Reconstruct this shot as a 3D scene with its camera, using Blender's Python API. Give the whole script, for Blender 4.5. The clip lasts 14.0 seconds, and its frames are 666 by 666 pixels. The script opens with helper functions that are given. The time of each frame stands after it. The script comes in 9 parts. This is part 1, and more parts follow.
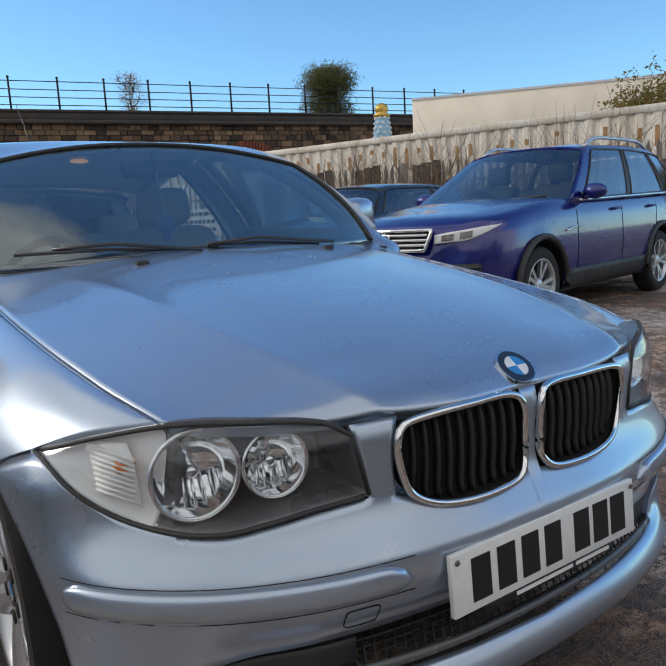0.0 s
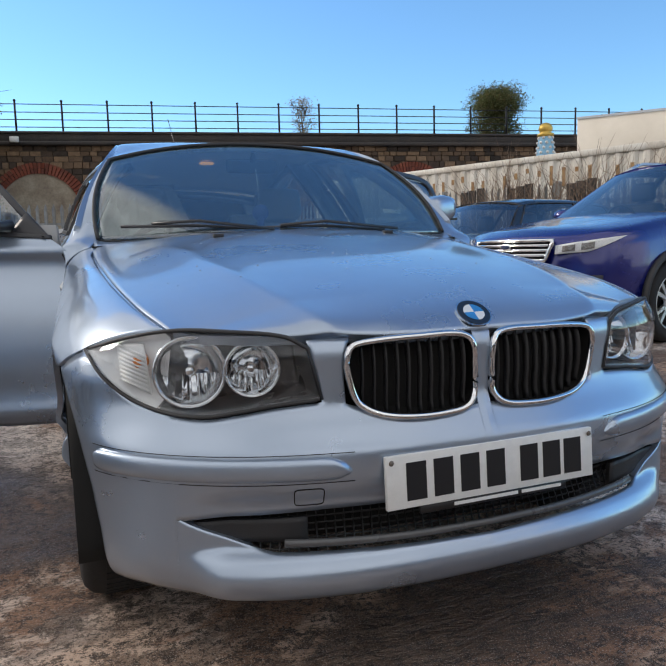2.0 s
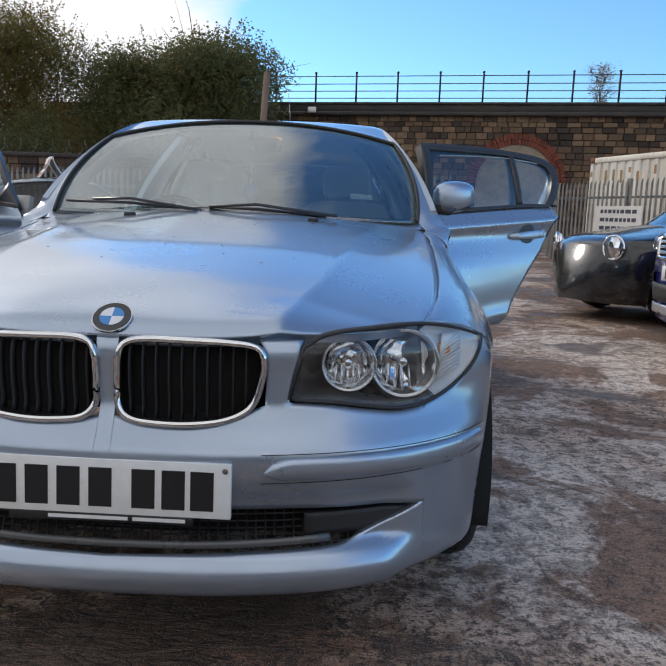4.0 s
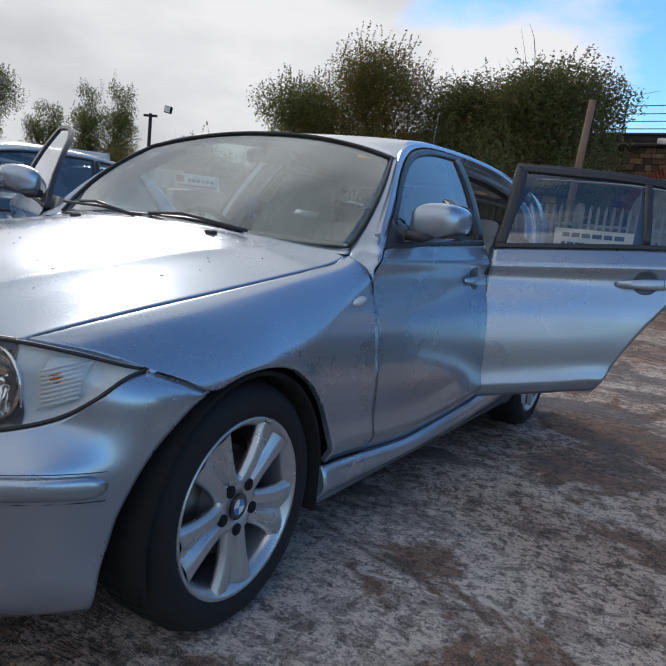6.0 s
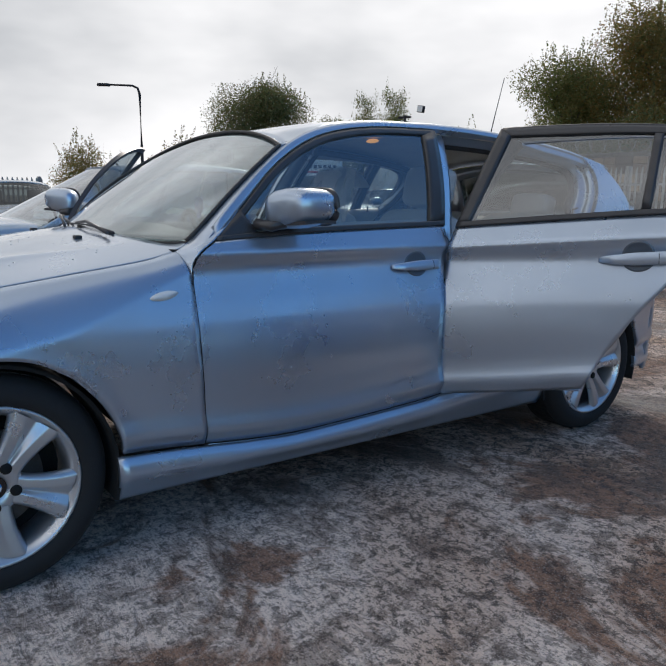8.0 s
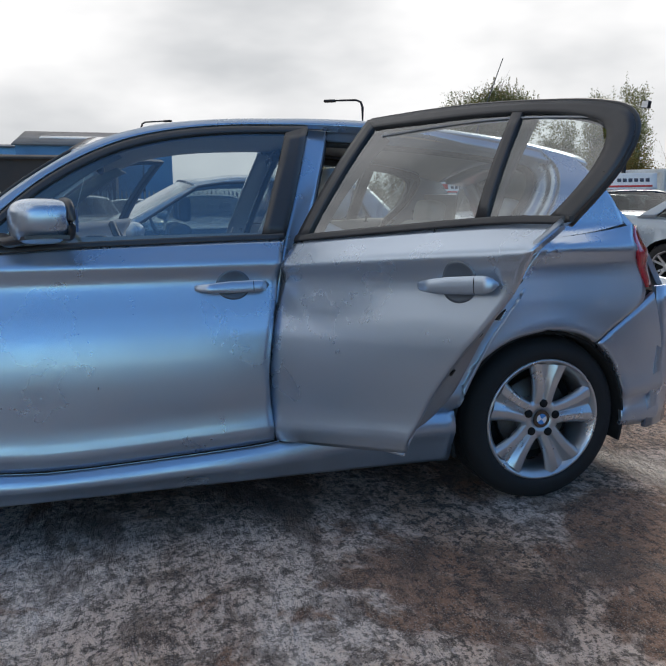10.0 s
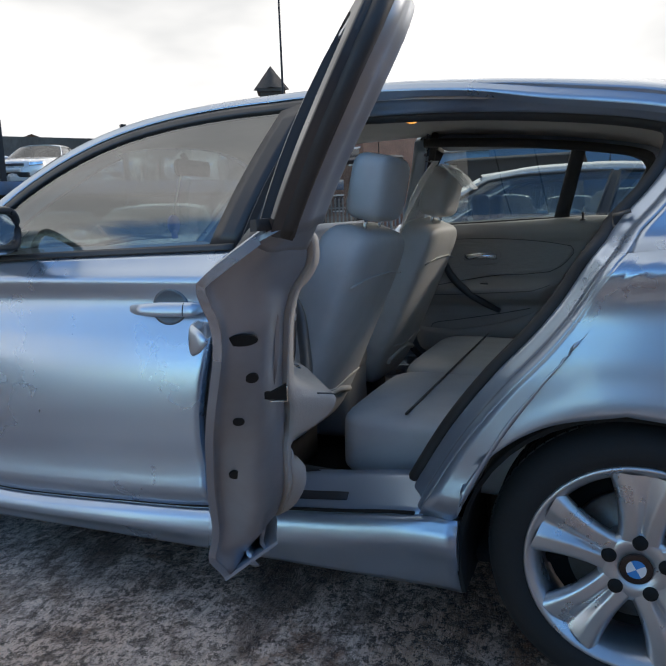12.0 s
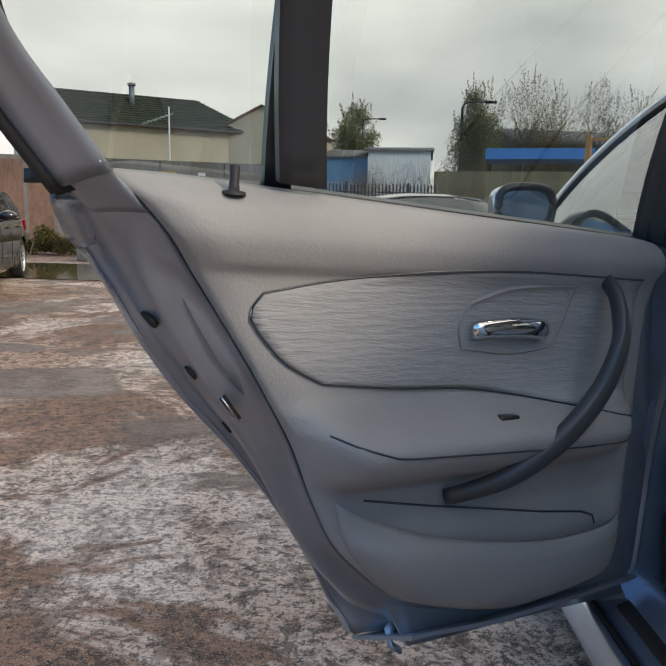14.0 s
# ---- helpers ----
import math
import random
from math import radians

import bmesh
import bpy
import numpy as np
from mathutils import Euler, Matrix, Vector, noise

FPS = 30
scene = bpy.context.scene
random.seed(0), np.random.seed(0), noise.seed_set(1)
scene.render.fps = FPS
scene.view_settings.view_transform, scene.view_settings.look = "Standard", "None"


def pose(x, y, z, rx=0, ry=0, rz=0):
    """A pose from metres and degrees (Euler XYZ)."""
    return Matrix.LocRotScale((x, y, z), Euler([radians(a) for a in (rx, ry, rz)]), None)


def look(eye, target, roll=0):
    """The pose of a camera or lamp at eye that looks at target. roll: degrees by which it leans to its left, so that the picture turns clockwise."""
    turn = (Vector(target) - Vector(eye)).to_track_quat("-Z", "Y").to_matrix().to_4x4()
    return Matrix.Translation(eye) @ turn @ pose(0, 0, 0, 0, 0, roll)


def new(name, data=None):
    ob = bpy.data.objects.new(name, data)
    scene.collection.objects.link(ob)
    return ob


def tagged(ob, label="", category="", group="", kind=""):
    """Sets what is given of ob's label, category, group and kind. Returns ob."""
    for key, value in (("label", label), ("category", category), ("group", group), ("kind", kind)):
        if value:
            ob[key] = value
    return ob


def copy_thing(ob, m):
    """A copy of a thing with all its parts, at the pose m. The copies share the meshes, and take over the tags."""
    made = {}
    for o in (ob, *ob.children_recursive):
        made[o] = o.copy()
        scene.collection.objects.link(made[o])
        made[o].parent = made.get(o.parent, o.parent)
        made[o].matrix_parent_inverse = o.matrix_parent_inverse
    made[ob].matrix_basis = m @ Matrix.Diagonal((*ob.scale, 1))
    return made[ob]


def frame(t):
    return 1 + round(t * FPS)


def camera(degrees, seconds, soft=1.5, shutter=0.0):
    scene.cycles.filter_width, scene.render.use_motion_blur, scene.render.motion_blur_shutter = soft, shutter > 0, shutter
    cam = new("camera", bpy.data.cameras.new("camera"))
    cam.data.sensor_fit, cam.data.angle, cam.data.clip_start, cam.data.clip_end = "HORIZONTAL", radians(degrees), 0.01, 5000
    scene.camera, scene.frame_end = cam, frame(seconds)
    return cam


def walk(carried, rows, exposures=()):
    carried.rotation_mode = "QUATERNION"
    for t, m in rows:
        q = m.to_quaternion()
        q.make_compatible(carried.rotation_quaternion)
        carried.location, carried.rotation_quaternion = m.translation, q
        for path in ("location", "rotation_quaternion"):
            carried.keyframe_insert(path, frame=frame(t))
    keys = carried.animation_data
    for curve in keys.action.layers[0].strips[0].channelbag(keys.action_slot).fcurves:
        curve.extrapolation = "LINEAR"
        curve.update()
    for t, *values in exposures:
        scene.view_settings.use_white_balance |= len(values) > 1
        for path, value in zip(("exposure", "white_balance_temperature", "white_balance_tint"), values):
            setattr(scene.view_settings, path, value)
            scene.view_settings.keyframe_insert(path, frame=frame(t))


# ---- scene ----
cam = camera(50.4, 14.0)
PATH = [
    (0, (-1.027, -1.56, 1.069), (0.092, 0.065, 0.74), -3.1),
    (0.5, (-1.069, -1.648, 1.072), (0.038, -0.019, 0.728), -2.6),
    (1, (-1.08, -1.793, 1.048), (-0.087, -0.086, 0.731), -2.7),
    (1.5, (-1.027, -1.906, 0.964), (-0.212, -0.103, 0.673), 2.1),
    (2, (-0.856, -2.001, 0.926), (-0.129, -0.155, 0.676), -1.6),
    (2.5, (-0.563, -2.134, 0.927), (0.059, -0.256, 0.637), 2.2),
    (3, (-0.213, -2.145, 0.932), (0.134, -0.202, 0.609), 1.6),
    (3.2, (-0.071, -2.153, 0.941), (0.216, -0.202, 0.609), 1.2),
    (5.3, (1.378, -1.612, 1.028), (0.546, 0.184, 0.741), 7.2),
    (5.5, (1.498, -1.522, 1.02), (0.597, 0.243, 0.746), 8.0),
    (6, (1.821, -1.347, 1.041), (0.828, 0.361, 0.728), 6.0),
    (6.5, (2.158, -1.176, 1.038), (0.938, 0.389, 0.787), 3.7),
    (7, (2.451, -0.947, 1.083), (1.106, 0.514, 0.836), 5.7),
    (7.2, (2.555, -0.842, 1.102), (1.181, 0.581, 0.808), 3.6),
    (9.3, (3.117, 0.692, 1.107), (1.256, 1.327, 0.74), 0.4),
    (9.5, (3.155, 0.821, 1.104), (1.28, 1.425, 0.755), -1.0),
    (10, (3.081, 1.228, 1.108), (1.183, 1.75, 0.756), -0.4),
    (10.5, (2.982, 1.648, 1.093), (1.026, 1.902, 0.759), -1.2),
    (11, (2.798, 2.014, 1.097), (0.827, 1.962, 0.759), -0.5),
    (11.5, (2.566, 2.308, 1.094), (0.627, 1.971, 0.737), -0.6),
    (12, (2.351, 2.609, 1.085), (0.525, 1.863, 0.754), -2.1),
    (12.5, (2.119, 2.856, 1.05), (0.502, 1.718, 0.747), -0.3),
    (13, (1.819, 2.996, 1.05), (0.621, 1.428, 0.724), 0.7),
    (13.2, (1.701, 3.001, 1.037), (0.741, 1.267, 0.769), 0.6),
    (13.5, (1.521, 3.009, 1.051), (1.088, 1.071, 0.811), 0.5),
    (14, (1.269, 2.925, 1.038), (1.362, 0.953, 0.719), 1.0),
]
EXPOSURES = [(0, 0.0, 6700, 12), (3.2, 0.20, 6600, 14), (5.3, -0.22, 6450, 13), (7.2, -0.15, 6450, 13), (9.3, 0.24, 6600, 12), (10.5, 0.14, 6600, 12), (12, 0.42, 6800, 12), (12.6, 0.48, 7000, 12), (13.2, 0.92, 7250, 12), (14, 0.52, 7300, 13)]
walk(cam, [(t, look(eye, target, roll)) for t, eye, target, roll in PATH], exposures=EXPOSURES)

# ---- light ----
world = bpy.data.worlds.new("sky")
scene.world = world
world.use_nodes = True
SUN_EL, SUN_DIR = radians(27), Vector((-0.76, 0.65, 0))
nt = world.node_tree
nt.nodes.clear()


def nd(tree, kind, **kw):
    n = tree.nodes.new(kind)
    for k, v in kw.items():
        if k in n.inputs:
            n.inputs[k].default_value = v
    return n


w_out = nd(nt, "ShaderNodeOutputWorld")
w_bg = nd(nt, "ShaderNodeBackground", Strength=0.15)
w_sky = nt.nodes.new("ShaderNodeTexSky")
w_sky.sky_type, w_sky.sun_disc = "NISHITA", False
w_sky.sun_elevation, w_sky.sun_rotation = SUN_EL, math.atan2(SUN_DIR.x, SUN_DIR.y)
w_sky.air_density, w_sky.dust_density, w_sky.ozone_density = 1.0, 0.1, 2.5
w_tc = nt.nodes.new("ShaderNodeTexCoord")
# broken cloud, thick towards the sun and clear on the far side of the sky
w_dot = nt.nodes.new("ShaderNodeVectorMath")
w_dot.operation = "DOT_PRODUCT"
w_dot.inputs[1].default_value = (-0.78, -0.50, 0.06)
w_map = nt.nodes.new("ShaderNodeMapping")
w_map.inputs["Scale"].default_value = (1.0, 1.0, 2.6)
w_noise = nd(nt, "ShaderNodeTexNoise", Scale=1.9, Detail=7.0, Roughness=0.5, Distortion=0.2)
w_add = nt.nodes.new("ShaderNodeMath")
w_add.operation = "MULTIPLY_ADD"
w_add.inputs[1].default_value = 1.0
w_ramp = nt.nodes.new("ShaderNodeValToRGB")
w_ramp.color_ramp.elements[0].position, w_ramp.color_ramp.elements[1].position = 0.28, 0.40
w_noise2 = nd(nt, "ShaderNodeTexNoise", Scale=1.7, Detail=5.0, Roughness=0.48)
w_ramp2 = nt.nodes.new("ShaderNodeValToRGB")
w_ramp2.color_ramp.elements[0].position, w_ramp2.color_ramp.elements[0].color = 0.38, (3.5, 3.7, 3.85, 1)
w_ramp2.color_ramp.elements[1].position, w_ramp2.color_ramp.elements[1].color = 0.60, (6.6, 6.7, 6.7, 1)
w_mix = nt.nodes.new("ShaderNodeMix")
w_mix.data_type = "RGBA"
ln = nt.links.new
ln(w_tc.outputs["Generated"], w_dot.inputs[0])
ln(w_tc.outputs["Generated"], w_map.inputs[0])
ln(w_map.outputs[0], w_noise.inputs["Vector"])
ln(w_map.outputs[0], w_noise2.inputs["Vector"])
ln(w_dot.outputs["Value"], w_add.inputs[0])
ln(w_noise.outputs["Fac"], w_add.inputs[2])
ln(w_add.outputs[0], w_ramp.inputs[0])
ln(w_noise2.outputs["Fac"], w_ramp2.inputs[0])
ln(w_ramp.outputs[0], w_mix.inputs[0])
w_gain = nt.nodes.new("ShaderNodeVectorMath")
w_gain.operation = "MULTIPLY"
w_gain.inputs[1].default_value = (0.80, 1.16, 1.36)
ln(w_sky.outputs[0], w_gain.inputs[0])
ln(w_gain.outputs[0], w_mix.inputs[6])
ln(w_ramp2.outputs[0], w_mix.inputs[7])
ln(w_mix.outputs[2], w_bg.inputs["Color"])
ln(w_bg.outputs[0], w_out.inputs[0])

sun = new("sun", bpy.data.lights.new("sun", "SUN"))
sun.data.energy, sun.data.angle, sun.data.color = 1.3, radians(11), (1.0, 0.94, 0.85)
sun_at = SUN_DIR.normalized() * math.cos(SUN_EL) + Vector((0, 0, math.sin(SUN_EL)))
sun.matrix_world = look(sun_at * 50, (0, 0, 0))

# ---- materials ----


def material(name, color, rough=0.5, metal=0.0, vary=0.0, scale=8.0, fine=0.0, fine_scale=120.0, bump=0.0, bump_scale=60.0, bump_dist=0.01,
             tint=None, coat=0.0, spec=0.5, random_=0.0, stretch=(1, 1, 1), trans=0.0, alpha=1.0, ior=1.5, sub=0.0, island=0.0):
    """A Principled material with blotches, grain and relief in object space."""
    m = bpy.data.materials.new(name)
    m.use_nodes = True
    t = m.node_tree
    b = t.nodes["Principled BSDF"]
    b.inputs["Base Color"].default_value = (*color, 1)
    b.inputs["Roughness"].default_value = rough
    b.inputs["Metallic"].default_value = metal
    b.inputs["Coat Weight"].default_value = coat
    b.inputs["Coat Roughness"].default_value = 0.03
    b.inputs["Specular IOR Level"].default_value = spec
    b.inputs["Transmission Weight"].default_value = trans
    b.inputs["Alpha"].default_value = alpha
    b.inputs["IOR"].default_value = ior
    b.inputs["Subsurface Weight"].default_value = sub
    tc = t.nodes.new("ShaderNodeTexCoord")
    mp = t.nodes.new("ShaderNodeMapping")
    mp.inputs["Scale"].default_value = stretch
    t.links.new(tc.outputs["Object"], mp.inputs[0])
    last = None
    if vary or fine:
        n1 = nd(t, "ShaderNodeTexNoise", Scale=scale, Detail=5.0, Roughness=0.6)
        n2 = nd(t, "ShaderNodeTexNoise", Scale=fine_scale, Detail=3.0, Roughness=0.6)
        t.links.new(mp.outputs[0], n1.inputs["Vector"])
        t.links.new(mp.outputs[0], n2.inputs["Vector"])
        mix = t.nodes.new("ShaderNodeMix")
        mix.data_type = "RGBA"
        tc2 = tint or tuple(c * 0.55 for c in color)
        mix.inputs[6].default_value, mix.inputs[7].default_value = (*color, 1), (*tc2, 1)
        rmp = t.nodes.new("ShaderNodeMapRange")
        rmp.inputs[1].default_value, rmp.inputs[2].default_value = 0.42, 0.68
        rmp.inputs[4].default_value = vary
        t.links.new(n1.outputs["Fac"], rmp.inputs[0])
        t.links.new(rmp.outputs[0], mix.inputs[0])
        hs = t.nodes.new("ShaderNodeHueSaturation")
        f = t.nodes.new("ShaderNodeMapRange")
        f.inputs[1].default_value, f.inputs[2].default_value = 0.3, 0.7
        f.inputs[3].default_value, f.inputs[4].default_value = 1 - fine, 1 + fine
        t.links.new(n2.outputs["Fac"], f.inputs[0])
        t.links.new(f.outputs[0], hs.inputs["Value"])
        t.links.new(mix.outputs[2], hs.inputs["Color"])
        last = hs.outputs[0]
        rr = t.nodes.new("ShaderNodeMapRange")
        rr.inputs[1].default_value, rr.inputs[2].default_value = 0.3, 0.7
        rr.inputs[3].default_value, rr.inputs[4].default_value = max(rough - 0.08, 0), min(rough + 0.08, 1)
        t.links.new(n1.outputs["Fac"], rr.inputs[0])
        t.links.new(rr.outputs[0], b.inputs["Roughness"])
    if random_ or island:
        hs2 = t.nodes.new("ShaderNodeHueSaturation")
        r = t.nodes.new("ShaderNodeMapRange")
        k = random_ or island
        r.inputs[3].default_value, r.inputs[4].default_value = 1 - k, 1 + k
        if random_:
            t.links.new(t.nodes.new("ShaderNodeObjectInfo").outputs["Random"], r.inputs[0])
        else:
            t.links.new(t.nodes.new("ShaderNodeNewGeometry").outputs["Random Per Island"], r.inputs[0])
        t.links.new(r.outputs[0], hs2.inputs["Value"])
        if last:
            t.links.new(last, hs2.inputs["Color"])
        else:
            hs2.inputs["Color"].default_value = (*color, 1)
        last = hs2.outputs[0]
    if last:
        t.links.new(last, b.inputs["Base Color"])
    if bump:
        n3 = nd(t, "ShaderNodeTexNoise", Scale=bump_scale, Detail=4.0, Roughness=0.6)
        t.links.new(mp.outputs[0], n3.inputs["Vector"])
        bp = nd(t, "ShaderNodeBump", Strength=bump, Distance=bump_dist)
        t.links.new(n3.outputs["Fac"], bp.inputs["Height"])
        t.links.new(bp.outputs[0], b.inputs["Normal"])
    return m


def emitter(name, color, strength):
    m = material(name, color)
    b = m.node_tree.nodes["Principled BSDF"]
    b.inputs["Emission Color"].default_value = (*color, 1)
    b.inputs["Emission Strength"].default_value = strength
    return m


def car_paint(name, color, metal=0.55, rough=0.38, flake=0.10):
    m = material(name, color, rough, metal, vary=0.04, scale=3.0, fine=flake, fine_scale=2500.0, coat=1.0)
    m.node_tree.nodes["Principled BSDF"].inputs["Coat Roughness"].default_value = 0.08
    return m


def glass(name, tint, clear, mirror=0.02):
    """Thin car glass: a clear sheet that also mirrors its surroundings, more so at a glance."""
    m = bpy.data.materials.new(name)
    m.use_nodes = True
    t = m.node_tree
    t.nodes.clear()
    o = t.nodes.new("ShaderNodeOutputMaterial")
    tr = t.nodes.new("ShaderNodeBsdfTransparent")
    tr.inputs[0].default_value = (*tint, 1)
    gl = t.nodes.new("ShaderNodeBsdfGlossy")
    gl.inputs["Roughness"].default_value = 0.01
    gl.inputs["Color"].default_value = (0.95, 0.97, 1, 1)
    fr = t.nodes.new("ShaderNodeLayerWeight")
    fr.inputs["Blend"].default_value = 0.5
    pw = t.nodes.new("ShaderNodeMath")
    pw.operation = "POWER"
    pw.inputs[1].default_value = 4.2
    t.links.new(fr.outputs["Facing"], pw.inputs[0])
    mu = t.nodes.new("ShaderNodeMath")
    mu.operation, mu.use_clamp = "MULTIPLY_ADD", True
    mu.inputs[1].default_value, mu.inputs[2].default_value = 0.9, mirror + clear
    mx = t.nodes.new("ShaderNodeMixShader")
    t.links.new(pw.outputs[0], mu.inputs[0])
    t.links.new(mu.outputs[0], mx.inputs[0])
    t.links.new(tr.outputs[0], mx.inputs[1])
    t.links.new(gl.outputs[0], mx.inputs[2])
    t.links.new(mx.outputs[0], o.inputs[0])
    return m


PAINT = car_paint("silver_blue_paint", (0.395, 0.475, 0.585), 0.76, 0.31, 0.0)
PAINT_IN = material("door_jamb_paint", (0.33, 0.37, 0.43), 0.36, 0.55, vary=0.7, scale=4, coat=0.4, tint=(0.27, 0.265, 0.26))
GLASS = glass("car_glass", (0.60, 0.67, 0.67), 0.01, 0.15)
GLASS_DARK = glass("tinted_glass", (0.30, 0.34, 0.34), 0.03)
SCREEN = glass("windscreen_glass", (0.66, 0.74, 0.73), 0.02, 0.14)
LENS = glass("clear_lens", (0.95, 0.96, 0.97), 0.0, 0.03)
RUBBER = material("black_rubber", (0.034, 0.034, 0.036), 0.6, vary=0.5, scale=30, tint=(0.035, 0.033, 0.03))
TYRE = material("tyre_rubber", (0.013, 0.013, 0.014), 0.8, vary=0.5, scale=14, tint=(0.024, 0.022, 0.021), bump=0.2, bump_scale=90, bump_dist=0.004)
TRIM = material("satin_black_trim", (0.042, 0.042, 0.046), 0.35, vary=0.3, scale=12)
PLASTIC = material("grained_black_plastic", (0.028, 0.028, 0.03), 0.55, vary=0.3, scale=9, bump=0.25, bump_scale=400, bump_dist=0.002)
CHROME = material("chrome", (0.78, 0.79, 0.8), 0.08, 1.0)
ALLOY = material("silver_alloy", (0.60, 0.62, 0.65), 0.32, 0.75, vary=0.25, scale=9, tint=(0.44, 0.44, 0.44), coat=0.3)
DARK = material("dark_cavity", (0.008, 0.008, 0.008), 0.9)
STEEL = material("dull_steel", (0.22, 0.21, 0.2), 0.5, 0.8, vary=0.6, scale=20, tint=(0.16, 0.10, 0.06))
REFLECTOR = material("lamp_reflector", (0.82, 0.83, 0.84), 0.07, 1.0)
LAMP_GREY = material("headlamp_bezel", (0.13, 0.132, 0.135), 0.3, 0.3, vary=0.2)
LAMP_WHITE = material("lamp_white", (0.90, 0.90, 0.89), 0.3, 0.0)
AMBER = material("amber_bulb", (0.75, 0.25, 0.06), 0.25)
RED_LENS = material("red_tail_lens", (0.45, 0.012, 0.03), 0.12, coat=1.0)
WHITE_PLASTIC = material("white_plastic", (0.78, 0.78, 0.76), 0.35, vary=0.15, scale=40)
CHAR_BLACK = material("plate_black", (0.012, 0.012, 0.014), 0.4)
BLUE_ENAMEL = material("blue_enamel", (0.03, 0.25, 0.62), 0.15, coat=1.0)
WHITE_ENAMEL = material("white_enamel", (0.82, 0.83, 0.84), 0.15, coat=1.0)
BLACK_ENAMEL = material("black_enamel", (0.012, 0.012, 0.014), 0.15, coat=1.0)
GREY_TRIM = material("light_grey_vinyl", (0.38, 0.37, 0.355), 0.6, vary=0.15, scale=6, bump=0.35, bump_scale=260, bump_dist=0.003)
GREY_CLOTH = material("ribbed_grey_cloth", (0.41, 0.405, 0.395), 0.9, vary=0.15, scale=10, fine=0.06, fine_scale=300, bump=0.7, bump_scale=90, bump_dist=0.006, stretch=(0.22, 0.22, 1.6))
GREY_LEATHER = material("grey_leather", (0.58, 0.58, 0.57), 0.5, vary=0.2, scale=7, bump=0.2, bump_scale=300, bump_dist=0.002)
HEADLINING = material("headlining", (0.64, 0.63, 0.60), 0.95, vary=0.1)
CARPET = material("black_carpet", (0.016, 0.016, 0.017), 1.0, fine=0.4, fine_scale=300, bump=0.4, bump_scale=400)
HANDLE_GREY = material("dark_grey_handle", (0.075, 0.08, 0.085), 0.35, 0.2, vary=0.2)
POLYTHENE = material("polythene_cover", (0.82, 0.84, 0.85), 0.18, trans=0.0, alpha=0.55, bump=0.8, bump_scale=16, bump_dist=0.03)
WATER_DROP = material("rain_water", (0.40, 0.46, 0.53), 0.03, spec=1.0, coat=1.0)
DOME_LIGHT = emitter("dome_light", (1.0, 0.45, 0.08), 0.8)

# ---- shapes ----


def spl(*pts):
    """A smooth function through points given by rising x."""
    xs, ys = np.array([p[0] for p in pts], float), np.array([p[1] for p in pts], float)
    d = np.diff(ys) / np.diff(xs)
    g = np.concatenate(([d[0]], [0.0 if d[i] * d[i + 1] <= 0 else 2 * d[i] * d[i + 1] / (d[i] + d[i + 1]) for i in range(len(d) - 1)], [d[-1]]))

    def f(x):
        x = min(max(x, xs[0]), xs[-1])
        i = min(max(int(np.searchsorted(xs, x)) - 1, 0), len(xs) - 2)
        h = xs[i + 1] - xs[i]
        t = (x - xs[i]) / h
        return float((1 + 2 * t) * (1 - t) ** 2 * ys[i] + t * (1 - t) ** 2 * h * g[i] + t * t * (3 - 2 * t) * ys[i + 1] + t * t * (t - 1) * h * g[i + 1])
    return f


def path(*pts, even=True):
    """A smooth curve through points, by a parameter from 0 to 1 along its length."""
    p = np.array(pts, float)
    if len(p) == 2:
        return lambda t: p[0] + (p[1] - p[0]) * t
    k = np.concatenate(([0], np.cumsum(np.linalg.norm(np.diff(p, axis=0), axis=1) if even else np.ones(len(p) - 1))))
    k /= k[-1]
    m = np.zeros_like(p)
    for i in range(len(p)):
        a, b = max(i - 1, 0), min(i + 1, len(p) - 1)
        m[i] = (p[b] - p[a]) / (k[b] - k[a])

    def f(t):
        t = min(max(t, 0.0), 1.0)
        i = min(int(np.searchsorted(k, t, side="right")) - 1, len(p) - 2)
        h = k[i + 1] - k[i]
        u = (t - k[i]) / h
        return (1 + 2 * u) * (1 - u) ** 2 * p[i] + u * (1 - u) ** 2 * h * m[i] + u * u * (3 - 2 * u) * p[i + 1] + u * u * (u - 1) * h * m[i + 1]
    return f


def coons(low, high, first, last):
    """A patch between four boundary curves: low and high by a, first and last by b."""
    c00, c10, c01, c11 = low(0), low(1), high(0), high(1)

    def f(a, b):
        return ((1 - b) * low(a) + b * high(a) + (1 - a) * first(b) + a * last(b)
                - ((1 - a) * (1 - b) * c00 + a * (1 - b) * c10 + (1 - a) * b * c01 + a * b * c11))
    return f


# the hatchback: nose at -y, its near side at +x, front axle at y = 0
PLAN = path((0, -0.752), (0.2, -0.745), (0.36, -0.722), (0.5, -0.682), (0.63, -0.612), (0.735, -0.515), (0.80, -0.41), (0.838, -0.28),
            (0.860, -0.10), (0.866, 0.1), (0.866, 0.5), (0.866, 1.1), (0.866, 1.7), (0.871, 2.2), (0.874, 2.6), (0.866, 2.85), (0.835, 3.08), (0.755, 3.29),
            (0.60, 3.41), (0.35, 3.46), (0, 3.47))
PLAN_T = np.linspace(0, 1, 1600)
PLAN_P = np.array([PLAN(t) for t in PLAN_T])
MID = int(np.argmin(abs(PLAN_P[:, 1] - 1.2)))
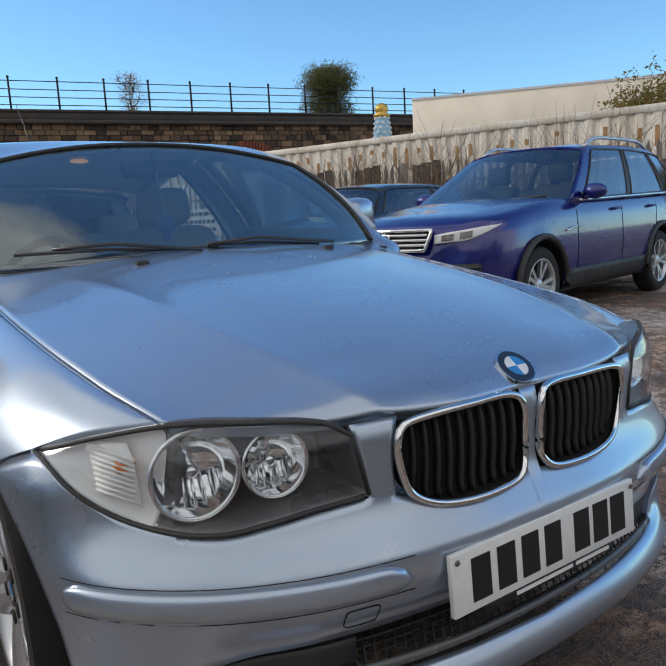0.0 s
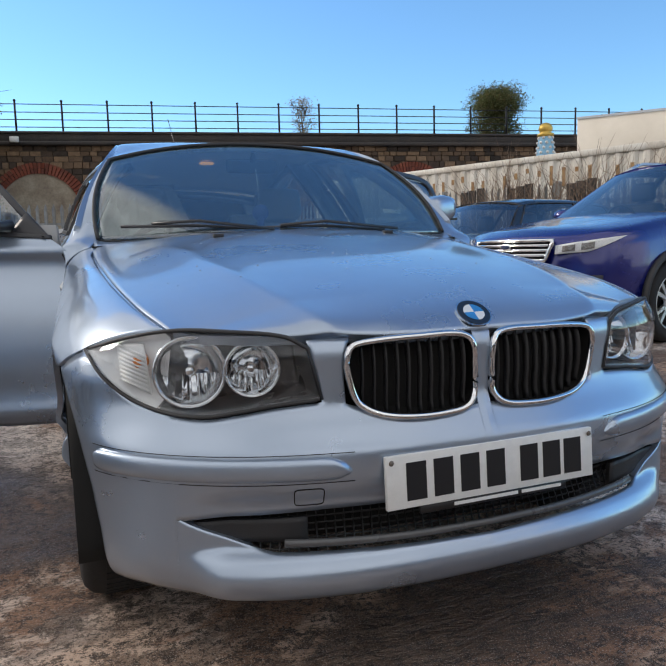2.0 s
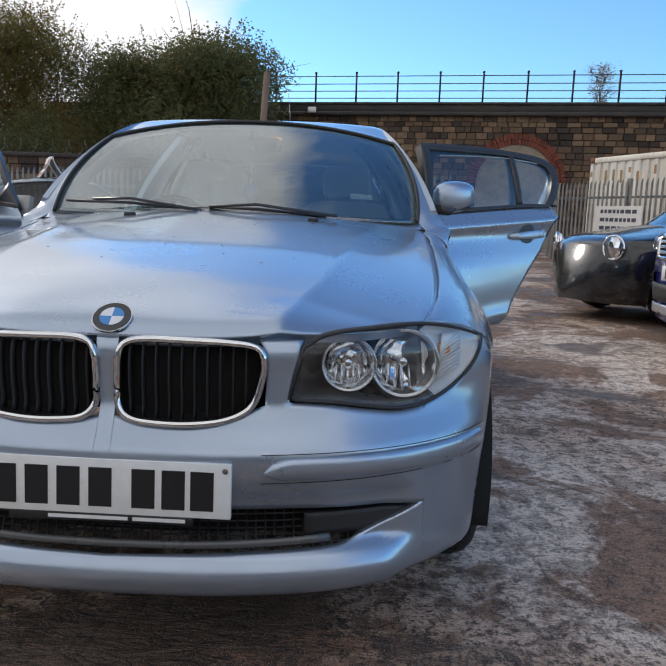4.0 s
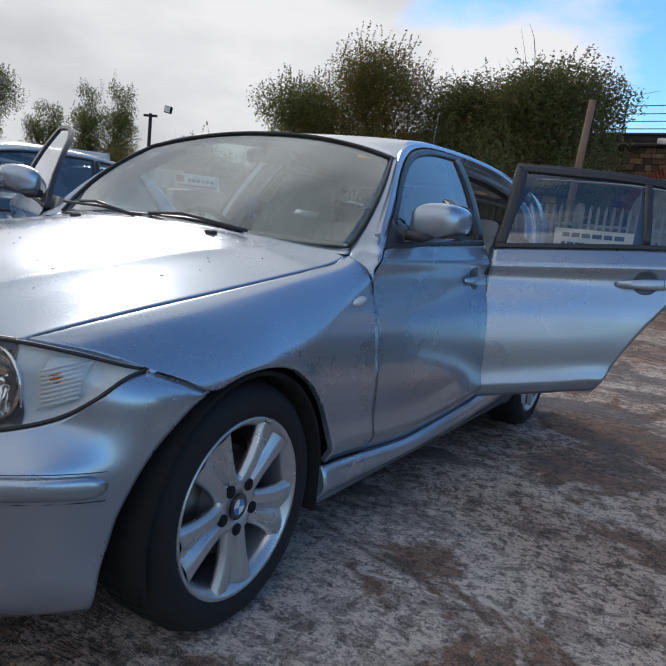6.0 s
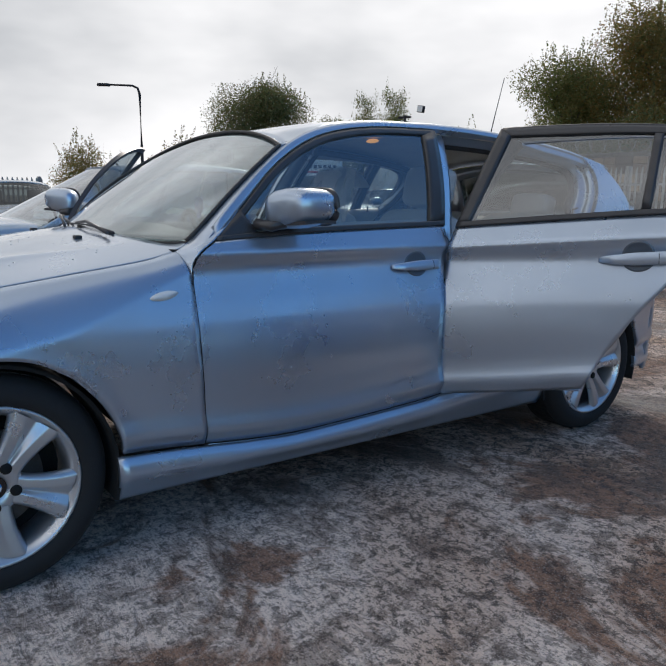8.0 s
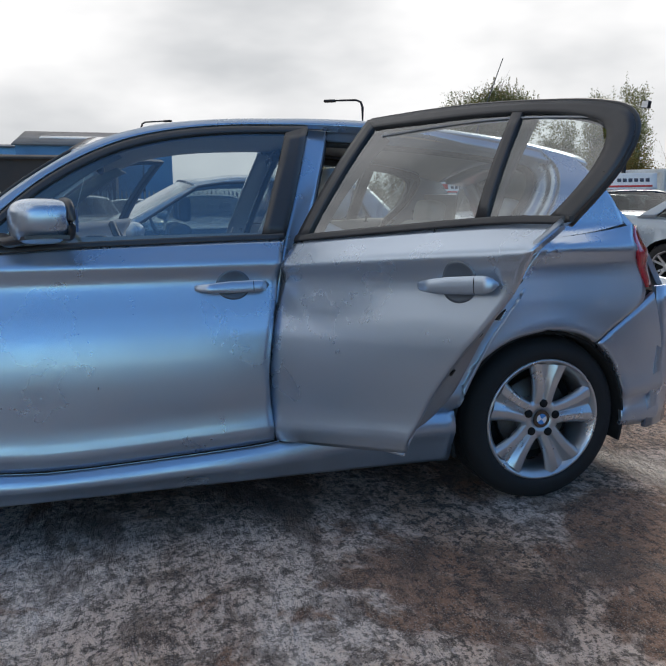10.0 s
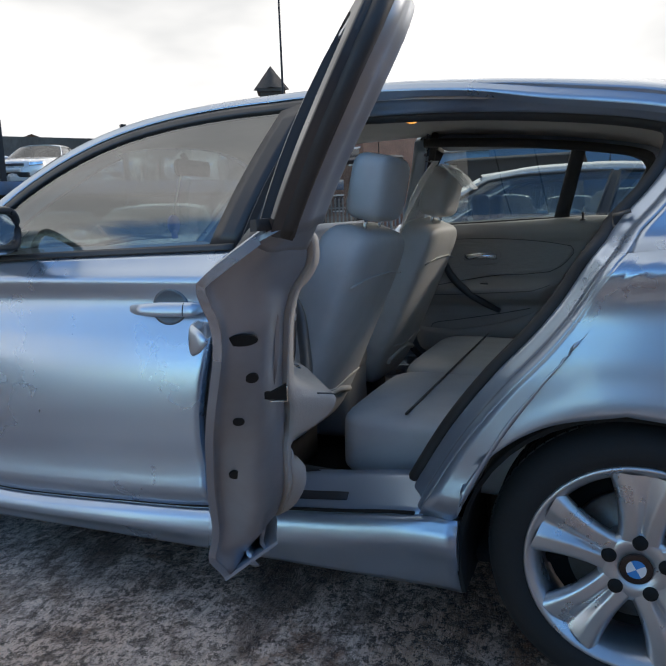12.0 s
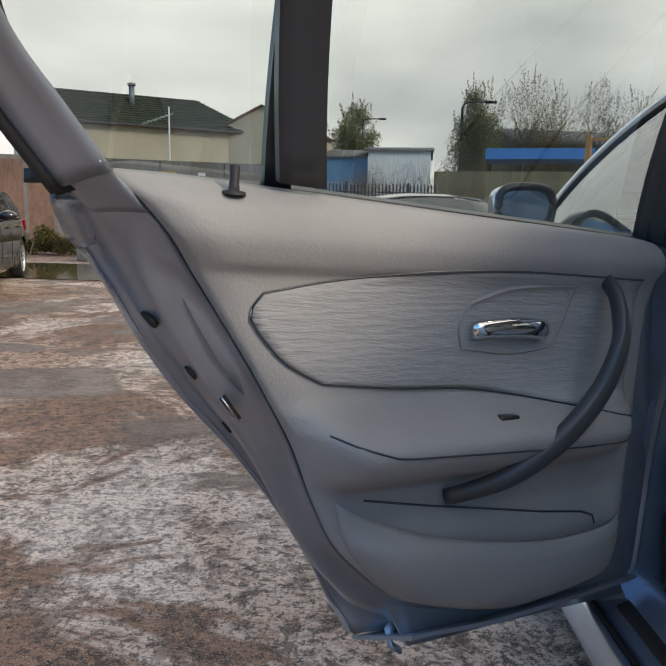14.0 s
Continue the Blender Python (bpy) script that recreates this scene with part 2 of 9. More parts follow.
f_side = spl((0.15, -0.095), (0.19, -0.068), (0.215, -0.051), (0.24, -0.033), (0.258, -0.020), (0.272, -0.011), (0.29, -0.005), (0.335, -0.013), (0.350, -0.025), (0.362, -0.022), (0.385, -0.009), (0.403, 0.003), (0.412, 0.004), (0.45, -0.003),
             (0.49, -0.006), (0.54, -0.003), (0.62, 0.001), (0.70, 0.002), (0.76, -0.002), (0.82, -0.010), (0.875, -0.016), (0.900, -0.011), (0.920, 0.0), (0.934, 0.0), (0.95, -0.009), (0.985, -0.028), (1.02, -0.046))
# the seam between doors and sill dips behind the front wheel and rises again
seam_z = spl((0.33, 0.349), (0.50, 0.338), (0.64, 0.326), (0.80, 0.312), (0.95, 0.304), (1.10, 0.307), (1.30, 0.315), (1.60, 0.331), (1.66, 0.339), (1.98, 0.368), (2.19, 0.388), (2.32, 0.388))


# how the doors lean inwards above the wheels, and how that fades into wing and haunch
f_lean = spl((0.15, 0), (0.50, 0), (0.56, -0.002), (0.62, -0.007), (0.70, -0.018), (0.78, -0.031), (0.84, -0.041), (0.90, -0.048), (0.94, -0.050), (1.1, -0.050))
lean = spl((-0.3, 0), (0.0, 0.12), (0.25, 0.55), (0.45, 0.84), (0.7, 0.98), (0.95, 1.0), (1.5, 1.0), (1.75, 0.92), (2.2, 0.5), (2.5, 0.15), (2.7, 0.0), (3.4, 0.0))


def side_f(y, z):
    """The side's section, whose low creases follow the seam."""
    k = min(max((0.66 - z) / 0.20, 0), 1) * min(max((z - 0.20) / 0.10, 0), 1)
    w = min(max((y - 0.15) / 0.2, 0), 1) * min(max((2.5 - y) / 0.2, 0), 1)
    return f_side(z + (0.356 - seam_z(y)) * k * k * (3 - 2 * k) * w) + f_lean(z) * lean(y)


edge_x = spl((-0.53, 0.625), (-0.49, 0.640), (-0.3, 0.682), (0, 0.708), (0.3, 0.720), (0.5, 0.722), (0.6, 0.715), (0.66, 0.702))
edge_z = spl((-0.53, 0.745), (-0.49, 0.757), (-0.3, 0.797), (0, 0.842), (0.3, 0.884), (0.5, 0.913), (0.6, 0.940), (0.66, 0.978))
f_nose = spl((0.15, -0.16), (0.185, -0.045), (0.215, -0.004), (0.25, 0.006), (0.285, -0.008), (0.31, -0.035), (0.40, -0.03), (0.43, -0.012), (0.48, 0.0), (0.505, 0.0), (0.53, -0.012),
             (0.57, -0.034), (0.61, -0.046), (0.66, -0.046), (0.70, -0.044), (0.74, -0.056), (0.78, -0.075))

f_flank = spl((0.15, -0.06), (0.2, -0.02), (0.25, -0.006), (0.4, -0.002), (0.55, 0.0), (0.8, 0.0))
f_corner = spl((0.15, -0.13), (0.19, -0.055), (0.23, -0.018), (0.28, -0.010), (0.34, -0.010), (0.40, -0.008), (0.45, -0.004))


def door_x(y, z):
    """Half width of the doors and the rear quarter, whose shoulder runs up to the window line."""
    x = float(np.interp(y, PLAN_P[:MID * 2, 1], PLAN_P[:MID * 2, 0])) if y < 3.2 else 0.8
    x += 0.006 * math.exp(-((math.hypot(y, z - 0.31) - 0.36) / 0.035) ** 2) + 0.006 * math.exp(-((math.hypot(y - 2.64, z - 0.31) - 0.37) / 0.035) ** 2)
    t = min(max((z - 0.938) / 0.068, 0), 1) ** 1.3 * min(max((3.0 - y) / 0.3, 0), 1)
    return (1 - t) * (x + side_f(y, z)) + t * (glass_x(y, z) + 0.006)


def side_x(y, z):
    """Half width of the body side below the windows."""
    if y < 0.66:
        zt, xt = edge_z(y), edge_x(y)
        k = min(max((y - 0.15) / 0.43, 0), 1)
        hh = 0.15 - 0.085 * k * k * (3 - 2 * k)
        z1 = zt - hh
        if z > z1:
            t = min((z - z1) / hh, 1.0)
            g = 1 - math.sqrt(max(1 - t ** 2.2, 0.0)) * 0.6 - 0.4 * (1 - t)
            x0 = door_x(y, z1)
            return x0 + (xt - x0) * g
    return door_x(y, z)


def cab_z(y, z):
    """Shoulder and cabin stand a little higher towards the rear."""
    k, q = min(max((y - 1.70) / 0.95, 0), 1), min(max((z - 0.84) / 0.10, 0), 1)
    return z + 0.026 * k * q * q * (3 - 2 * q)


def on_side(y, z, s=1):
    return Vector((s * side_x(y, z), y, cab_z(y, z)))


def on_nose(u, z, s=1, out=0.0):
    """A place on the front bumper: u along the plan curve, z the height."""
    p, q = PLAN(u), PLAN(min(u + 0.002, 1))
    tx, ty = q - p
    n = Vector((ty, -tx)).normalized()
    w = min(max((p[1] + 0.52) / 0.20, 0), 1)
    w = w * w * (3 - 2 * w)
    c = min(max((p[0] - 0.565) / 0.10, 0), 1) if z < 0.45 else 0
    f = f_nose(z) + (f_corner(z) - f_nose(z)) * c * c * (3 - 2 * c)
    off = (1 - w) * f + w * f_flank(z) + out - 0.042 * w * max(0, (z - 0.64) / 0.08) ** 1.5
    return Vector((s * (p[0] + n.x * off), p[1] + n.y * off, z))


belt_x = spl((0.55, 0.752), (0.66, 0.768), (0.9, 0.777), (1.3, 0.772), (1.7, 0.766), (2.2, 0.772), (2.6, 0.772), (3.0, 0.748), (3.2, 0.715))


def glass_x(y, z):
    """Half width of the cabin above the belt line."""
    k = min(max((y - 1.85) / 0.65, 0), 1)
    return belt_x(y) - (0.35 - 0.09 * k * k * (3 - 2 * k)) * (z - 1.0) - 0.61 * (z - 1.0) ** 2


def on_cabin(y, z, s=1, out=0.0):
    return Vector((s * (glass_x(y, z) + out), y, cab_z(y, z)))


# outline of the screen pillar and roof edge, and of the door frames below it
A_LINE = path((0.642, 0.958), (0.80, 1.108), (0.95, 1.222), (1.10, 1.312), (1.25, 1.365), (1.45, 1.398), (1.7, 1.412), (2.0, 1.403), (2.3, 1.366), (2.6, 1.312), (2.85, 1.255))
D_LINE = path((0.70, 0.970), (0.80, 1.062), (0.95, 1.190), (1.10, 1.280), (1.25, 1.337), (1.45, 1.374), (1.7, 1.388), (2.0, 1.376), (2.3, 1.336), (2.55, 1.285), (2.66, 1.236))


def pillar_in(t):
    """How far the screen's edge lies inside the outer skin, from the pillar's foot (0) to the roof (1)."""
    return 0.024 + 0.064 * max(0, 1 - t) ** 2.2


def along(line, y):
    """Height of a line of the side view at y."""
    a, b = 0.0, 1.0
    for _ in range(40):
        m = (a + b) / 2
        if line(m)[0] < y:
            a = m
        else:
            b = m
    return float(line(a)[1])


roof_z = spl((1.05, 1.352), (1.2, 1.384), (1.45, 1.412), (1.75, 1.425), (2.1, 1.418), (2.5, 1.388), (2.85, 1.340), (3.1, 1.290))
hood_z = spl((-0.72, 0.702), (-0.705, 0.727), (-0.67, 0.766), (-0.6, 0.797), (-0.45, 0.838), (-0.2, 0.886), (0.1, 0.930), (0.4, 0.972), (0.7, 1.012))
hood_front = spl((0, -0.700), (0.15, -0.703), (0.3, -0.685), (0.40, -0.650), (0.5, -0.600), (0.58, -0.540), (0.640, -0.490))


hood_crease = spl((-0.68, 0.336), (-0.55, 0.369), (-0.40, 0.407), (-0.12, 0.452), (0.11, 0.472), (0.40, 0.524))


def on_hood(x, y):
    ax = abs(x)
    xe, ze = edge_x(y), edge_z(y)
    fy = hood_front(ax)
    z0 = hood_z(y + (-0.700 - fy) * max(0, 1 - (y - fy) / 0.8) ** 2)
    t = min(ax / xe, 1)
    z = ze + (z0 - ze) * (1 - t ** 2.3)
    xr = hood_crease(y)
    ridge = 0.012 * math.exp(-math.sqrt((ax - xr) ** 2 + 0.004 ** 2) / 0.055)
    return Vector((x, y, z + ridge * max(0, min(1, (0.55 - y) / 0.4))))


# free edge of the rear doors, and the outline of their window frames
REAR_EDGE = [(2.188, 0.393), (2.208, 0.43), (2.290, 0.566), (2.385, 0.690), (2.470, 0.783), (2.556, 0.892), (2.615, 0.963), (2.632, 0.990)]
FRAME_OUT = [(2.632, 0.990), (2.692, 1.060), (2.741, 1.135), (2.757, 1.205), (2.731, 1.255), (2.645, 1.287), (2.5, 1.315), (2.3, 1.346), (2.1, 1.368), (1.95, 1.380), (1.850, 1.386)]
# ---- end shapes ----

# ---- building tools ----
CABIN = Vector((0, 1.35, 0.62))


def part(name, bm, mat, parent, label="", smooth=None, weld=0.0):
    """Links a bmesh as one mesh object under a thing or a part."""
    if weld:
        bmesh.ops.remove_doubles(bm, verts=bm.verts, dist=weld)
    me = bpy.data.meshes.new(name)
    bm.to_mesh(me)
    bm.free()
    for m in mat if isinstance(mat, (list, tuple)) else (mat,):
        me.materials.append(m)
    if smooth is not None:
        me.polygons.foreach_set("use_smooth", [smooth] * len(me.polygons))
    ob = new(name, me)
    ob.parent = parent
    return tagged(ob, label)


def thing(name, label, category, at=(0, 0, 0), group="", turn=0.0, kind=""):
    e = new(name)
    e.empty_display_size = 0.2
    e.matrix_world = pose(*at, 0, 0, turn)
    return tagged(e, label, category, group, kind)


def sheet(bm, f, na, nb, thick=0.012, rim="lrbt", centre=CABIN, mat=0, back=True):
    """Adds the surface f(a, b) to bm as a plate with thickness whose front faces away from centre."""
    g = [[Vector(f(i / na, j / nb)) for j in range(nb + 1)] for i in range(na + 1)]
    nrm = [[None] * (nb + 1) for _ in range(na + 1)]
    flip = 0
    for i in range(na + 1):
        for j in range(nb + 1):
            da = g[min(i + 1, na)][j] - g[max(i - 1, 0)][j]
            db = g[i][min(j + 1, nb)] - g[i][max(j - 1, 0)]
            n = da.cross(db)
            n = n.normalized() if n.length > 1e-12 else Vector((0, 0, 1))
            nrm[i][j] = n
            if centre is not None:
                flip += 1 if n.dot(g[i][j] - centre) < 0 else -1
    sg = -1 if flip > 0 else 1
    fv = [[bm.verts.new(p) for p in row] for row in g]
    bv = [[bm.verts.new(g[i][j] - sg * nrm[i][j] * thick) for j in range(nb + 1)] for i in range(na + 1)] if back else None

    def face(vs, sm=True):
        try:
            fc = bm.faces.new(vs if sg > 0 else vs[::-1])
            fc.smooth, fc.material_index = sm, mat
        except ValueError:
            pass
    for i in range(na):
        for j in range(nb):
            face([fv[i][j], fv[i + 1][j], fv[i + 1][j + 1], fv[i][j + 1]])
            if back:
                face([bv[i][j], bv[i][j + 1], bv[i + 1][j + 1], bv[i + 1][j]])
    edges = {"b": [(i, 0) for i in range(na + 1)], "t": [(i, nb) for i in range(na, -1, -1)], "l": [(0, j) for j in range(nb, -1, -1)], "r": [(na, j) for j in range(nb + 1)]}
    for k in rim:
        e = edges[k]
        top = [fv[i][j] for i, j in e]
        low = [bv[i][j] if back else bm.verts.new(g[i][j] - sg * nrm[i][j] * thick) for i, j in e]
        for q in range(len(e) - 1):
            face([top[q + 1], top[q], low[q], low[q + 1]], False)
    return fv


def tube(bm, pts, r, n=8, closed=False, cap=True, mat=0, squash=None):
    """A round bar along points; r is a number or a function of 0 to 1; squash: (width, height) factors."""
    pts = [Vector(p) for p in pts]
    rings = []
    m = len(pts)
    up = Vector((0, 0, 1))
    for i, p in enumerate(pts):
        d = (pts[(i + 1) % m] - pts[i - 1]) if closed else pts[min(i + 1, m - 1)] - pts[max(i - 1, 0)]
        d.normalize()
        s = d.cross(up)
        s = s.normalized() if s.length > 1e-3 else d.cross(Vector((1, 0, 0))).normalized()
        u = s.cross(d)
        rr = r(i / max(m - 1, 1)) if callable(r) else r
        sx, sy = squash or (1, 1)
        rings.append([bm.verts.new(p + (s * math.cos(k * math.tau / n) * sx + u * math.sin(k * math.tau / n) * sy) * rr) for k in range(n)])
    for i in range(m if closed else m - 1):
        a, b = rings[i], rings[(i + 1) % m]
        for k in range(n):
            fc = bm.faces.new((a[k], a[(k + 1) % n], b[(k + 1) % n], b[k]))
            fc.smooth, fc.material_index = True, mat
    if cap and not closed:
        for ring, rev in ((rings[0], True), (rings[-1], False)):
            fc = bm.faces.new(ring if rev is False else ring[::-1])
            fc.material_index = mat
    bmesh.ops.recalc_face_normals(bm, faces=bm.faces[-(len(rings) * n + 2):])
    return bm


def box(bm, lo, hi, bev=0.0, seg=2, mat=0, m=None):
    """A block from corner to corner, with rounded edges."""
    lo, hi = Vector(lo), Vector(hi)
    t = bmesh.new()
    bmesh.ops.create_cube(t, size=1.0, matrix=Matrix.Translation((lo + hi) / 2) @ Matrix.Diagonal((*(hi - lo), 1)))
    if bev:
        bmesh.ops.bevel(t, geom=t.edges[:], offset=bev, segments=seg, affect="EDGES", profile=0.5)
    if m is not None:
        bmesh.ops.transform(t, matrix=m, verts=t.verts)
    for f in t.faces:
        f.material_index, f.smooth = mat, bool(bev)
    join(bm, t)
    return bm


def join(bm, other):
    me = bpy.data.meshes.new("tmp")
    other.to_mesh(me)
    other.free()
    bm.from_mesh(me)
    bpy.data.meshes.remove(me)


def lathe(bm, prof, n=48, axis="x", at=(0, 0, 0), mat=0, arc=math.tau):
    """Turns a profile of (along, radius) round an axis."""
    at = Vector(at)
    full = arc > 6.28
    rings = []
    for k in range(n if full else n + 1):
        a = arc * k / n
        c, s = math.cos(a), math.sin(a)
        ring = []
        for h, r in prof:
            v = Vector((h, r * c, r * s)) if axis == "x" else Vector((r * c, h, r * s)) if axis == "y" else Vector((r * c, r * s, h))
            ring.append(bm.verts.new(at + v))
        rings.append(ring)
    for k in range(n):
        a, b = rings[k], rings[(k + 1) % len(rings)]
        for i in range(len(prof) - 1):
            try:
                f = bm.faces.new((a[i], a[i + 1], b[i + 1], b[i]))
                f.smooth, f.material_index = True, mat
            except ValueError:
                pass
    bmesh.ops.remove_doubles(bm, verts=[v for r in rings for v in r], dist=1e-5)
    bmesh.ops.recalc_face_normals(bm, faces=bm.faces)
    return bm


def disc_shape(bm, outline, thick, frame_, mat=0):
    """An outline of 2D points in the frame (origin, right, up, out), pushed out by thick."""
    o, r, u, n = frame_
    top = [bm.verts.new(o + r * x + u * y + n * thick) for x, y in outline]
    low = [bm.verts.new(o + r * x + u * y) for x, y in outline]
    m = len(outline)
    fs = [bm.faces.new(top), bm.faces.new(low[::-1])]
    fs += [bm.faces.new((low[i], low[(i + 1) % m], top[(i + 1) % m], top[i])) for i in range(m)]
    for f in fs:
        f.material_index = mat
    bmesh.ops.recalc_face_normals(bm, faces=fs)


# ---- the hatchback ----
car = thing("hatchback", "silver-blue five-door hatchback parked with two doors standing open", "car")


# bonnet
def hood(a, b):
    q = a * 2 - 1
    x0 = 0.640 * q
    y0, y1 = hood_front(abs(x0)), 0.50 + 0.135 * abs(q) ** 2.5
    bb = b ** 1.25
    y = y0 + (y1 - y0) * bb
    x = q * (edge_x(max(y, -0.49)) - 0.0015)
    return on_hood(x, y)


bm = bmesh.new()
sheet(bm, hood, 110, 60, 0.02)
bonnet = part("bonnet", bm, PAINT, car)
# painted ledge under the bonnet's front edge and gutters under its sides
bm = bmesh.new()
sheet(bm, lambda a, b: (lambda p: Vector((p.x, p.y + 0.010 + 0.006 * b, p.z - 0.004 - 0.016 * b)))(hood(a, 0.0)), 48, 3, 0.006)
part("slam_panel", bm, PAINT, car)
for s in (1, -1):
    bm = bmesh.new()
    sheet(bm, lambda a, b: (lambda y: Vector((s * (edge_x(y) - 0.012 + 0.020 * b), y, edge_z(y) - 0.0055 - 0.006 * b)))(-0.488 + 1.13 * a), 30, 2, 0.004, centre=Vector((0, 0, -5)))
    part("bonnet_gutter", bm, PAINT, car)

# rain drops left on the bonnet
bm = bmesh.new()
drop_r = random.Random(5)
for k in range(70):
    p = on_hood(drop_r.uniform(-0.60, 0.60), drop_r.uniform(-0.35, 0.42))
    q = drop_r.uniform(0.002, 0.0042)
    bmesh.ops.create_icosphere(bm, subdivisions=1, radius=q, matrix=Matrix.Translation(p) @ Matrix.Diagonal((1, drop_r.uniform(0.8, 1.5), 0.45, 1)))
for fc in bm.faces:
    fc.smooth = True
tagged(part("rain_drops", bm, WATER_DROP, bonnet), "small rain drops", kind="stuff")

for s in (1, -1):
    # front wing
    bm = bmesh.new()
    # forward of the axle, above the arch and behind it
    d1 = coons(path((-0.312, 0.705), (-0.245, 0.679), (-0.178, 0.6505), (-0.086, 0.673), (0.007, 0.680), (0.119, 0.661), (0.213, 0.608)),
               path(*[(y, edge_z(y) - 0.0004) for y in np.linspace(-0.485, 0.36, 9)]),
               path((-0.312, 0.705), (-0.40, 0.738), (-0.485, edge_z(-0.485) - 0.0004)), path((0.213, 0.608), (0.27, 0.75), (0.36, edge_z(0.36) - 0.0004)))
    sheet(bm, lambda a, b: on_side(*d1(a, 1 - (1 - b) ** 1.6), s), 44, 30, 0.016, rim="lbt")
    d2b = coons(path((0.351, 0.352), (0.48, 0.343), (0.616, 0.331)), path((0.213, 0.608), (0.40, 0.66), (0.6035, 0.66)), path((0.351, 0.352), (0.333, 0.442), (0.286, 0.527), (0.213, 0.608)), path((0.616, 0.331), (0.610, 0.5), (0.6035, 0.66)))
    d2c = coons(path((0.213, 0.608), (0.40, 0.66), (0.6035, 0.66)), path((0.36, edge_z(0.36) - 0.0004), (0.5, edge_z(0.5) - 0.0004), (0.6, edge_z(0.6) - 0.0004)),
                path((0.213, 0.608), (0.27, 0.75), (0.36, edge_z(0.36) - 0.0004)), path((0.6035, 0.66), (0.604, 0.8), (0.604, 0.89), (0.6, edge_z(0.6) - 0.0004)))
    sheet(bm, lambda a, b: on_side(*d2b(a, b), s), 16, 14, 0.016, rim="lbr")
    sheet(bm, lambda a, b: on_side(*d2c(a, 1 - (1 - b) ** 1.6), s), 16, 30, 0.016, rim="rt")
    wing = part("front_wing", bm, PAINT, car, weld=2e-4)
    # corner between bonnet, wing and screen pillar
    bm = bmesh.new()
    v3 = lambda *p: np.array(p)
    inner = lambda t: (lambda e: v3(s * (glass_x(e[0], e[1]) - pillar_in(t)), e[0], e[1] + 0.004))(A_LINE(0.002 + 0.235 * t))
    outer = lambda y: v3(*on_cabin(y, along(D_LINE, y) + 0.003, s, 0.005 - 0.005 * min(1, max(0, (y - 0.72) / 0.08))))
    w0, w1 = v3(*on_side(0.585, edge_z(0.585) - 0.001, s)) + v3(s * 0.002, 0, 0.002), v3(*on_side(0.6035, 0.86, s)) + v3(s * 0.002, 0, 0)
    lw = [v3(*on_side(0.585 + 0.0185 * t, edge_z(0.585) + (0.86 - edge_z(0.585)) * t, s)) + v3(s * 0.002, 0, 0.002 * (1 - t)) for t in (0.2, 0.4, 0.6, 0.8)]
    cor = coons(path(w0, *lw, w1), path(inner(0.22), (inner(0.22) + outer(0.80)) / 2 + v3(s * 0.006, -0.004, 0.004), outer(0.80)),
                path(w0, v3(s * 0.709, 0.622, 0.952), inner(0.0), inner(0.10), inner(0.22)), path(w1, *[v3(s * door_x(y, z), y - 0.004, z + 0.002) for y, z in ((0.611, 0.900), (0.632, 0.934), (0.690, 0.968))], outer(0.74), outer(0.80)))
    sheet(bm, lambda a, b: Vector(cor(a, b)), 16, 24, 0.006, centre=Vector((0, 1.2, 0)))
    part("scuttle_corner", bm, PAINT, car)
    # black tubes added as the shade inside the front door and sill seams
    bm = bmesh.new()
    tube(bm, [Vector((s * (door_x(y, z) - 0.0046), y, z)) for y, z in ((0.618, 0.335), (0.612, 0.5), (0.6052, 0.69), (0.6055, 0.82), (0.6085, 0.885), (0.618, 0.918))], 0.0044, 8)
    tube(bm, [on_side(y, seam_z(y) + 0.0012, s) - Vector((s * 0.0075, 0, 0)) for y in np.linspace(0.36, 2.18, 40)], 0.0045, 6)
    part("seam_shade", bm, DARK, car)
    # wheel arch lining
    bm = bmesh.new()
    sheet(bm, lambda a, b: Vector((s * (0.845 - 0.30 * b), 0.345 * math.cos(math.pi * (1.08 - a * 1.16)), 0.30 + 0.365 * math.sin(math.pi * (1.08 - a * 1.16)))), 24, 4, 0.01, centre=Vector((s * 0.7, 0, -5)))
    part("arch_liner", bm, DARK, car)
    bm = bmesh.new()
    sheet(bm, lambda a, b: Vector((s * (0.845 - 0.34 * b), 2.64 + 0.36 * math.cos(math.pi * (1.08 - a * 1.16)), 0.30 + 0.358 * math.sin(math.pi * (1.08 - a * 1.16)))), 24, 4, 0.01, centre=Vector((s * 0.7, 2.6, -5)))
    part("arch_liner", bm, DARK, car)
    # side indicator
    bm = bmesh.new()
    pts = [on_side(0.505 + 0.046 * math.cos(t), 0.812 + 0.013 * math.copysign(abs(math.sin(t)) ** 1.25, math.sin(t)) + 0.006 * math.cos(t), s) + Vector((s * 0.003, 0, 0)) for t in np.linspace(0, math.tau, 20, endpoint=False)]
    c = sum(pts, Vector()) / len(pts) + Vector((s * 0.006, 0, 0))
    vs = [bm.verts.new(p) for p in pts]
    cv = bm.verts.new(c)
    ins = [bm.verts.new(p - Vector((s * 0.02, 0, 0))) for p in pts]
    for i in range(20):
        bm.faces.new((vs[i], vs[(i + 1) % 20], cv)).smooth = True
        bm.faces.new((ins[i], ins[(i + 1) % 20], vs[(i + 1) % 20], vs[i]))
    bmesh.ops.recalc_face_normals(bm, faces=bm.faces)
    part("side_indicator", bm, WHITE_PLASTIC, car, "clear oval side indicator")
    # sill
    bm = bmesh.new()
    sheet(bm, lambda a, b: (lambda y: on_side(y, 0.190 + (seam_z(y) - 0.194 + 0.006 * max(0, min(1, (y - 2.17) / 0.04))) * b, s))(0.335 + 1.95 * a), 60, 14, 0.04)
    part("side_sill", bm, PAINT, car)
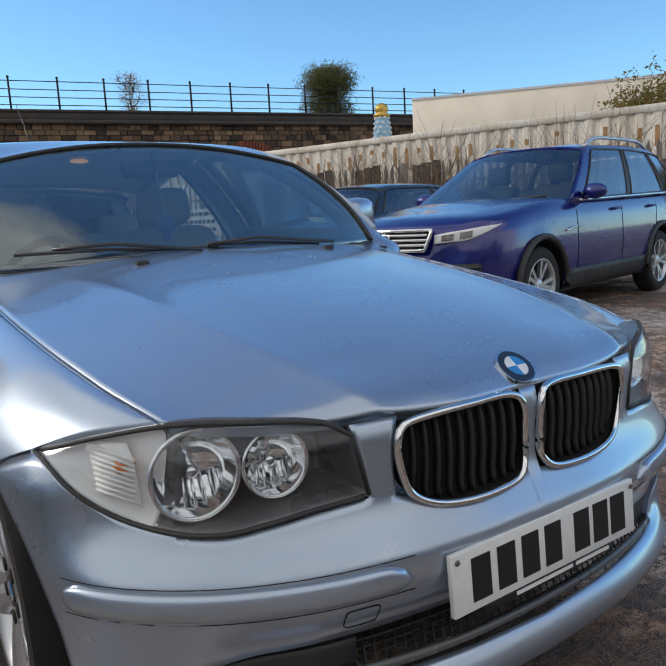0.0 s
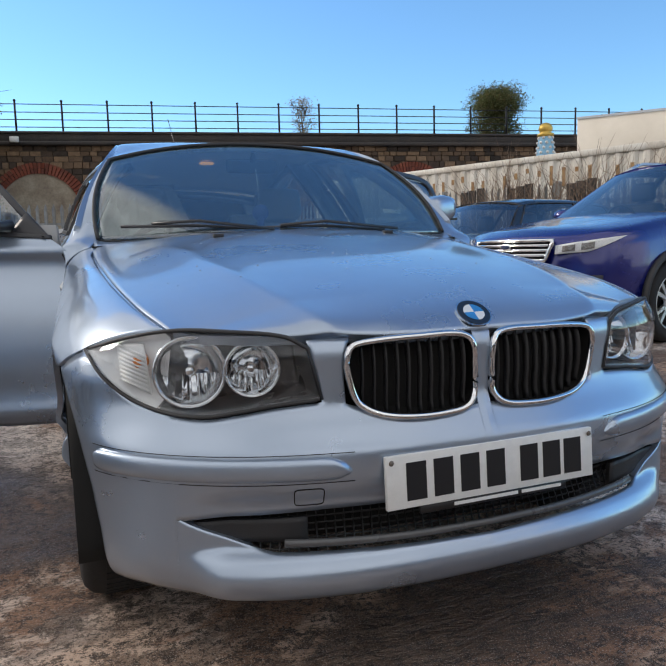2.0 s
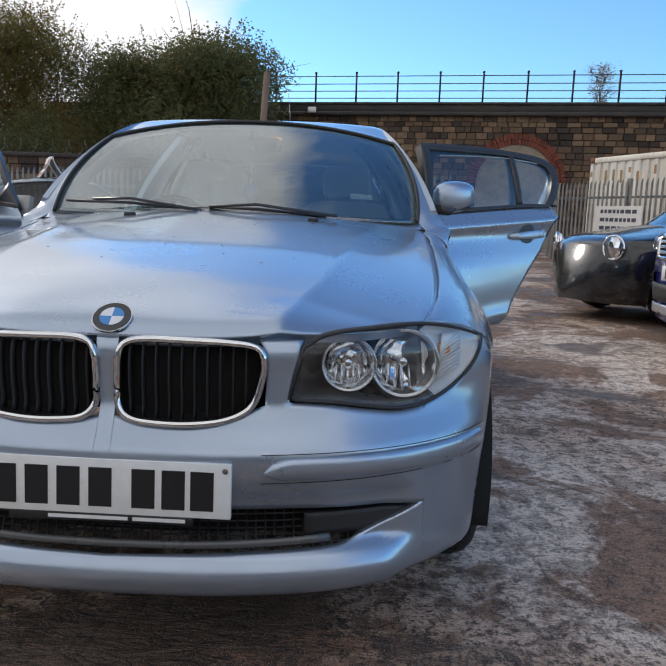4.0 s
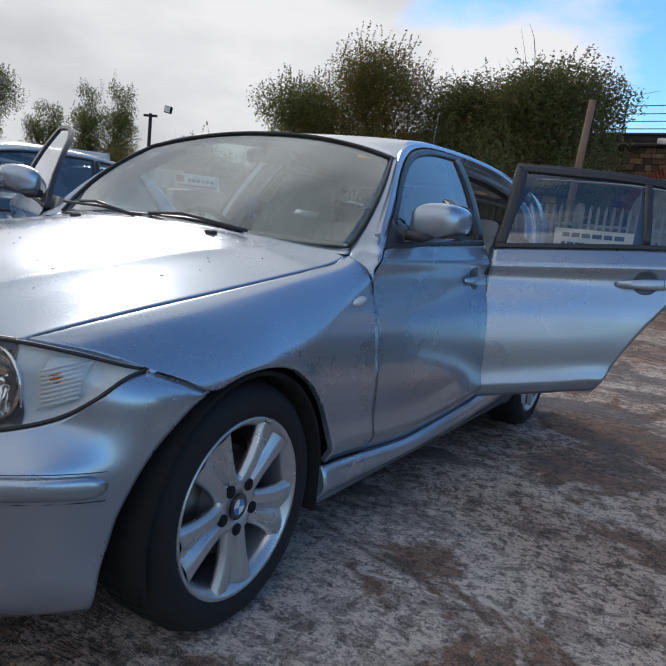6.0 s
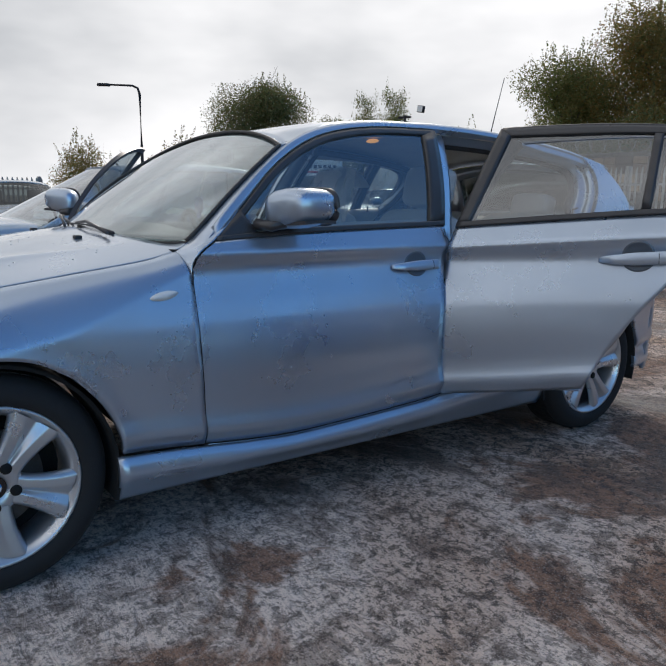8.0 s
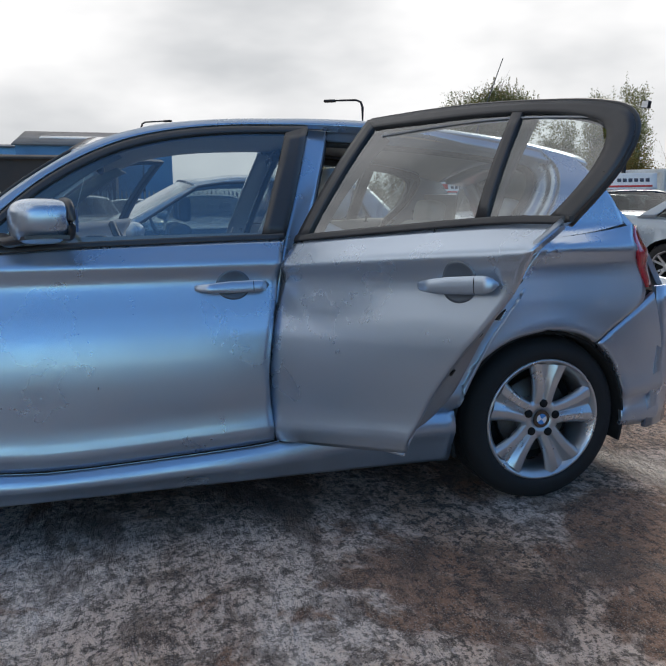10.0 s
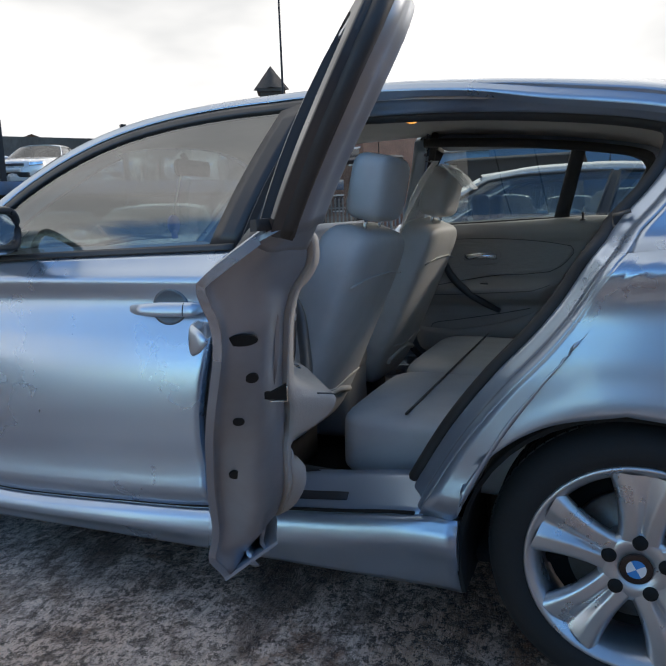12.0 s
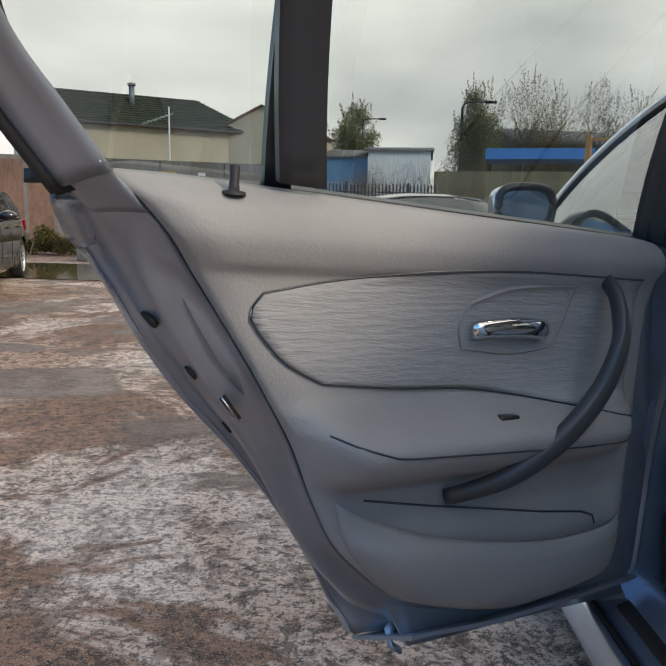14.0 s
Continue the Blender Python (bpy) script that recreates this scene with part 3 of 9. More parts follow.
    # rear quarter
    bm = bmesh.new()
    q1 = coons(path((2.194, 0.393), (2.277, 0.391), (2.300, 0.468), (2.372, 0.565), (2.480, 0.634), (2.63, 0.667)), path((2.621, 0.963), (2.75, 0.972)),
               path(*[(y + 0.006, z) for y, z in REAR_EDGE[:-1]]), path((2.63, 0.667), (2.68, 0.8), (2.75, 0.972)))
    q2 = coons(path((2.63, 0.667), (2.749, 0.650), (2.837, 0.610)), path((2.75, 0.972), (2.9, 0.99), (3.02, 1.01)), path((2.63, 0.667), (2.68, 0.8), (2.75, 0.972)), path((2.837, 0.610), (2.95, 0.68), (3.06, 0.75), (3.07, 0.83), (3.0, 0.95), (3.02, 1.01)))
    sheet(bm, lambda a, b: on_side(*q1(a, b), s), 24, 26, 0.016, rim="lb")
    sheet(bm, lambda a, b: on_side(*q2(a, b), s), 16, 26, 0.016, rim="br")
    q3 = coons(path((2.621, 0.963), (2.75, 0.972), (2.9, 0.99), (3.02, 1.01)), path((2.71, along(A_LINE, 2.71)), (2.79, along(A_LINE, 2.79)), (2.85, 1.255)),
               path((2.621, 0.963), (2.638, 0.990), (2.698, 1.060), (2.747, 1.135), (2.764, 1.205), (2.752, 1.24), (2.71, along(A_LINE, 2.71))), path((3.02, 1.01), (2.98, 1.11), (2.9, 1.21), (2.85, 1.255)))

    def quarter_top(y, z):
        t = min(max((z - 0.95) / 0.06, 0), 1)
        return Vector((s * ((1 - t) * side_x(y, z) + t * (glass_x(y, z) + 0.006)), y, cab_z(y, z)))
    sheet(bm, lambda a, b: quarter_top(*q3(a, b)), 26, 26, 0.016, rim="lr")
    part("rear_quarter", bm, PAINT, car, weld=2e-4)
    # tail lamp
    bm = bmesh.new()
    tl = coons(path((3.075, 0.80), (3.18, 0.80)), path((3.02, 1.03), (3.10, 1.03)), path((3.075, 0.80), (3.005, 0.95), (3.02, 1.03)), path((3.18, 0.80), (3.16, 0.92), (3.10, 1.03)))
    sheet(bm, lambda a, b: Vector((s * (side_x(*tl(a, b)) + 0.004 - 0.10 * a * a), *tl(a, b))), 8, 10, 0.03)
    part("tail_lamp", bm, RED_LENS, car, "red tail lamp cluster")
    # rear bumper corner
    bm = bmesh.new()
    rb = coons(path((2.985, 0.27), (3.2, 0.24)), path((2.845, 0.605), (2.95, 0.675), (3.06, 0.745), (3.12, 0.78)), path((2.985, 0.27), (2.985, 0.38), (2.93, 0.52), (2.845, 0.605)), path((3.2, 0.24), (3.2, 0.5), (3.12, 0.78)))
    sheet(bm, lambda a, b: on_side(*rb(a, b), s), 16, 18, 0.016, rim="lbt")

    def bump_rear(a, b):
        p = PLAN(PLAN_T[int(np.argmin(abs(PLAN_P[:, 1] - 3.16) + (PLAN_P[:, 0] < 0.5) * 9))] * (1 - a) + a)
        return Vector((s * p[0], p[1] - 0.06 * abs(b - 0.55), 0.24 + 0.56 * b))
    sheet(bm, bump_rear, 16, 8, 0.016)
    part("rear_bumper", bm, PAINT, car, weld=2e-4)

def rail_k(y):
    k = min(max((y - 2.25) / 0.22, 0), 1)
    return k * k * (3 - 2 * k)


# windscreen between the pillars
def screen(a, b):
    q = a * 2 - 1
    e = A_LINE(0.001 + 0.219 * b)
    xe = glass_x(e[0], e[1]) - pillar_in(b) + 0.002
    c = Vector((0, 0.470 + 0.635 * b, 0.968 + 0.400 * b + 0.02 * b * (1 - b)))
    k = abs(q) ** 2.2
    return Vector((q * xe, c.y * (1 - k) + (e[0] - 0.004) * k, c.z * (1 - k) + (e[1] + 0.002) * k))


def roof(a, b):
    q = a * 2 - 1
    top = screen(a, 1.0)
    y = top.y + 0.002 + (3.0 - 0.10 * q * q - top.y) * b
    ya = min(y, 2.84)
    ze = along(A_LINE, ya) + (0 if y < 2.84 else -(y - 2.84) * 0.3)
    xe = glass_x(ya, ze)
    zc = roof_z(y)
    lip = max(0, (abs(q) - 0.94) / 0.06)
    z = cab_z(y, ze) + (zc - ze) * (1 - abs(q) ** 2.8) + 0.005 - 0.009 * lip * lip
    k = max(0, 1 - b / 0.14) ** 2
    return Vector((q * (xe + 0.005) * (1 - k) + (top.x + q * 0.006) * k, y, z * (1 - k) + (top.z + 0.006) * k))


bm = bmesh.new()
sheet(bm, roof, 40, 44, 0.03)
part("roof", bm, PAINT, car)


bm = bmesh.new()
sheet(bm, screen, 40, 24, 0.005)
ws = part("windscreen", bm, SCREEN, car, "reflective windscreen")
ws.visible_shadow = False
bm = bmesh.new()
edge = [screen(0.0, b) for b in np.linspace(0, 1, 20)] + [screen(a, 1.0) for a in np.linspace(0, 1, 30)][1:] + [screen(1.0, b) for b in np.linspace(1, 0, 20)][1:]
tube(bm, [p + Vector((0, -0.002, 0.003)) for p in edge], 0.007, 6)
part("screen_seal", bm, RUBBER, car)
for s in (1, -1):
    bm = bmesh.new()
    sheet(bm, lambda a, b: (lambda e: Vector((s * (glass_x(e[0], e[1]) - pillar_in(a) * (1 - b) + 0.002 * b), e[0] + 0.016 * b, e[1] - 0.004 * b + 0.004)))(A_LINE(0.002 + 0.235 * a)), 30, 5, 0.02)
    sheet(bm, lambda a, b: (lambda y: on_cabin(y, along(A_LINE, y) * (1 - b) + (along(D_LINE, y) + 0.004 + (along(A_LINE, y) - 0.044 - along(D_LINE, y)) * rail_k(y)) * b + 0.002, s, 0.002 - 0.007 * rail_k(y)))(0.70 + 2.13 * a), 80, 3, 0.02)
    part("roof_rail", bm, PAINT, car)
# hatch
bm = bmesh.new()


def hatch(a, b):
    q = a * 2 - 1
    z = 1.262 - 0.50 * b
    y = 2.93 + 0.36 * b ** 0.8 + 0.12 * b * (1 - q * q)
    return Vector((q * (0.52 + 0.16 * min(b * 2, 1)), y, z + 0.06 * (1 - q * q) * (1 - b)))


sheet(bm, lambda a, b: hatch(a, 0.5 + 0.5 * b), 20, 8, 0.02)
sheet(bm, lambda a, b: hatch(0.10 * a, 0.5 * b), 3, 8, 0.02)
sheet(bm, lambda a, b: hatch(0.9 + 0.10 * a, 0.5 * b), 3, 8, 0.02)
sheet(bm, lambda a, b: Vector(((a * 2 - 1) * 0.53, 2.86 + 0.24 * b, 1.292 - 0.06 * (a * 2 - 1) ** 2 - 0.035 * b + 0.012)), 16, 4, 0.022)
part("tailgate", bm, PAINT, car)
bm = bmesh.new()
sheet(bm, lambda a, b: hatch(0.09 + 0.82 * a, 0.02 + 0.49 * b) - Vector((0, 0.006, 0)), 16, 6, 0.005)
part("rear_window", bm, GLASS_DARK, car, "dark tinted rear window").visible_shadow = False
# aerial
bm = bmesh.new()
tube(bm, [(0, 2.74, 1.36), (-0.03, 2.83, 1.57), (-0.06, 2.925, 1.785)], lambda t: 0.004 - 0.002 * t, 6)
lathe(bm, [(0, 0.02), (0.012, 0.018), (0.03, 0.008), (0.03, 0)], 12, "z", (0, 2.74, 1.355))
part("aerial", bm, TRIM, car, "thin whip aerial leaning backwards")

# ---- front bumper, grilles and headlamps ----
LAMP_LOW = path((0.372, 0.612), (0.47, 0.604), (0.545, 0.592), (0.60, 0.583), (0.66, 0.588), (0.72, 0.612), (0.77, 0.656), (0.797, 0.705))
LAMP_TOP = path((0.398, 0.718), (0.445, 0.742), (0.55, 0.754), (0.642, 0.757), (0.72, 0.738), (0.797, 0.705))


def nose_u(x, z):
    """How far along the plan curve the bumper's skin reaches the half width x at the height z."""
    i0 = float(np.interp(x, PLAN_P[:MID, 0], PLAN_T[:MID]))
    w = min(max((x - 0.50) / 0.22, 0), 1)
    if w == 0:
        return i0
    lo, hi = max(i0 - 0.02, 0.0), i0 + 0.06
    for _ in range(18):
        i = (lo + hi) / 2
        if on_nose(i, z, 1, 0.0).x < x:
            lo = i
        else:
            hi = i
    return i0 + (i - i0) * w * w * (3 - 2 * w)


def nose_at(x, z, s, out=0.0):
    return on_nose(nose_u(x, z), z, s, out)


bm = bmesh.new()
for s in (1, -1):
    N = lambda d: (lambda a, b: nose_at(float(d(a, b)[0]), float(d(a, b)[1]), s))
    c = lambda *p: path(*p)
    # between the grilles, below them, and out to the lamps
    sheet(bm, N(coons(c((0, 0.385), (0.017, 0.385)), c((0, 0.735), (0.024, 0.737)), c((0, 0.385), (0, 0.735)), c((0.017, 0.385), (0.017, 0.64), (0.024, 0.737)))), 3, 26, 0.014, "bt")
    sheet(bm, N(coons(c((0.017, 0.385), (0.322, 0.385)), c((0.017, 0.575), (0.10, 0.562), (0.20, 0.564), (0.322, 0.600)), c((0.017, 0.385), (0.017, 0.575)), c((0.322, 0.385), (0.322, 0.600)))), 26, 16, 0.014, "bt")
    sheet(bm, N(coons(c((0.322, 0.600), (0.372, 0.606)), c((0.31, 0.735), (0.400, 0.733)), c((0.322, 0.600), (0.324, 0.69), (0.31, 0.735)), c((0.372, 0.606), (0.380, 0.66), (0.400, 0.733)))), 8, 12, 0.014, "lrt")
    sheet(bm, N(coons(c((0.322, 0.385), (0.372, 0.385)), c((0.322, 0.600), (0.372, 0.606)), c((0.322, 0.385), (0.322, 0.600)), c((0.372, 0.385), (0.372, 0.606)))), 4, 16, 0.014, "b")
    sheet(bm, N(coons(c((0.372, 0.385), (0.55, 0.378), (0.66, 0.370)), c((0.372, 0.606), (0.47, 0.598), (0.545, 0.586), (0.60, 0.578), (0.66, 0.583)), c((0.372, 0.385), (0.372, 0.606)), c((0.66, 0.370), (0.66, 0.583)))), 30, 16, 0.014, "bt")
    # the corner as far as the wheel arch
    i0, i1 = float(np.interp(0.66, PLAN_P[:MID, 0], PLAN_T[:MID])), float(np.interp(-0.318, PLAN_P[:MID, 1], PLAN_T[:MID]))
    uy = lambda y: float(np.interp(y, PLAN_P[:MID, 1], PLAN_T[:MID]))
    dc = coons(path((i0, 0.370), (uy(-0.45), 0.36), (uy(-0.398), 0.36)), path((i0, 0.583), (nose_u(0.72, 0.609), 0.609), (nose_u(0.77, 0.653), 0.653), (nose_u(0.797, 0.7), 0.700), (uy(-0.245), 0.675), (uy(-0.182), 0.6475)),
               path((i0, 0.370), (i0, 0.583)), path((uy(-0.398), 0.36), (uy(-0.382), 0.42), (uy(-0.322), 0.53), (uy(-0.238), 0.612), (uy(-0.182), 0.6475)))
    sheet(bm, lambda a, b: on_nose(*dc(a, b), s), 30, 20, 0.014, "rt")
    dl = coons(path((i0, 0.20), (uy(-0.47), 0.20), (uy(-0.422), 0.205)), path((i0, 0.370), (uy(-0.45), 0.36), (uy(-0.398), 0.36)), path((i0, 0.20), (i0, 0.370)), path((uy(-0.422), 0.205), (uy(-0.412), 0.30), (uy(-0.398), 0.36)))
    sheet(bm, lambda a, b: on_nose(*dl(a, b), s), 30, 16, 0.014, "lrb")
    # splitter lip below the intake
    sheet(bm, lambda a, b: nose_at(0.66 * a, 0.185 + 0.015 * a + (0.105 + 0.075 * max(0, (0.66 * a - 0.47) / 0.19) ** 1.6) * b, s), 60, 18, 0.02, "bt")
bumper = part("front_bumper", bm, PAINT, car, weld=3e-4)

# the dark intake behind the bumper, with its mesh and bright blade
bm = bmesh.new()
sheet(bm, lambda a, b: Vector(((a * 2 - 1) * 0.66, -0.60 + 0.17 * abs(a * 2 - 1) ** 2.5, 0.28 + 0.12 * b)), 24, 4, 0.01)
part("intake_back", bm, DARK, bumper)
for s in (1, -1):
    bm = bmesh.new()
    sheet(bm, lambda a, b: nose_at(0.41 + 0.22 * a, 0.312 + 0.008 * a + (0.055 - 0.012 * a) * b, s, -0.012), 10, 4, 0.01)
    part("fog_lamp_blank", bm, PLASTIC, bumper, "black plastic fog lamp blank")
bm = bmesh.new()
tube(bm, [nose_at(abs(x), 0.309 + 0.012 * (x / 0.46) ** 2, 1 if x >= 0 else -1, 0.012) for x in np.linspace(-0.46, 0.46, 25)], 0.009, 8, squash=(0.8, 1))
part("intake_blade", bm, LAMP_GREY, bumper, "satin grey blade across the intake")
bm = bmesh.new()
for k in range(-30, 31):
    x = k * 0.0205
    tube(bm, [nose_at(abs(x), z, 1 if x >= 0 else -1, -0.035) for z in (0.29, 0.345, 0.39)], 0.0022, 4, cap=False)
for z in np.arange(0.295, 0.385, 0.016):
    tube(bm, [nose_at(abs(x), z, 1 if x >= 0 else -1, -0.034) for x in np.linspace(-0.62, 0.62, 21)], 0.0022, 4, cap=False)
part("intake_mesh", bm, PLASTIC, bumper)
for s in (1, -1):
    bm = bmesh.new()
    u0, u1 = float(np.interp(0.315, PLAN_P[:MID, 0], PLAN_T[:MID])), float(np.interp(-0.405, PLAN_P[:MID, 1], PLAN_T[:MID]))

    def strip(a, b):
        e = min(1, math.sqrt(max(0, min(a, 1 - a)) * 14 + 0.06))
        z = 0.479 + 0.003 * math.sin(a * 3) + (b - 0.5) * 0.052 * e
        return on_nose(u0 + (u1 - u0) * (a + 0.02 * b * (1 - a)), z, s, 0.014 * math.sqrt(max(1 - (2 * b - 1) ** 2, 0)) ** 0.7 * min(1, a * 30, (1 - a) * 30) - 0.002)
    sheet(bm, strip, 50, 10, 0.006)
    part("rubbing_strip", bm, PAINT, bumper)
    bm = bmesh.new()
    for z in (0.449, 0.510):
        tube(bm, [on_nose(u0 + (u1 - u0) * a, z + 0.002 * math.sin(a * 3), s, 0.0005) for a in np.linspace(0, 0.99, 40)], 0.0009, 4)
    part("strip_joint", bm, DARK, bumper)
bm = bmesh.new()
tow = [(0.030 * math.copysign(abs(math.cos(t)) ** 0.3, math.cos(t)), 0.020 * math.copysign(abs(math.sin(t)) ** 0.3, math.sin(t))) for t in np.linspace(0, math.tau, 28, endpoint=False)]
tube(bm, [nose_at(0.407 + x, 0.417 + y, -1, 0.001) for x, y in tow], 0.0012, 4, closed=True)
part("towing_eye_cover", bm, DARK, bumper)

# kidney grilles
KID = path((0.022, 0.655), (0.024, 0.60), (0.045, 0.574), (0.10, 0.565), (0.18, 0.565), (0.252, 0.576), (0.296, 0.602), (0.315, 0.655), (0.318, 0.70), (0.305, 0.719), (0.25, 0.727), (0.15, 0.730), (0.06, 0.729), (0.030, 0.715), (0.022, 0.655))
for s in (1, -1):
    ring = [KID(t) for t in np.linspace(0, 1, 73)[:-1]]
    bm = bmesh.new()
    tube(bm, [nose_at(p[0], p[1], s, 0.006) for p in ring], 0.0075, 8, closed=True)
    kid = part("kidney_grille", bm, CHROME, car, "chrome-framed kidney grille with dark slats")
    bm = bmesh.new()
    vs = [bm.verts.new(nose_at(p[0], p[1], s, -0.035)) for p in ring]
    bm.faces.new(vs)
    vs2 = [bm.verts.new(nose_at(p[0], p[1], s, 0.002)) for p in ring]
    for i in range(len(vs)):
        bm.faces.new((vs[i], vs[(i + 1) % len(vs)], vs2[(i + 1) % len(vs)], vs2[i]))
    part("grille_back", bm, DARK, kid)
    for k in range(10):
        x = 0.044 + k * 0.0265
        zs = [z for px, z in ring if abs(px - x) < 0.012]
        z0, z1 = min(zs) + 0.004, max(zs) - 0.004
        bm = bmesh.new()
        sheet(bm, lambda a, b: nose_at(x + 0.004 * (1 - 2 * abs(a - 0.5)) * 0 + (a - 0.5) * 0.007, z0 + (z1 - z0) * b, s, -0.006 - 0.018 * abs(2 * a - 1) + 0.012 * math.sin(b * 3.1)), 4, 10, 0.004)
        part("slat", bm, PLASTIC, kid)

# roundels: plain enamel quarters in a black ring
def roundel(o, r, u, n, rad, parent):
    bm = bmesh.new()
    ring = [(rad * math.cos(t), rad * math.sin(t)) for t in np.linspace(0, math.tau, 40, endpoint=False)]
    disc_shape(bm, ring, 0.004, (o, r, u, n), 0)
    disc_shape(bm, [(x * 0.93, y * 0.93) for x, y in ring], 0.0052, (o, r, u, n), 1)
    for k in range(4):
        arc = [(0, 0)] + [(0.60 * rad * math.cos(t), 0.60 * rad * math.sin(t)) for t in np.linspace(k * math.pi / 2, (k + 1) * math.pi / 2, 9)]
        disc_shape(bm, arc, 0.0062, (o, r, u, n), 2 if k % 2 else 3)
    return part("badge", bm, [CHROME, BLACK_ENAMEL, WHITE_ENAMEL, BLUE_ENAMEL] if n.y < -0.3 else [BLACK_ENAMEL, BLACK_ENAMEL, WHITE_ENAMEL, BLUE_ENAMEL], parent, "round enamel badge in blue and white quarters")


pc = on_hood(0, -0.672)
d_y = (on_hood(0, -0.65) - on_hood(0, -0.69)).normalized()
roundel(pc + d_y.cross(Vector((1, 0, 0))) * 0, Vector((1, 0, 0)), d_y, Vector((1, 0, 0)).cross(d_y), 0.041, bonnet)

# number plate with plain bars in place of its characters
bm = bmesh.new()
tilt = pose(0, -0.753, 0.441, -4)
box(bm, (-0.26, -0.006, -0.0555), (0.26, 0.006, 0.0555), 0.002, 2, 0, tilt)
plate = part("number_plate", bm, WHITE_PLASTIC, bumper, "white number plate with plain dark bars")
for x in (-0.19, -0.126, -0.062, 0.002, 0.088, 0.148, 0.205):
    bm = bmesh.new()
    box(bm, (x - 0.025, -0.0075, -0.0400), (x + 0.021, -0.006, 0.0385), 0, 1, 0, tilt)
    part("plate_bar", bm, CHAR_BLACK, plate)
bm = bmesh.new()
box(bm, (-0.185, -0.004, -0.073), (0.185, 0.004, -0.054), 0.002, 1, 0, tilt)
part("dealer_strip", bm, CHAR_BLACK, plate)
for x0, x1 in ((-0.105, 0.055), (0.065, 0.170)):
    bm = bmesh.new()
    box(bm, (x0, -0.0052, -0.067), (x1, -0.004, -0.060), 0, 1, 0, tilt)
    part("strip_bar", bm, WHITE_PLASTIC, plate)
for x in (-0.2485, 0.2485):
    bm = bmesh.new()
    lathe(bm, [(-0.0085, 0.0), (-0.0085, 0.004), (-0.006, 0.006)], 10, "y", (x, -0.753, 0.484))
    part("plate_screw", bm, STEEL, plate)


def lamp_dom(a, b):
    return (1 - b) * LAMP_LOW(a) + b * LAMP_TOP(a)


for s in (1, -1):
    # dark seal, bezel bowl, reflectors and the clear lens
    bm = bmesh.new()
    loop = [LAMP_LOW(t) for t in np.linspace(0, 1, 40)] + [LAMP_TOP(t) for t in np.linspace(1, 0, 40)][1:]
    tube(bm, [nose_at(p[0], p[1], s, 0.001) for p in loop], 0.0042, 6, closed=True)
    lamp = part("headlamp", bm, RUBBER, car, "twin round headlamp under a clear lens")
    bm = bmesh.new()

    def bowl(a, b):
        p = lamp_dom(a, b)
        e = min(1, min(a, 1 - a) * 12, min(b, 1 - b) * 9)
        return nose_at(p[0], p[1], s, -0.006 - (0.125 if p[0] < 0.655 else 0.030) * e)
    split = next(a for a in np.linspace(0, 1, 200) if lamp_dom(a, 0.5)[0] > 0.668)
    sheet(bm, lambda a, b: bowl(split * a, b), 70, 30, 0.004)
    grey_n = len(bm.faces)
    sheet(bm, lambda a, b: bowl(split + (1 - split) * a, b), 50, 30, 0.004)
    bm.faces.ensure_lookup_table()
    for f in bm.faces[grey_n:]:
        f.material_index = 1
    part("lamp_bowl", bm, [LAMP_GREY, LAMP_WHITE], lamp)
    for o, r in ((Vector((s * 0.600, -0.524, 0.667)), 0.075), (Vector((s * 0.478, -0.570, 0.669)), 0.058)):
        n = (Vector((s * 0.12, -1, 0.06))).normalized()
        rt = Vector((0, 0, 1)).cross(n).normalized()
        up = n.cross(rt)
        bm = bmesh.new()
        lathe(bm, [(0.006, r), (0.010, r * 0.97), (0.004, r * 0.92), (-0.02, r * 0.78), (-0.036, r * 0.5), (-0.042, r * 0.22), (-0.042, 0)], 36, "x")
        for v in bm.verts:
            v.co = o + n * v.co.x + rt * v.co.y + up * v.co.z
        part("reflector", bm, REFLECTOR, lamp)
        bm = bmesh.new()
        lathe(bm, [(0.007, r * 1.04), (0.013, r * 1.0), (0.007, r * 0.95)], 36, "x")
        for v in bm.verts:
            v.co = o + n * v.co.x + rt * v.co.y + up * v.co.z
        part("lamp_ring", bm, CHROME, lamp)
        bm = bmesh.new()
        lathe(bm, [(-0.012, 0.0), (-0.012, 0.008), (-0.018, 0.012), (-0.04, 0.012)], 16, "x")
        for k in range(7):
            a = -0.75 + k * 0.25
            tube(bm, [Vector((-0.012 - 0.012 * abs(a), r * a * 0.9, -r * 0.8 * math.sqrt(1 - a * a * 0.8))), Vector((-0.026, r * a * 0.8, -r * 0.1))], 0.003, 5)
        for v in bm.verts:
            v.co = o + n * v.co.x + rt * v.co.y + up * v.co.z
        part("bulb", bm, REFLECTOR, lamp)
    bm = bmesh.new()
    sheet(bm, lambda a, b: nose_at(0.692 + 0.052 * a + 0.01 * b, 0.618 + 0.03 * a + (0.108 - 0.03 * a) * b, s, -0.018), 8, 14, 0.003)
    for k in range(9):
        z = 0.628 + k * 0.009
        tube(bm, [nose_at(0.696 + 0.05 * t, z + 0.022 * t, s, -0.015) for t in (0, 0.5, 1)], 0.0028, 5)
    part("indicator_prism", bm, LAMP_WHITE, lamp, "ribbed indicator prism")
    bm = bmesh.new()
    bmesh.ops.create_uvsphere(bm, u_segments=12, v_segments=8, radius=0.018, matrix=Matrix.Translation(nose_at(0.715, 0.688, s, -0.03)))
    part("indicator_bulb", bm, AMBER, lamp, "amber indicator bulb", smooth=True)
    bm = bmesh.new()
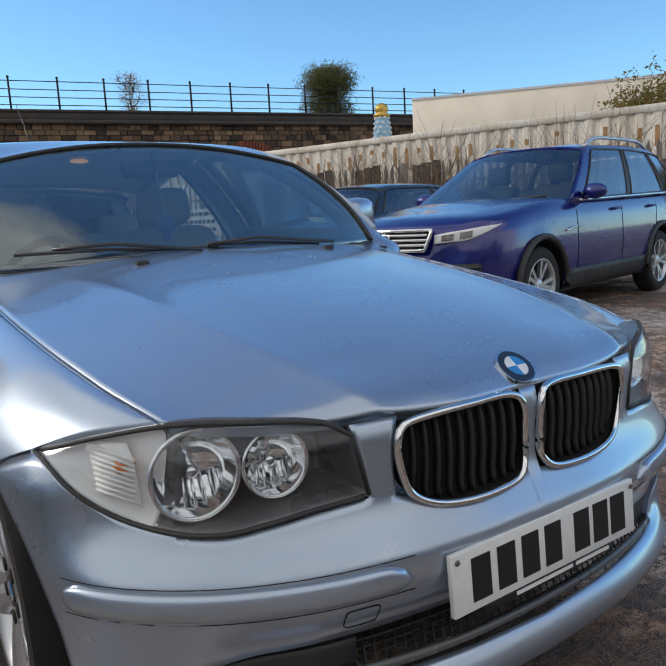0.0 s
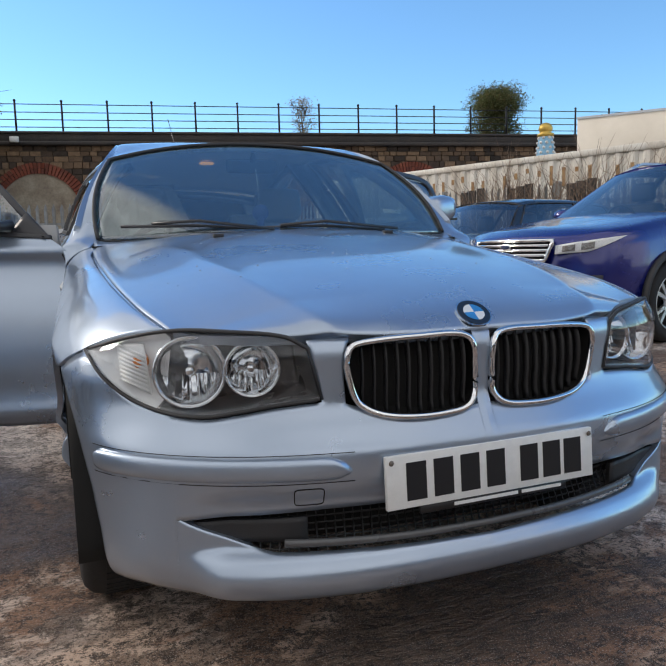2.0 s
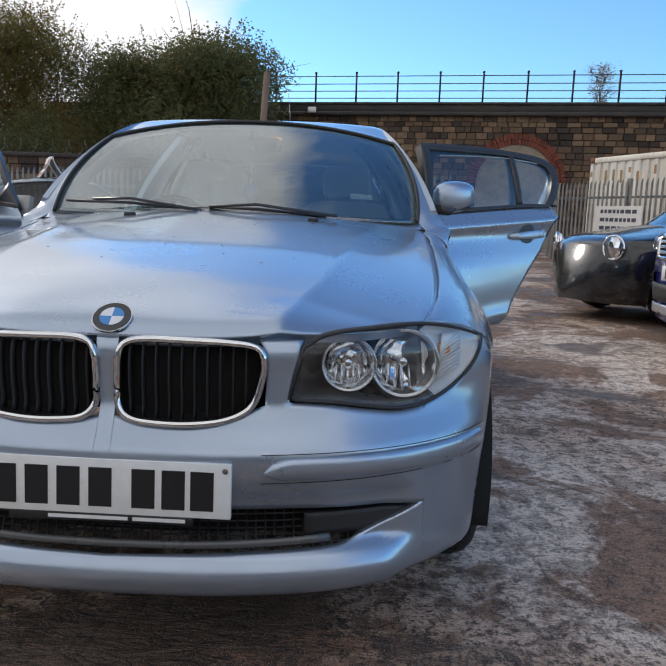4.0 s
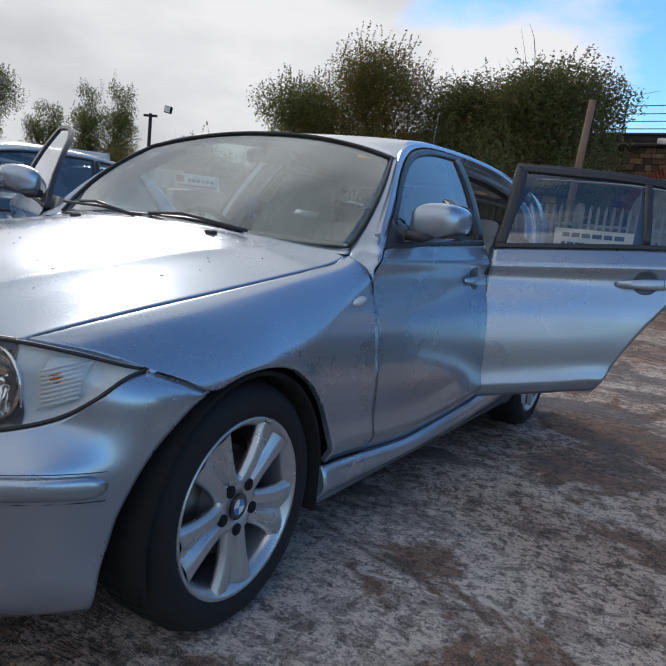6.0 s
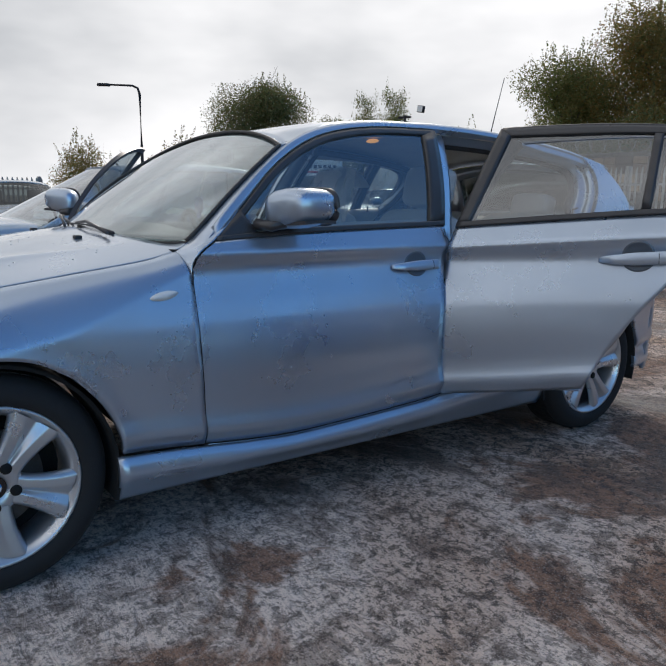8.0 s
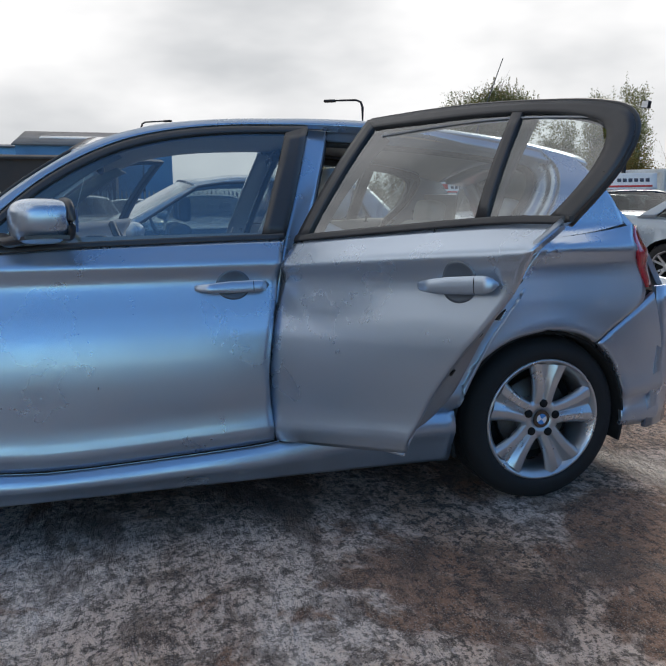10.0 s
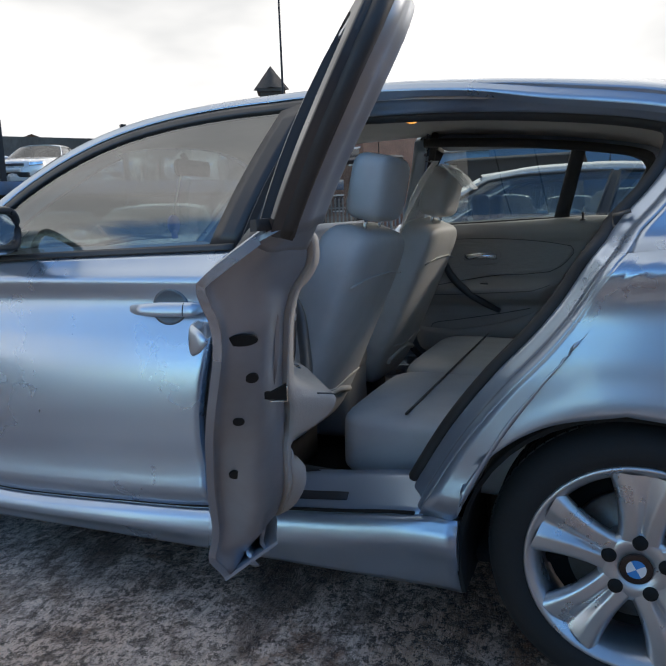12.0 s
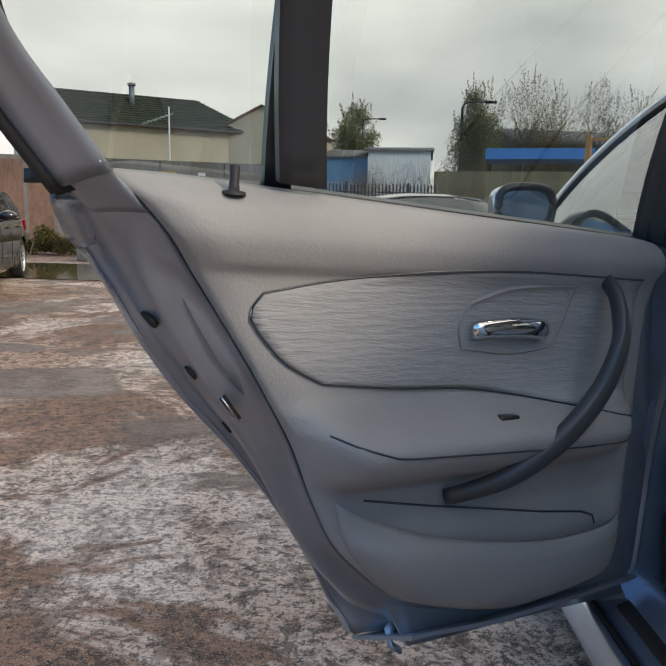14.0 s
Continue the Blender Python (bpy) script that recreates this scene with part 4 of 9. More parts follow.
    sheet(bm, lambda a, b: (lambda p: nose_at(p[0], p[1], s, 0.003 + 0.008 * math.sin(math.pi * b) * math.sin(math.pi * a)))(lamp_dom(a, b)), 36, 14, 0.003)
    part("lens", bm, LENS, lamp, "clear plastic lens").visible_shadow = False

# wipers and washer jets
for x0, y0, x1, y1 in ((0.40, 0.50, -0.18, 0.505), (-0.10, 0.49, -0.62, 0.575)):
    bm = bmesh.new()
    z0 = lambda x, y: 0.962 + (y - 0.47) * 0.62 - 0.03 * (x / 0.6) ** 2
    tube(bm, [(x0, y0 - 0.02, z0(x0, y0) + 0.012), ((x0 + x1) / 2, (y0 + y1) / 2 - 0.01, z0((x0 + x1) / 2, (y0 + y1) / 2) + 0.03), (x1 * 0.8 + x0 * 0.2, y1, z0(x1, y1) + 0.018)], 0.006, 6)
    tube(bm, [(x0 * 0.9, y0 + 0.012, z0(x0, y0) + 0.01), ((x0 + x1) / 2, (y0 + y1) / 2 + 0.01, z0((x0 + x1) / 2, (y0 + y1) / 2) + 0.014), (x1, y1 + 0.01, z0(x1, y1) + 0.01)], 0.006, 5)
    part("wiper", bm, TRIM, car)
for x in (-0.32, 0.32):
    bm = bmesh.new()
    p = on_hood(x, 0.40)
    box(bm, p + Vector((-0.018, -0.012, -0.005)), p + Vector((0.018, 0.012, 0.010)), 0.004)
    part("washer_jet", bm, PLASTIC, car)
bm = bmesh.new()
sheet(bm, lambda a, b: Vector(((a * 2 - 1) * 0.70, 0.475 + 0.155 * (a * 2 - 1) ** 2 + 0.06 * b, 0.957 + 0.02 * b)), 20, 3, 0.01)
part("scuttle_panel", bm, PLASTIC, car)


# ---- wheels ----
def build_wheel():
    """A five-spoke alloy wheel, its face towards +x, hub at the origin."""
    bm = bmesh.new()
    lathe(bm, [(-0.19, 0.205), (-0.175, 0.222), (-0.16, 0.205), (-0.03, 0.200), (-0.012, 0.208), (0.004, 0.222), (0.008, 0.2285), (0.002, 0.233), (-0.006, 0.230)], 64)
    wheel = part("wheel", bm, ALLOY, None, "silver five-spoke alloy wheel with worn paint")
    bm = bmesh.new()
    lathe(bm, [(-0.10, 0.075), (-0.025, 0.080), (-0.014, 0.076), (-0.010, 0.060), (-0.010, 0.036), (-0.016, 0.034), (-0.016, 0)], 40)
    part("hub", bm, ALLOY, wheel)
    for k in range(5):
        th = math.pi / 2 + math.pi + k * math.tau / 5
        er, et = Vector((0, math.cos(th), math.sin(th))), Vector((0, -math.sin(th), math.cos(th)))

        def spoke(a, b):
            r = 0.058 + 0.152 * b
            w = 0.036 + 0.036 * b + 0.014 * b ** 3 + 0.010 * (1 - b) ** 4
            q = a * 2 - 1
            groove = -0.016 * max(0, 1 - abs(q) / (0.16 + 0.26 * b)) * min(1, b * 4 + 0.3)
            edge = -0.020 * max(0, (abs(q) - 0.70) / 0.30) ** 2
            x = -0.010 + 0.012 * math.sin(b * 1.5) + groove + edge
            return Vector((x, 0, 0)) + er * (r * math.cos(q * 0.05)) + et * (w * q)
        bm = bmesh.new()
        sheet(bm, spoke, 32, 16, 0.028, rim="lr", centre=Vector((-3, 0, 0)))
        part("spoke", bm, ALLOY, wheel)
    bm = bmesh.new()
    lathe(bm, [(-0.205, 0.215), (-0.208, 0.25), (-0.205, 0.285), (-0.185, 0.308), (-0.16, 0.3155), (-0.10, 0.317), (-0.04, 0.3155), (-0.014, 0.308), (0.006, 0.288), (0.013, 0.262), (0.008, 0.238), (0.0, 0.2305), (-0.006, 0.225)], 72)
    part("tyre", bm, TYRE, wheel)
    # tread blocks standing on the shoulder
    bm = bmesh.new()
    for k in range(72):
        a = k * math.tau / 72
        for x0, x1 in ((-0.10, -0.045), (-0.17, -0.11)):
            m = Matrix.Rotation(a, 4, "X")
            t = bmesh.new()
            bmesh.ops.create_cube(t, size=1.0, matrix=m @ Matrix.Translation(((x0 + x1) / 2, 0, 0.3135 if x1 < -0.03 else 0.308)) @ Matrix.Diagonal((x1 - x0, 0.021, 0.010, 1)))
            join(bm, t)
    part("tread", bm, TYRE, wheel)
    bm = bmesh.new()
    lathe(bm, [(-0.075, 0.02), (-0.075, 0.145), (-0.098, 0.145), (-0.098, 0.02)], 40)
    part("brake_disc", bm, STEEL, wheel)
    bm = bmesh.new()
    lathe(bm, [(-0.13, 0.0), (-0.13, 0.20)], 32)
    part("brake_shield", bm, DARK, wheel)
    for k in range(5):
        th = math.pi / 2 + math.pi + k * math.tau / 5
        bm = bmesh.new()
        lathe(bm, [(-0.006, 0.0), (-0.006, 0.0155), (-0.0095, 0.016), (-0.02, 0.0155)], 16, "x", (0.0, 0.060 * math.cos(th), 0.060 * math.sin(th)))
        part("bolt", bm, DARK, wheel)
    roundel(Vector((-0.012, 0, 0)), Vector((0, 1, 0)), Vector((0, 0, 1)), Vector((1, 0, 0)), 0.034, wheel)
    return wheel


first_wheel = build_wheel()
first_wheel.parent = car
first_wheel.matrix_basis = pose(0.828, 0, 0.3165)
for x, y, turn in ((0.828, 2.66, 0), (-0.828, 0, 180), (-0.828, 2.66, 180)):
    copy_thing(first_wheel, pose(x, y, 0.3165, 0 if turn else 30, 0, turn))


# ---- doors ----
def swing(s, x, y, z, angle, lift=0.0):
    """How an open door stands: turned about its hinges and lifted a little at its free end."""
    h = Matrix.Translation((s * x, y, z))
    return h @ Matrix.Rotation(radians(-s * angle), 4, "Z") @ Matrix.Rotation(radians(lift), 4, "X") @ h.inverted()


def band(bm, outer, inner, n, s, out=0.004, thick=0.02, surf=None):
    """A strip of the cabin side between two lines of the side view."""
    surf = surf or (lambda y, z: on_cabin(y, z, s, out))
    sheet(bm, lambda a, b: surf(*((1 - b) * outer(a) + b * inner(a))), n, 3, thick)


def build_handle(y0, y1, z, s, door):
    L = y1 - y0
    bm = bmesh.new()

    def pt(y, zz, o):
        p = on_side(y, zz, s)
        return p + Vector((s * o, 0, 0))
    ring_n = 14
    rings = []
    m = 22
    for i in range(m + 1):
        t = i / m
        y = y0 + L * t
        hw = 0.019 * (0.35 + 0.65 * min(1, math.sqrt(t * 2.2))) * min(1, math.sqrt((1 - t) * 9 + 0.02))
        bow = 0.036 * min(1, 4 * t + 0.25) * min(1, (1 - t) * 7 + 0.35)
        rings.append([bm.verts.new(pt(y, z + hw * math.sin(k * math.tau / ring_n) + 0.004 * (t - 0.5), bow * (0.78 + 0.22 * math.cos(k * math.tau / ring_n)))) for k in range(ring_n)])
    for i in range(m):
        for k in range(ring_n):
            bm.faces.new((rings[i][k], rings[i][(k + 1) % ring_n], rings[i + 1][(k + 1) % ring_n], rings[i + 1][k])).smooth = True
    bm.faces.new(rings[0])
    bm.faces.new(rings[-1][::-1])
    bmesh.ops.recalc_face_normals(bm, faces=bm.faces)
    part("door_handle", bm, PAINT, door)
    # key-side joint, and a flat dark disc painting the hollow's shade behind the grip
    bm = bmesh.new()
    yj = y0 + L * 0.775
    tube(bm, [pt(yj, z + 0.017 * math.sin(t) + 0.001, 0.029 + 0.008 * math.cos(t)) for t in np.linspace(0, math.tau, 16, endpoint=False)], 0.0011, 4, closed=True)
    part("handle_joint", bm, DARK, door)
    bm = bmesh.new()
    yc = y0 + L * 0.52

    def dish(a, b):
        r, t = a, b * math.tau
        yy, zz = yc + 0.056 * r * math.cos(t), z + 0.004 + 0.047 * r * math.sin(t)
        return pt(yy, zz, 0.0022 - 0.0012 * r)
    sheet(bm, dish, 6, 32, 0.001, rim="r", centre=None, back=False)
    bmesh.ops.recalc_face_normals(bm, faces=bm.faces)
    part("handle_shade", bm, RECESS_SHADE, door)


# body colour darkened to stand for the shade in the handle's hollow
RECESS_SHADE = material("recess_shade", (0.13, 0.155, 0.19), 0.42, 0.5, vary=0.2)


def build_mirror(s, door):
    bm = bmesh.new()
    bmesh.ops.create_uvsphere(bm, u_segments=32, v_segments=20, radius=1.0)
    for v in bm.verts:
        x, y, z = v.co
        e = 0.62
        f = lambda c: math.copysign(abs(c) ** e, c)
        px, py, pz = f(x) * 0.088, f(y) * 0.085, f(z) * 0.066
        px += 0.0
        if py > 0.055:
            py = 0.055 + (py - 0.055) * 0.2
        pz *= 1 - 0.22 * max(0, py / 0.085) * 0 - 0.20 * max(0, px / 0.088)
        py += 0.030 * px / 0.088
        pz += 0.010 * px / 0.088
        v.co = Vector((s * (0.862 + px), 0.965 + py, 1.072 + pz))
    if s < 0:
        bmesh.ops.reverse_faces(bm, faces=bm.faces)
    mir = part("door_mirror", bm, PAINT, door, "body-coloured door mirror", smooth=True)
    bm = bmesh.new()
    sheet(bm, lambda a, b: Vector((s * (0.862 + (a - 0.5) * 0.150 * (1 - 0.25 * abs(2 * b - 1) ** 3)), 0.965 + 0.041 + 0.051 * a, 1.072 + 0.004 + (b - 0.5) * 0.105 * (1 - 0.2 * abs(2 * a - 1) ** 3))), 12, 10, 0.004, centre=Vector((s * 0.86, 0.9, 1.07)))
    part("mirror_glass", bm, CHROME, mir, "mirror glass")
    bm = bmesh.new()
    loop = [(0.5 + 0.5 * math.copysign(abs(math.cos(q)) ** 0.6, math.cos(q)), 0.5 + 0.5 * math.copysign(abs(math.sin(q)) ** 0.6, math.sin(q))) for q in np.linspace(0, math.tau, 36, endpoint=False)]
    tube(bm, [Vector((s * (0.862 + (a - 0.5) * 0.150), 0.965 + 0.040 + 0.051 * a, 1.076 + (b - 0.5) * 0.105)) for a, b in loop], 0.011, 8, closed=True)
    part("mirror_rim", bm, TRIM, mir)
    bm = bmesh.new()
    tube(bm, [(s * 0.785, 0.845, 1.020), (s * 0.83, 0.875, 1.012), (s * 0.858, 0.94, 1.030)], lambda t: 0.030 - 0.004 * t, 10, squash=(1, 0.62))
    part("mirror_foot", bm, TRIM, mir)
    bm = bmesh.new()
    sheet(bm, lambda a, b: Vector((s * (0.862 + 0.084 * (2 * a - 1)), 0.90 + 0.118 * b + 0.03 * (2 * a - 1), 1.010 + 0.004 * math.sin(b * 3) + 0.012 * a)), 8, 6, 0.01, centre=Vector((s * 0.86, 0.95, 1.2)))
    part("mirror_base", bm, TRIM, mir)


def build_front_door(s, m):
    front = path((0.6195, 0.333), (0.6135, 0.5), (0.6065, 0.69), (0.607, 0.84), (0.612, 0.900), (0.634, 0.932), (0.695, 0.967))
    rear = path((1.638, 0.341), (1.622, 0.56), (1.642, 0.73), (1.684, 0.95), (1.699, 1.004))
    dom = coons(path(*[(y, seam_z(y) + 0.005) for y in np.linspace(0.620, 1.638, 9)]), path((0.695, 0.967), (1.0, 0.986), (1.3, 0.995), (1.699, 1.004)), front, rear)
    bm = bmesh.new()
    sheet(bm, lambda a, b: (lambda p: Vector((s * door_x(p[0], p[1]), p[0], p[1])))(dom(a, b)), 44, 44, 0.022, rim="rbt")
    door = part("front_door", bm, PAINT, car)
    door.matrix_basis = m
    bm = bmesh.new()
    top = lambda a: np.array((0.705 + 1.13 * a, along(D_LINE, 0.705 + 1.13 * a)))
    band(bm, top, lambda a: top(a) - np.array((-0.010 * (1 - a), 0.022)), 40, s, 0.004)
    # centre pillar cover, sail panel and belt moulding
    band(bm, path((1.705, 1.012), (1.765, 1.18), (1.838, 1.385)), path((1.625, 1.018), (1.682, 1.18), (1.752, 1.362)), 10, s, 0.005)
    band(bm, path((0.70, 0.972), (0.80, 1.066)), path((0.72, 0.975), (0.855, 0.985)), 8, s, 0.006)
    band(bm, path((0.70, 0.968), (1.0, 0.986), (1.3, 0.995), (1.70, 1.004)), path((0.70, 0.983), (1.0, 1.003), (1.3, 1.013), (1.70, 1.022)), 30, s, 0.010, 0.014)
    part("window_frame", bm, TRIM, door)
    bm = bmesh.new()
    up = [(y, along(D_LINE, y) - 0.018) for y in np.linspace(0.78, 1.755, 12)]
    gd = coons(path((0.745, 0.985), (1.2, 1.002), (1.625, 1.012)), path((0.75, 1.000), *up), path((0.745, 0.985), (0.75, 1.000)), path((1.625, 1.012), (1.682, 1.18), (1.755, up[-1][1])))
    sheet(bm, lambda a, b: on_cabin(*gd(a, b), s, -0.004), 30, 16, 0.004, '', back=False)
    part("window", bm, GLASS, door, "lightly tinted door window").visible_shadow = False
    build_handle(1.398, 1.636, 0.858, s, door)
    build_mirror(s, door)
    # inner panel
    bm = bmesh.new()
    di = coons(path((0.64, 0.38), (1.62, 0.38)), path((0.71, 1.012), (1.68, 1.018)), path((0.64, 0.38), (0.63, 0.7), (0.71, 1.012)), path((1.62, 0.38), (1.62, 0.7), (1.68, 1.018)))
    sheet(bm, lambda a, b: on_side(*di(a, b), s) - Vector((s * (0.060 + 0.03 * math.sin(b * 3.0)), 0, 0)), 16, 16, 0.02, centre=Vector((s * 3, 1, 0.6)))
    part("door_lining", bm, GREY_TRIM, door)
    return door


def build_rear_door(s, m, detailed):
    front = path((1.646, 0.343), (1.630, 0.56), (1.650, 0.73), (1.692, 0.95), (1.707, 1.004))
    dom = coons(path((1.646, 0.343), (1.9, 0.364), (2.188, 0.393)), path((1.707, 1.004), (2.1, 1.006), (2.45, 1.004), (2.632, 0.990)), front, path(*REAR_EDGE))
    bm = bmesh.new()
    sheet(bm, lambda a, b: on_side(*dom(a, b), s), 40, 44, 0.012)
    door = part("rear_door", bm, PAINT, car)
    door.matrix_basis = m
    # window frame: pillar side, curved top and rear corner
    bm = bmesh.new()
    band(bm, path((1.707, 1.012), (1.775, 1.18), (1.850, 1.386)), path((1.762, 1.020), (1.828, 1.18), (1.893, 1.352)), 12, s, 0.006, 0.028)
    fo = path(*FRAME_OUT)
    fi = path((2.585, 1.012), (2.642, 1.074), (2.684, 1.14), (2.694, 1.198), (2.668, 1.236), (2.52, 1.283), (2.3, 1.316), (2.1, 1.334), (1.95, 1.348), (1.893, 1.352))
    band(bm, fo, fi, 50, s, 0.006, 0.028)
    band(bm, path((1.707, 1.004), (2.1, 1.006), (2.45, 1.004), (2.632, 0.991)), path((1.712, 1.024), (2.1, 1.026), (2.45, 1.024), (2.640, 1.010)), 30, s, 0.012, 0.016)
    band(bm, path((2.376, 1.02), (2.420, 1.30)), path((2.410, 1.02), (2.452, 1.295)), 6, s, 0.006, 0.012)
    sheet(bm, lambda a, b: (lambda p: on_cabin(p[0], p[1], s, -0.050))((1 - b) * np.array((2.354 + 0.072 * a, 1.022 + 0.262 * a)) + b * np.array((2.412 + 0.066 * a, 1.022 + 0.256 * a))), 8, 3, 0.012, centre=Vector((s * 3, 2.4, 1.1)))
    part("window_frame", bm, TRIM, door)
    bm = bmesh.new()
    g1 = coons(path((1.758, 1.018), (2.385, 1.02)), path((1.890, 1.354), (2.1, 1.338), (2.3, 1.312), (2.418, 1.297)), path((1.758, 1.018), (1.890, 1.354)), path((2.385, 1.02), (2.418, 1.297)))
    sheet(bm, lambda a, b: on_cabin(*g1(a, b), s, -0.004), 20, 14, 0.004, '', back=False)
    part("window", bm, GLASS, door, "lightly tinted door window").visible_shadow = False
    bm = bmesh.new()
    g2 = coons(path((2.405, 1.018), (2.590, 1.012)), path((2.440, 1.302), (2.56, 1.276), (2.672, 1.238)), path((2.405, 1.018), (2.440, 1.302)), path((2.590, 1.012), (2.646, 1.074), (2.690, 1.14), (2.672, 1.238)))
    sheet(bm, lambda a, b: on_cabin(*g2(a, b), s, -0.004), 10, 14, 0.004, '', back=False)
    part("quarter_light", bm, GLASS, door, "fixed quarter light").visible_shadow = False
    build_handle(2.240, 2.494, 0.869, s, door)
    rear_door_inside(s, door, detailed)
    return door


pan_full = spl((0.43, 0.748), (0.46, 0.732), (0.49, 0.718), (0.53, 0.713), (0.575, 0.710), (0.60, 0.712), (0.612, 0.717), (0.63, 0.727), (0.665, 0.728), (0.685, 0.710), (0.70, 0.676), (0.722, 0.652), (0.742, 0.644), (0.758, 0.652), (0.770, 0.682),
               (0.80, 0.722), (0.90, 0.728), (0.94, 0.724), (0.955, 0.708), (0.985, 0.697), (1.010, 0.701), (1.026, 0.714), (1.035, 0.732), (1.042, 0.752))
pan_flat = spl((0.43, 0.748), (0.46, 0.736), (0.52, 0.722), (0.60, 0.718), (0.70, 0.722), (0.90, 0.726), (0.945, 0.718), (0.985, 0.700), (1.010, 0.703), (1.026, 0.714), (1.035, 0.732), (1.042, 0.752))


LINING_EDGE = spl((0.44, 1.99), (0.476, 2.110), (0.504, 2.185), (0.535, 2.228), (0.60, 2.296), (0.66, 2.330), (0.74, 2.368), (0.80, 2.402), (0.871, 2.448), (0.948, 2.504), (1.00, 2.549), (1.04, 2.592))


def panel_at(y, z, s, out=0.0):
    """The lining of a rear door: armrest and pocket fade out towards its free edge."""
    w = min(max((LINING_EDGE(z) + 0.012 - y) / 0.075, 0), 1)
    w = w * w * (3 - 2 * w)
    g = min(max((y - 1.75) / (0.13 if z > 0.66 else 0.13 - 0.09 * min(1, (0.66 - z) / 0.06)), 0), 1)
    w *= g * g * (3 - 2 * g)
    e = max(0, (1.80 - y) / 0.06)
    d = max(0, (0.045 - (LINING_EDGE(z) - y)) / 0.035)
    x = w * pan_full(z) + (1 - w) * pan_flat(z) + 0.008 * e * e + 0.009 * d * d
    return Vector((s * (x - out), y, z))


def ease(a, start):
    k = min(max((a - start) / (1 - start), 0), 1)
    return k * k * (3 - 2 * k)


def rear_door_inside(s, door, detailed):
    # shut face round the free edge, from the skin inwards
    re = path(*REAR_EDGE)
    bm = bmesh.new()

    def face(a, b):
        y, z = re(a)
        p0 = on_side(y, z, s) + Vector((-s * 0.012, -0.004, 0.002))
        zl = 0.452 + (z - 0.393) / 0.619 * 0.586
        p3 = panel_at(LINING_EDGE(zl) + 0.002, zl, s, -0.006)
        t = ease(a, 0.80)
        p1 = p0 + Vector((-s * 0.010, -0.012, 0.008))
        p2 = p0.lerp(p3, 0.66) + Vector((0, 0.016 * (1 - t), -0.010 * (1 - t)))
        q = path(p0, p1, p0.lerp(p2, 0.6) + Vector((0, 0.002, -0.002)), p2, p3)(b)
        return Vector(q) + Vector((0, 0.004 * math.sin(b * 12.0) * (1 - t), 0))
    sheet(bm, face, 44, 20, 0.006, centre=Vector((s * 0.8, 1.6, 0.95)))
    part("shut_face", bm, PAINT_IN, door)
    bm = bmesh.new()
    sheet(bm, lambda a, b: on_side(1.66 + 0.52 * a, 0.368, s) + Vector((-s * (0.012 + 0.105 * b), -0.03 * a * b, 0.014 + 0.05 * b)), 12, 5, 0.006, centre=Vector((s * 0.8, 1.9, 0.9)))
    part("bottom_face", bm, PAINT_IN, door)
    bm = bmesh.new()
    sheet(bm, lambda a, b: (lambda p: on_side(p[0], p[1], s) + Vector((-s * (0.010 + 0.10 * b), 0.012, 0)))(path((1.646, 0.343), (1.630, 0.56), (1.650, 0.73), (1.692, 0.95), (1.707, 1.004))(a)), 12, 4, 0.006, centre=Vector((s * 0.8, 2.2, 0.9)))
    part("hinge_face", bm, PAINT_IN, door)
    di = coons(path((1.66, 0.39), (2.16, 0.40)), path((1.72, 1.015), (2.60, 1.015)), path((1.66, 0.39), (1.65, 0.7), (1.72, 1.015)), path(*[(y - 0.045, z + 0.02) for y, z in REAR_EDGE[:-1]], (2.60, 1.015)))
    bm = bmesh.new()
    sheet(bm, lambda a, b: (lambda p: Vector((s * max(abs(p.x) - 0.105 + 0.012 * b, 0.757), p.y, min(p.z, 1.012))))(on_side(*di(a, b), s)), 20, 24, 0.006, centre=Vector((s * 3, 2, 0.7)))
    part("inner_panel", bm, PAINT_IN, door)
    # inner half of the window frame: rubber round its outer edge, then the painted pressing
    fo = path(*FRAME_OUT)
    fi = path((2.588, 1.012), (2.632, 1.060), (2.677, 1.108), (2.704, 1.155), (2.709, 1.196), (2.680, 1.232), (2.58, 1.258), (2.383, 1.288), (2.269, 1.298), (2.138, 1.306), (1.995, 1.312), (1.946, 1.314))
    bm = bmesh.new()

    def pressing(a, b):
        p = (1 - b) * fo(a) + b * fi(a)
        return on_cabin(p[0], p[1], s, -0.012 - 0.046 * math.sin(min(1, 1.25 * b) * 1.571) ** 0.8 - 0.004 * math.sin(b * 9.4))
    sheet(bm, pressing, 60, 12, 0.008, centre=Vector((s * 3, 2.2, 1.1)))
    sheet(bm, lambda a, b: on_cabin(*fi(a), s, -0.058 + 0.058 * b), 60, 3, 0.004, centre=Vector((s * 0.7, 2.2, 4)))
    sheet(bm, lambda a, b: face(0.97, b).lerp(pressing(0.012, b), a) + Vector((0, 0.004 * math.sin(math.pi * a), 0)), 8, 16, 0.006, centre=Vector((s * 0.8, 1.6, 0.95)))
    part("inner_frame", bm, PAINT_IN, door, "painted inner window frame")
    bm = bmesh.new()
    sheet(bm, lambda a, b: on_cabin(*fo(a), s, 0.004 - 0.018 * b), 50, 3, 0.006, centre=Vector((0.7 * s, 2.2, 1.1)))
    rub = [on_cabin(*(0.93 * fo(a) + 0.07 * fi(a)), s, -0.014) for a in np.linspace(0, 1, 60)]
    tube(bm, rub, 0.011, 8)
    band(bm, path((1.712, 1.012), (1.780, 1.18), (1.853, 1.380)), path((1.764, 1.018), (1.842, 1.18), (1.935, 1.322)), 12, s, -0.024, 0.030)
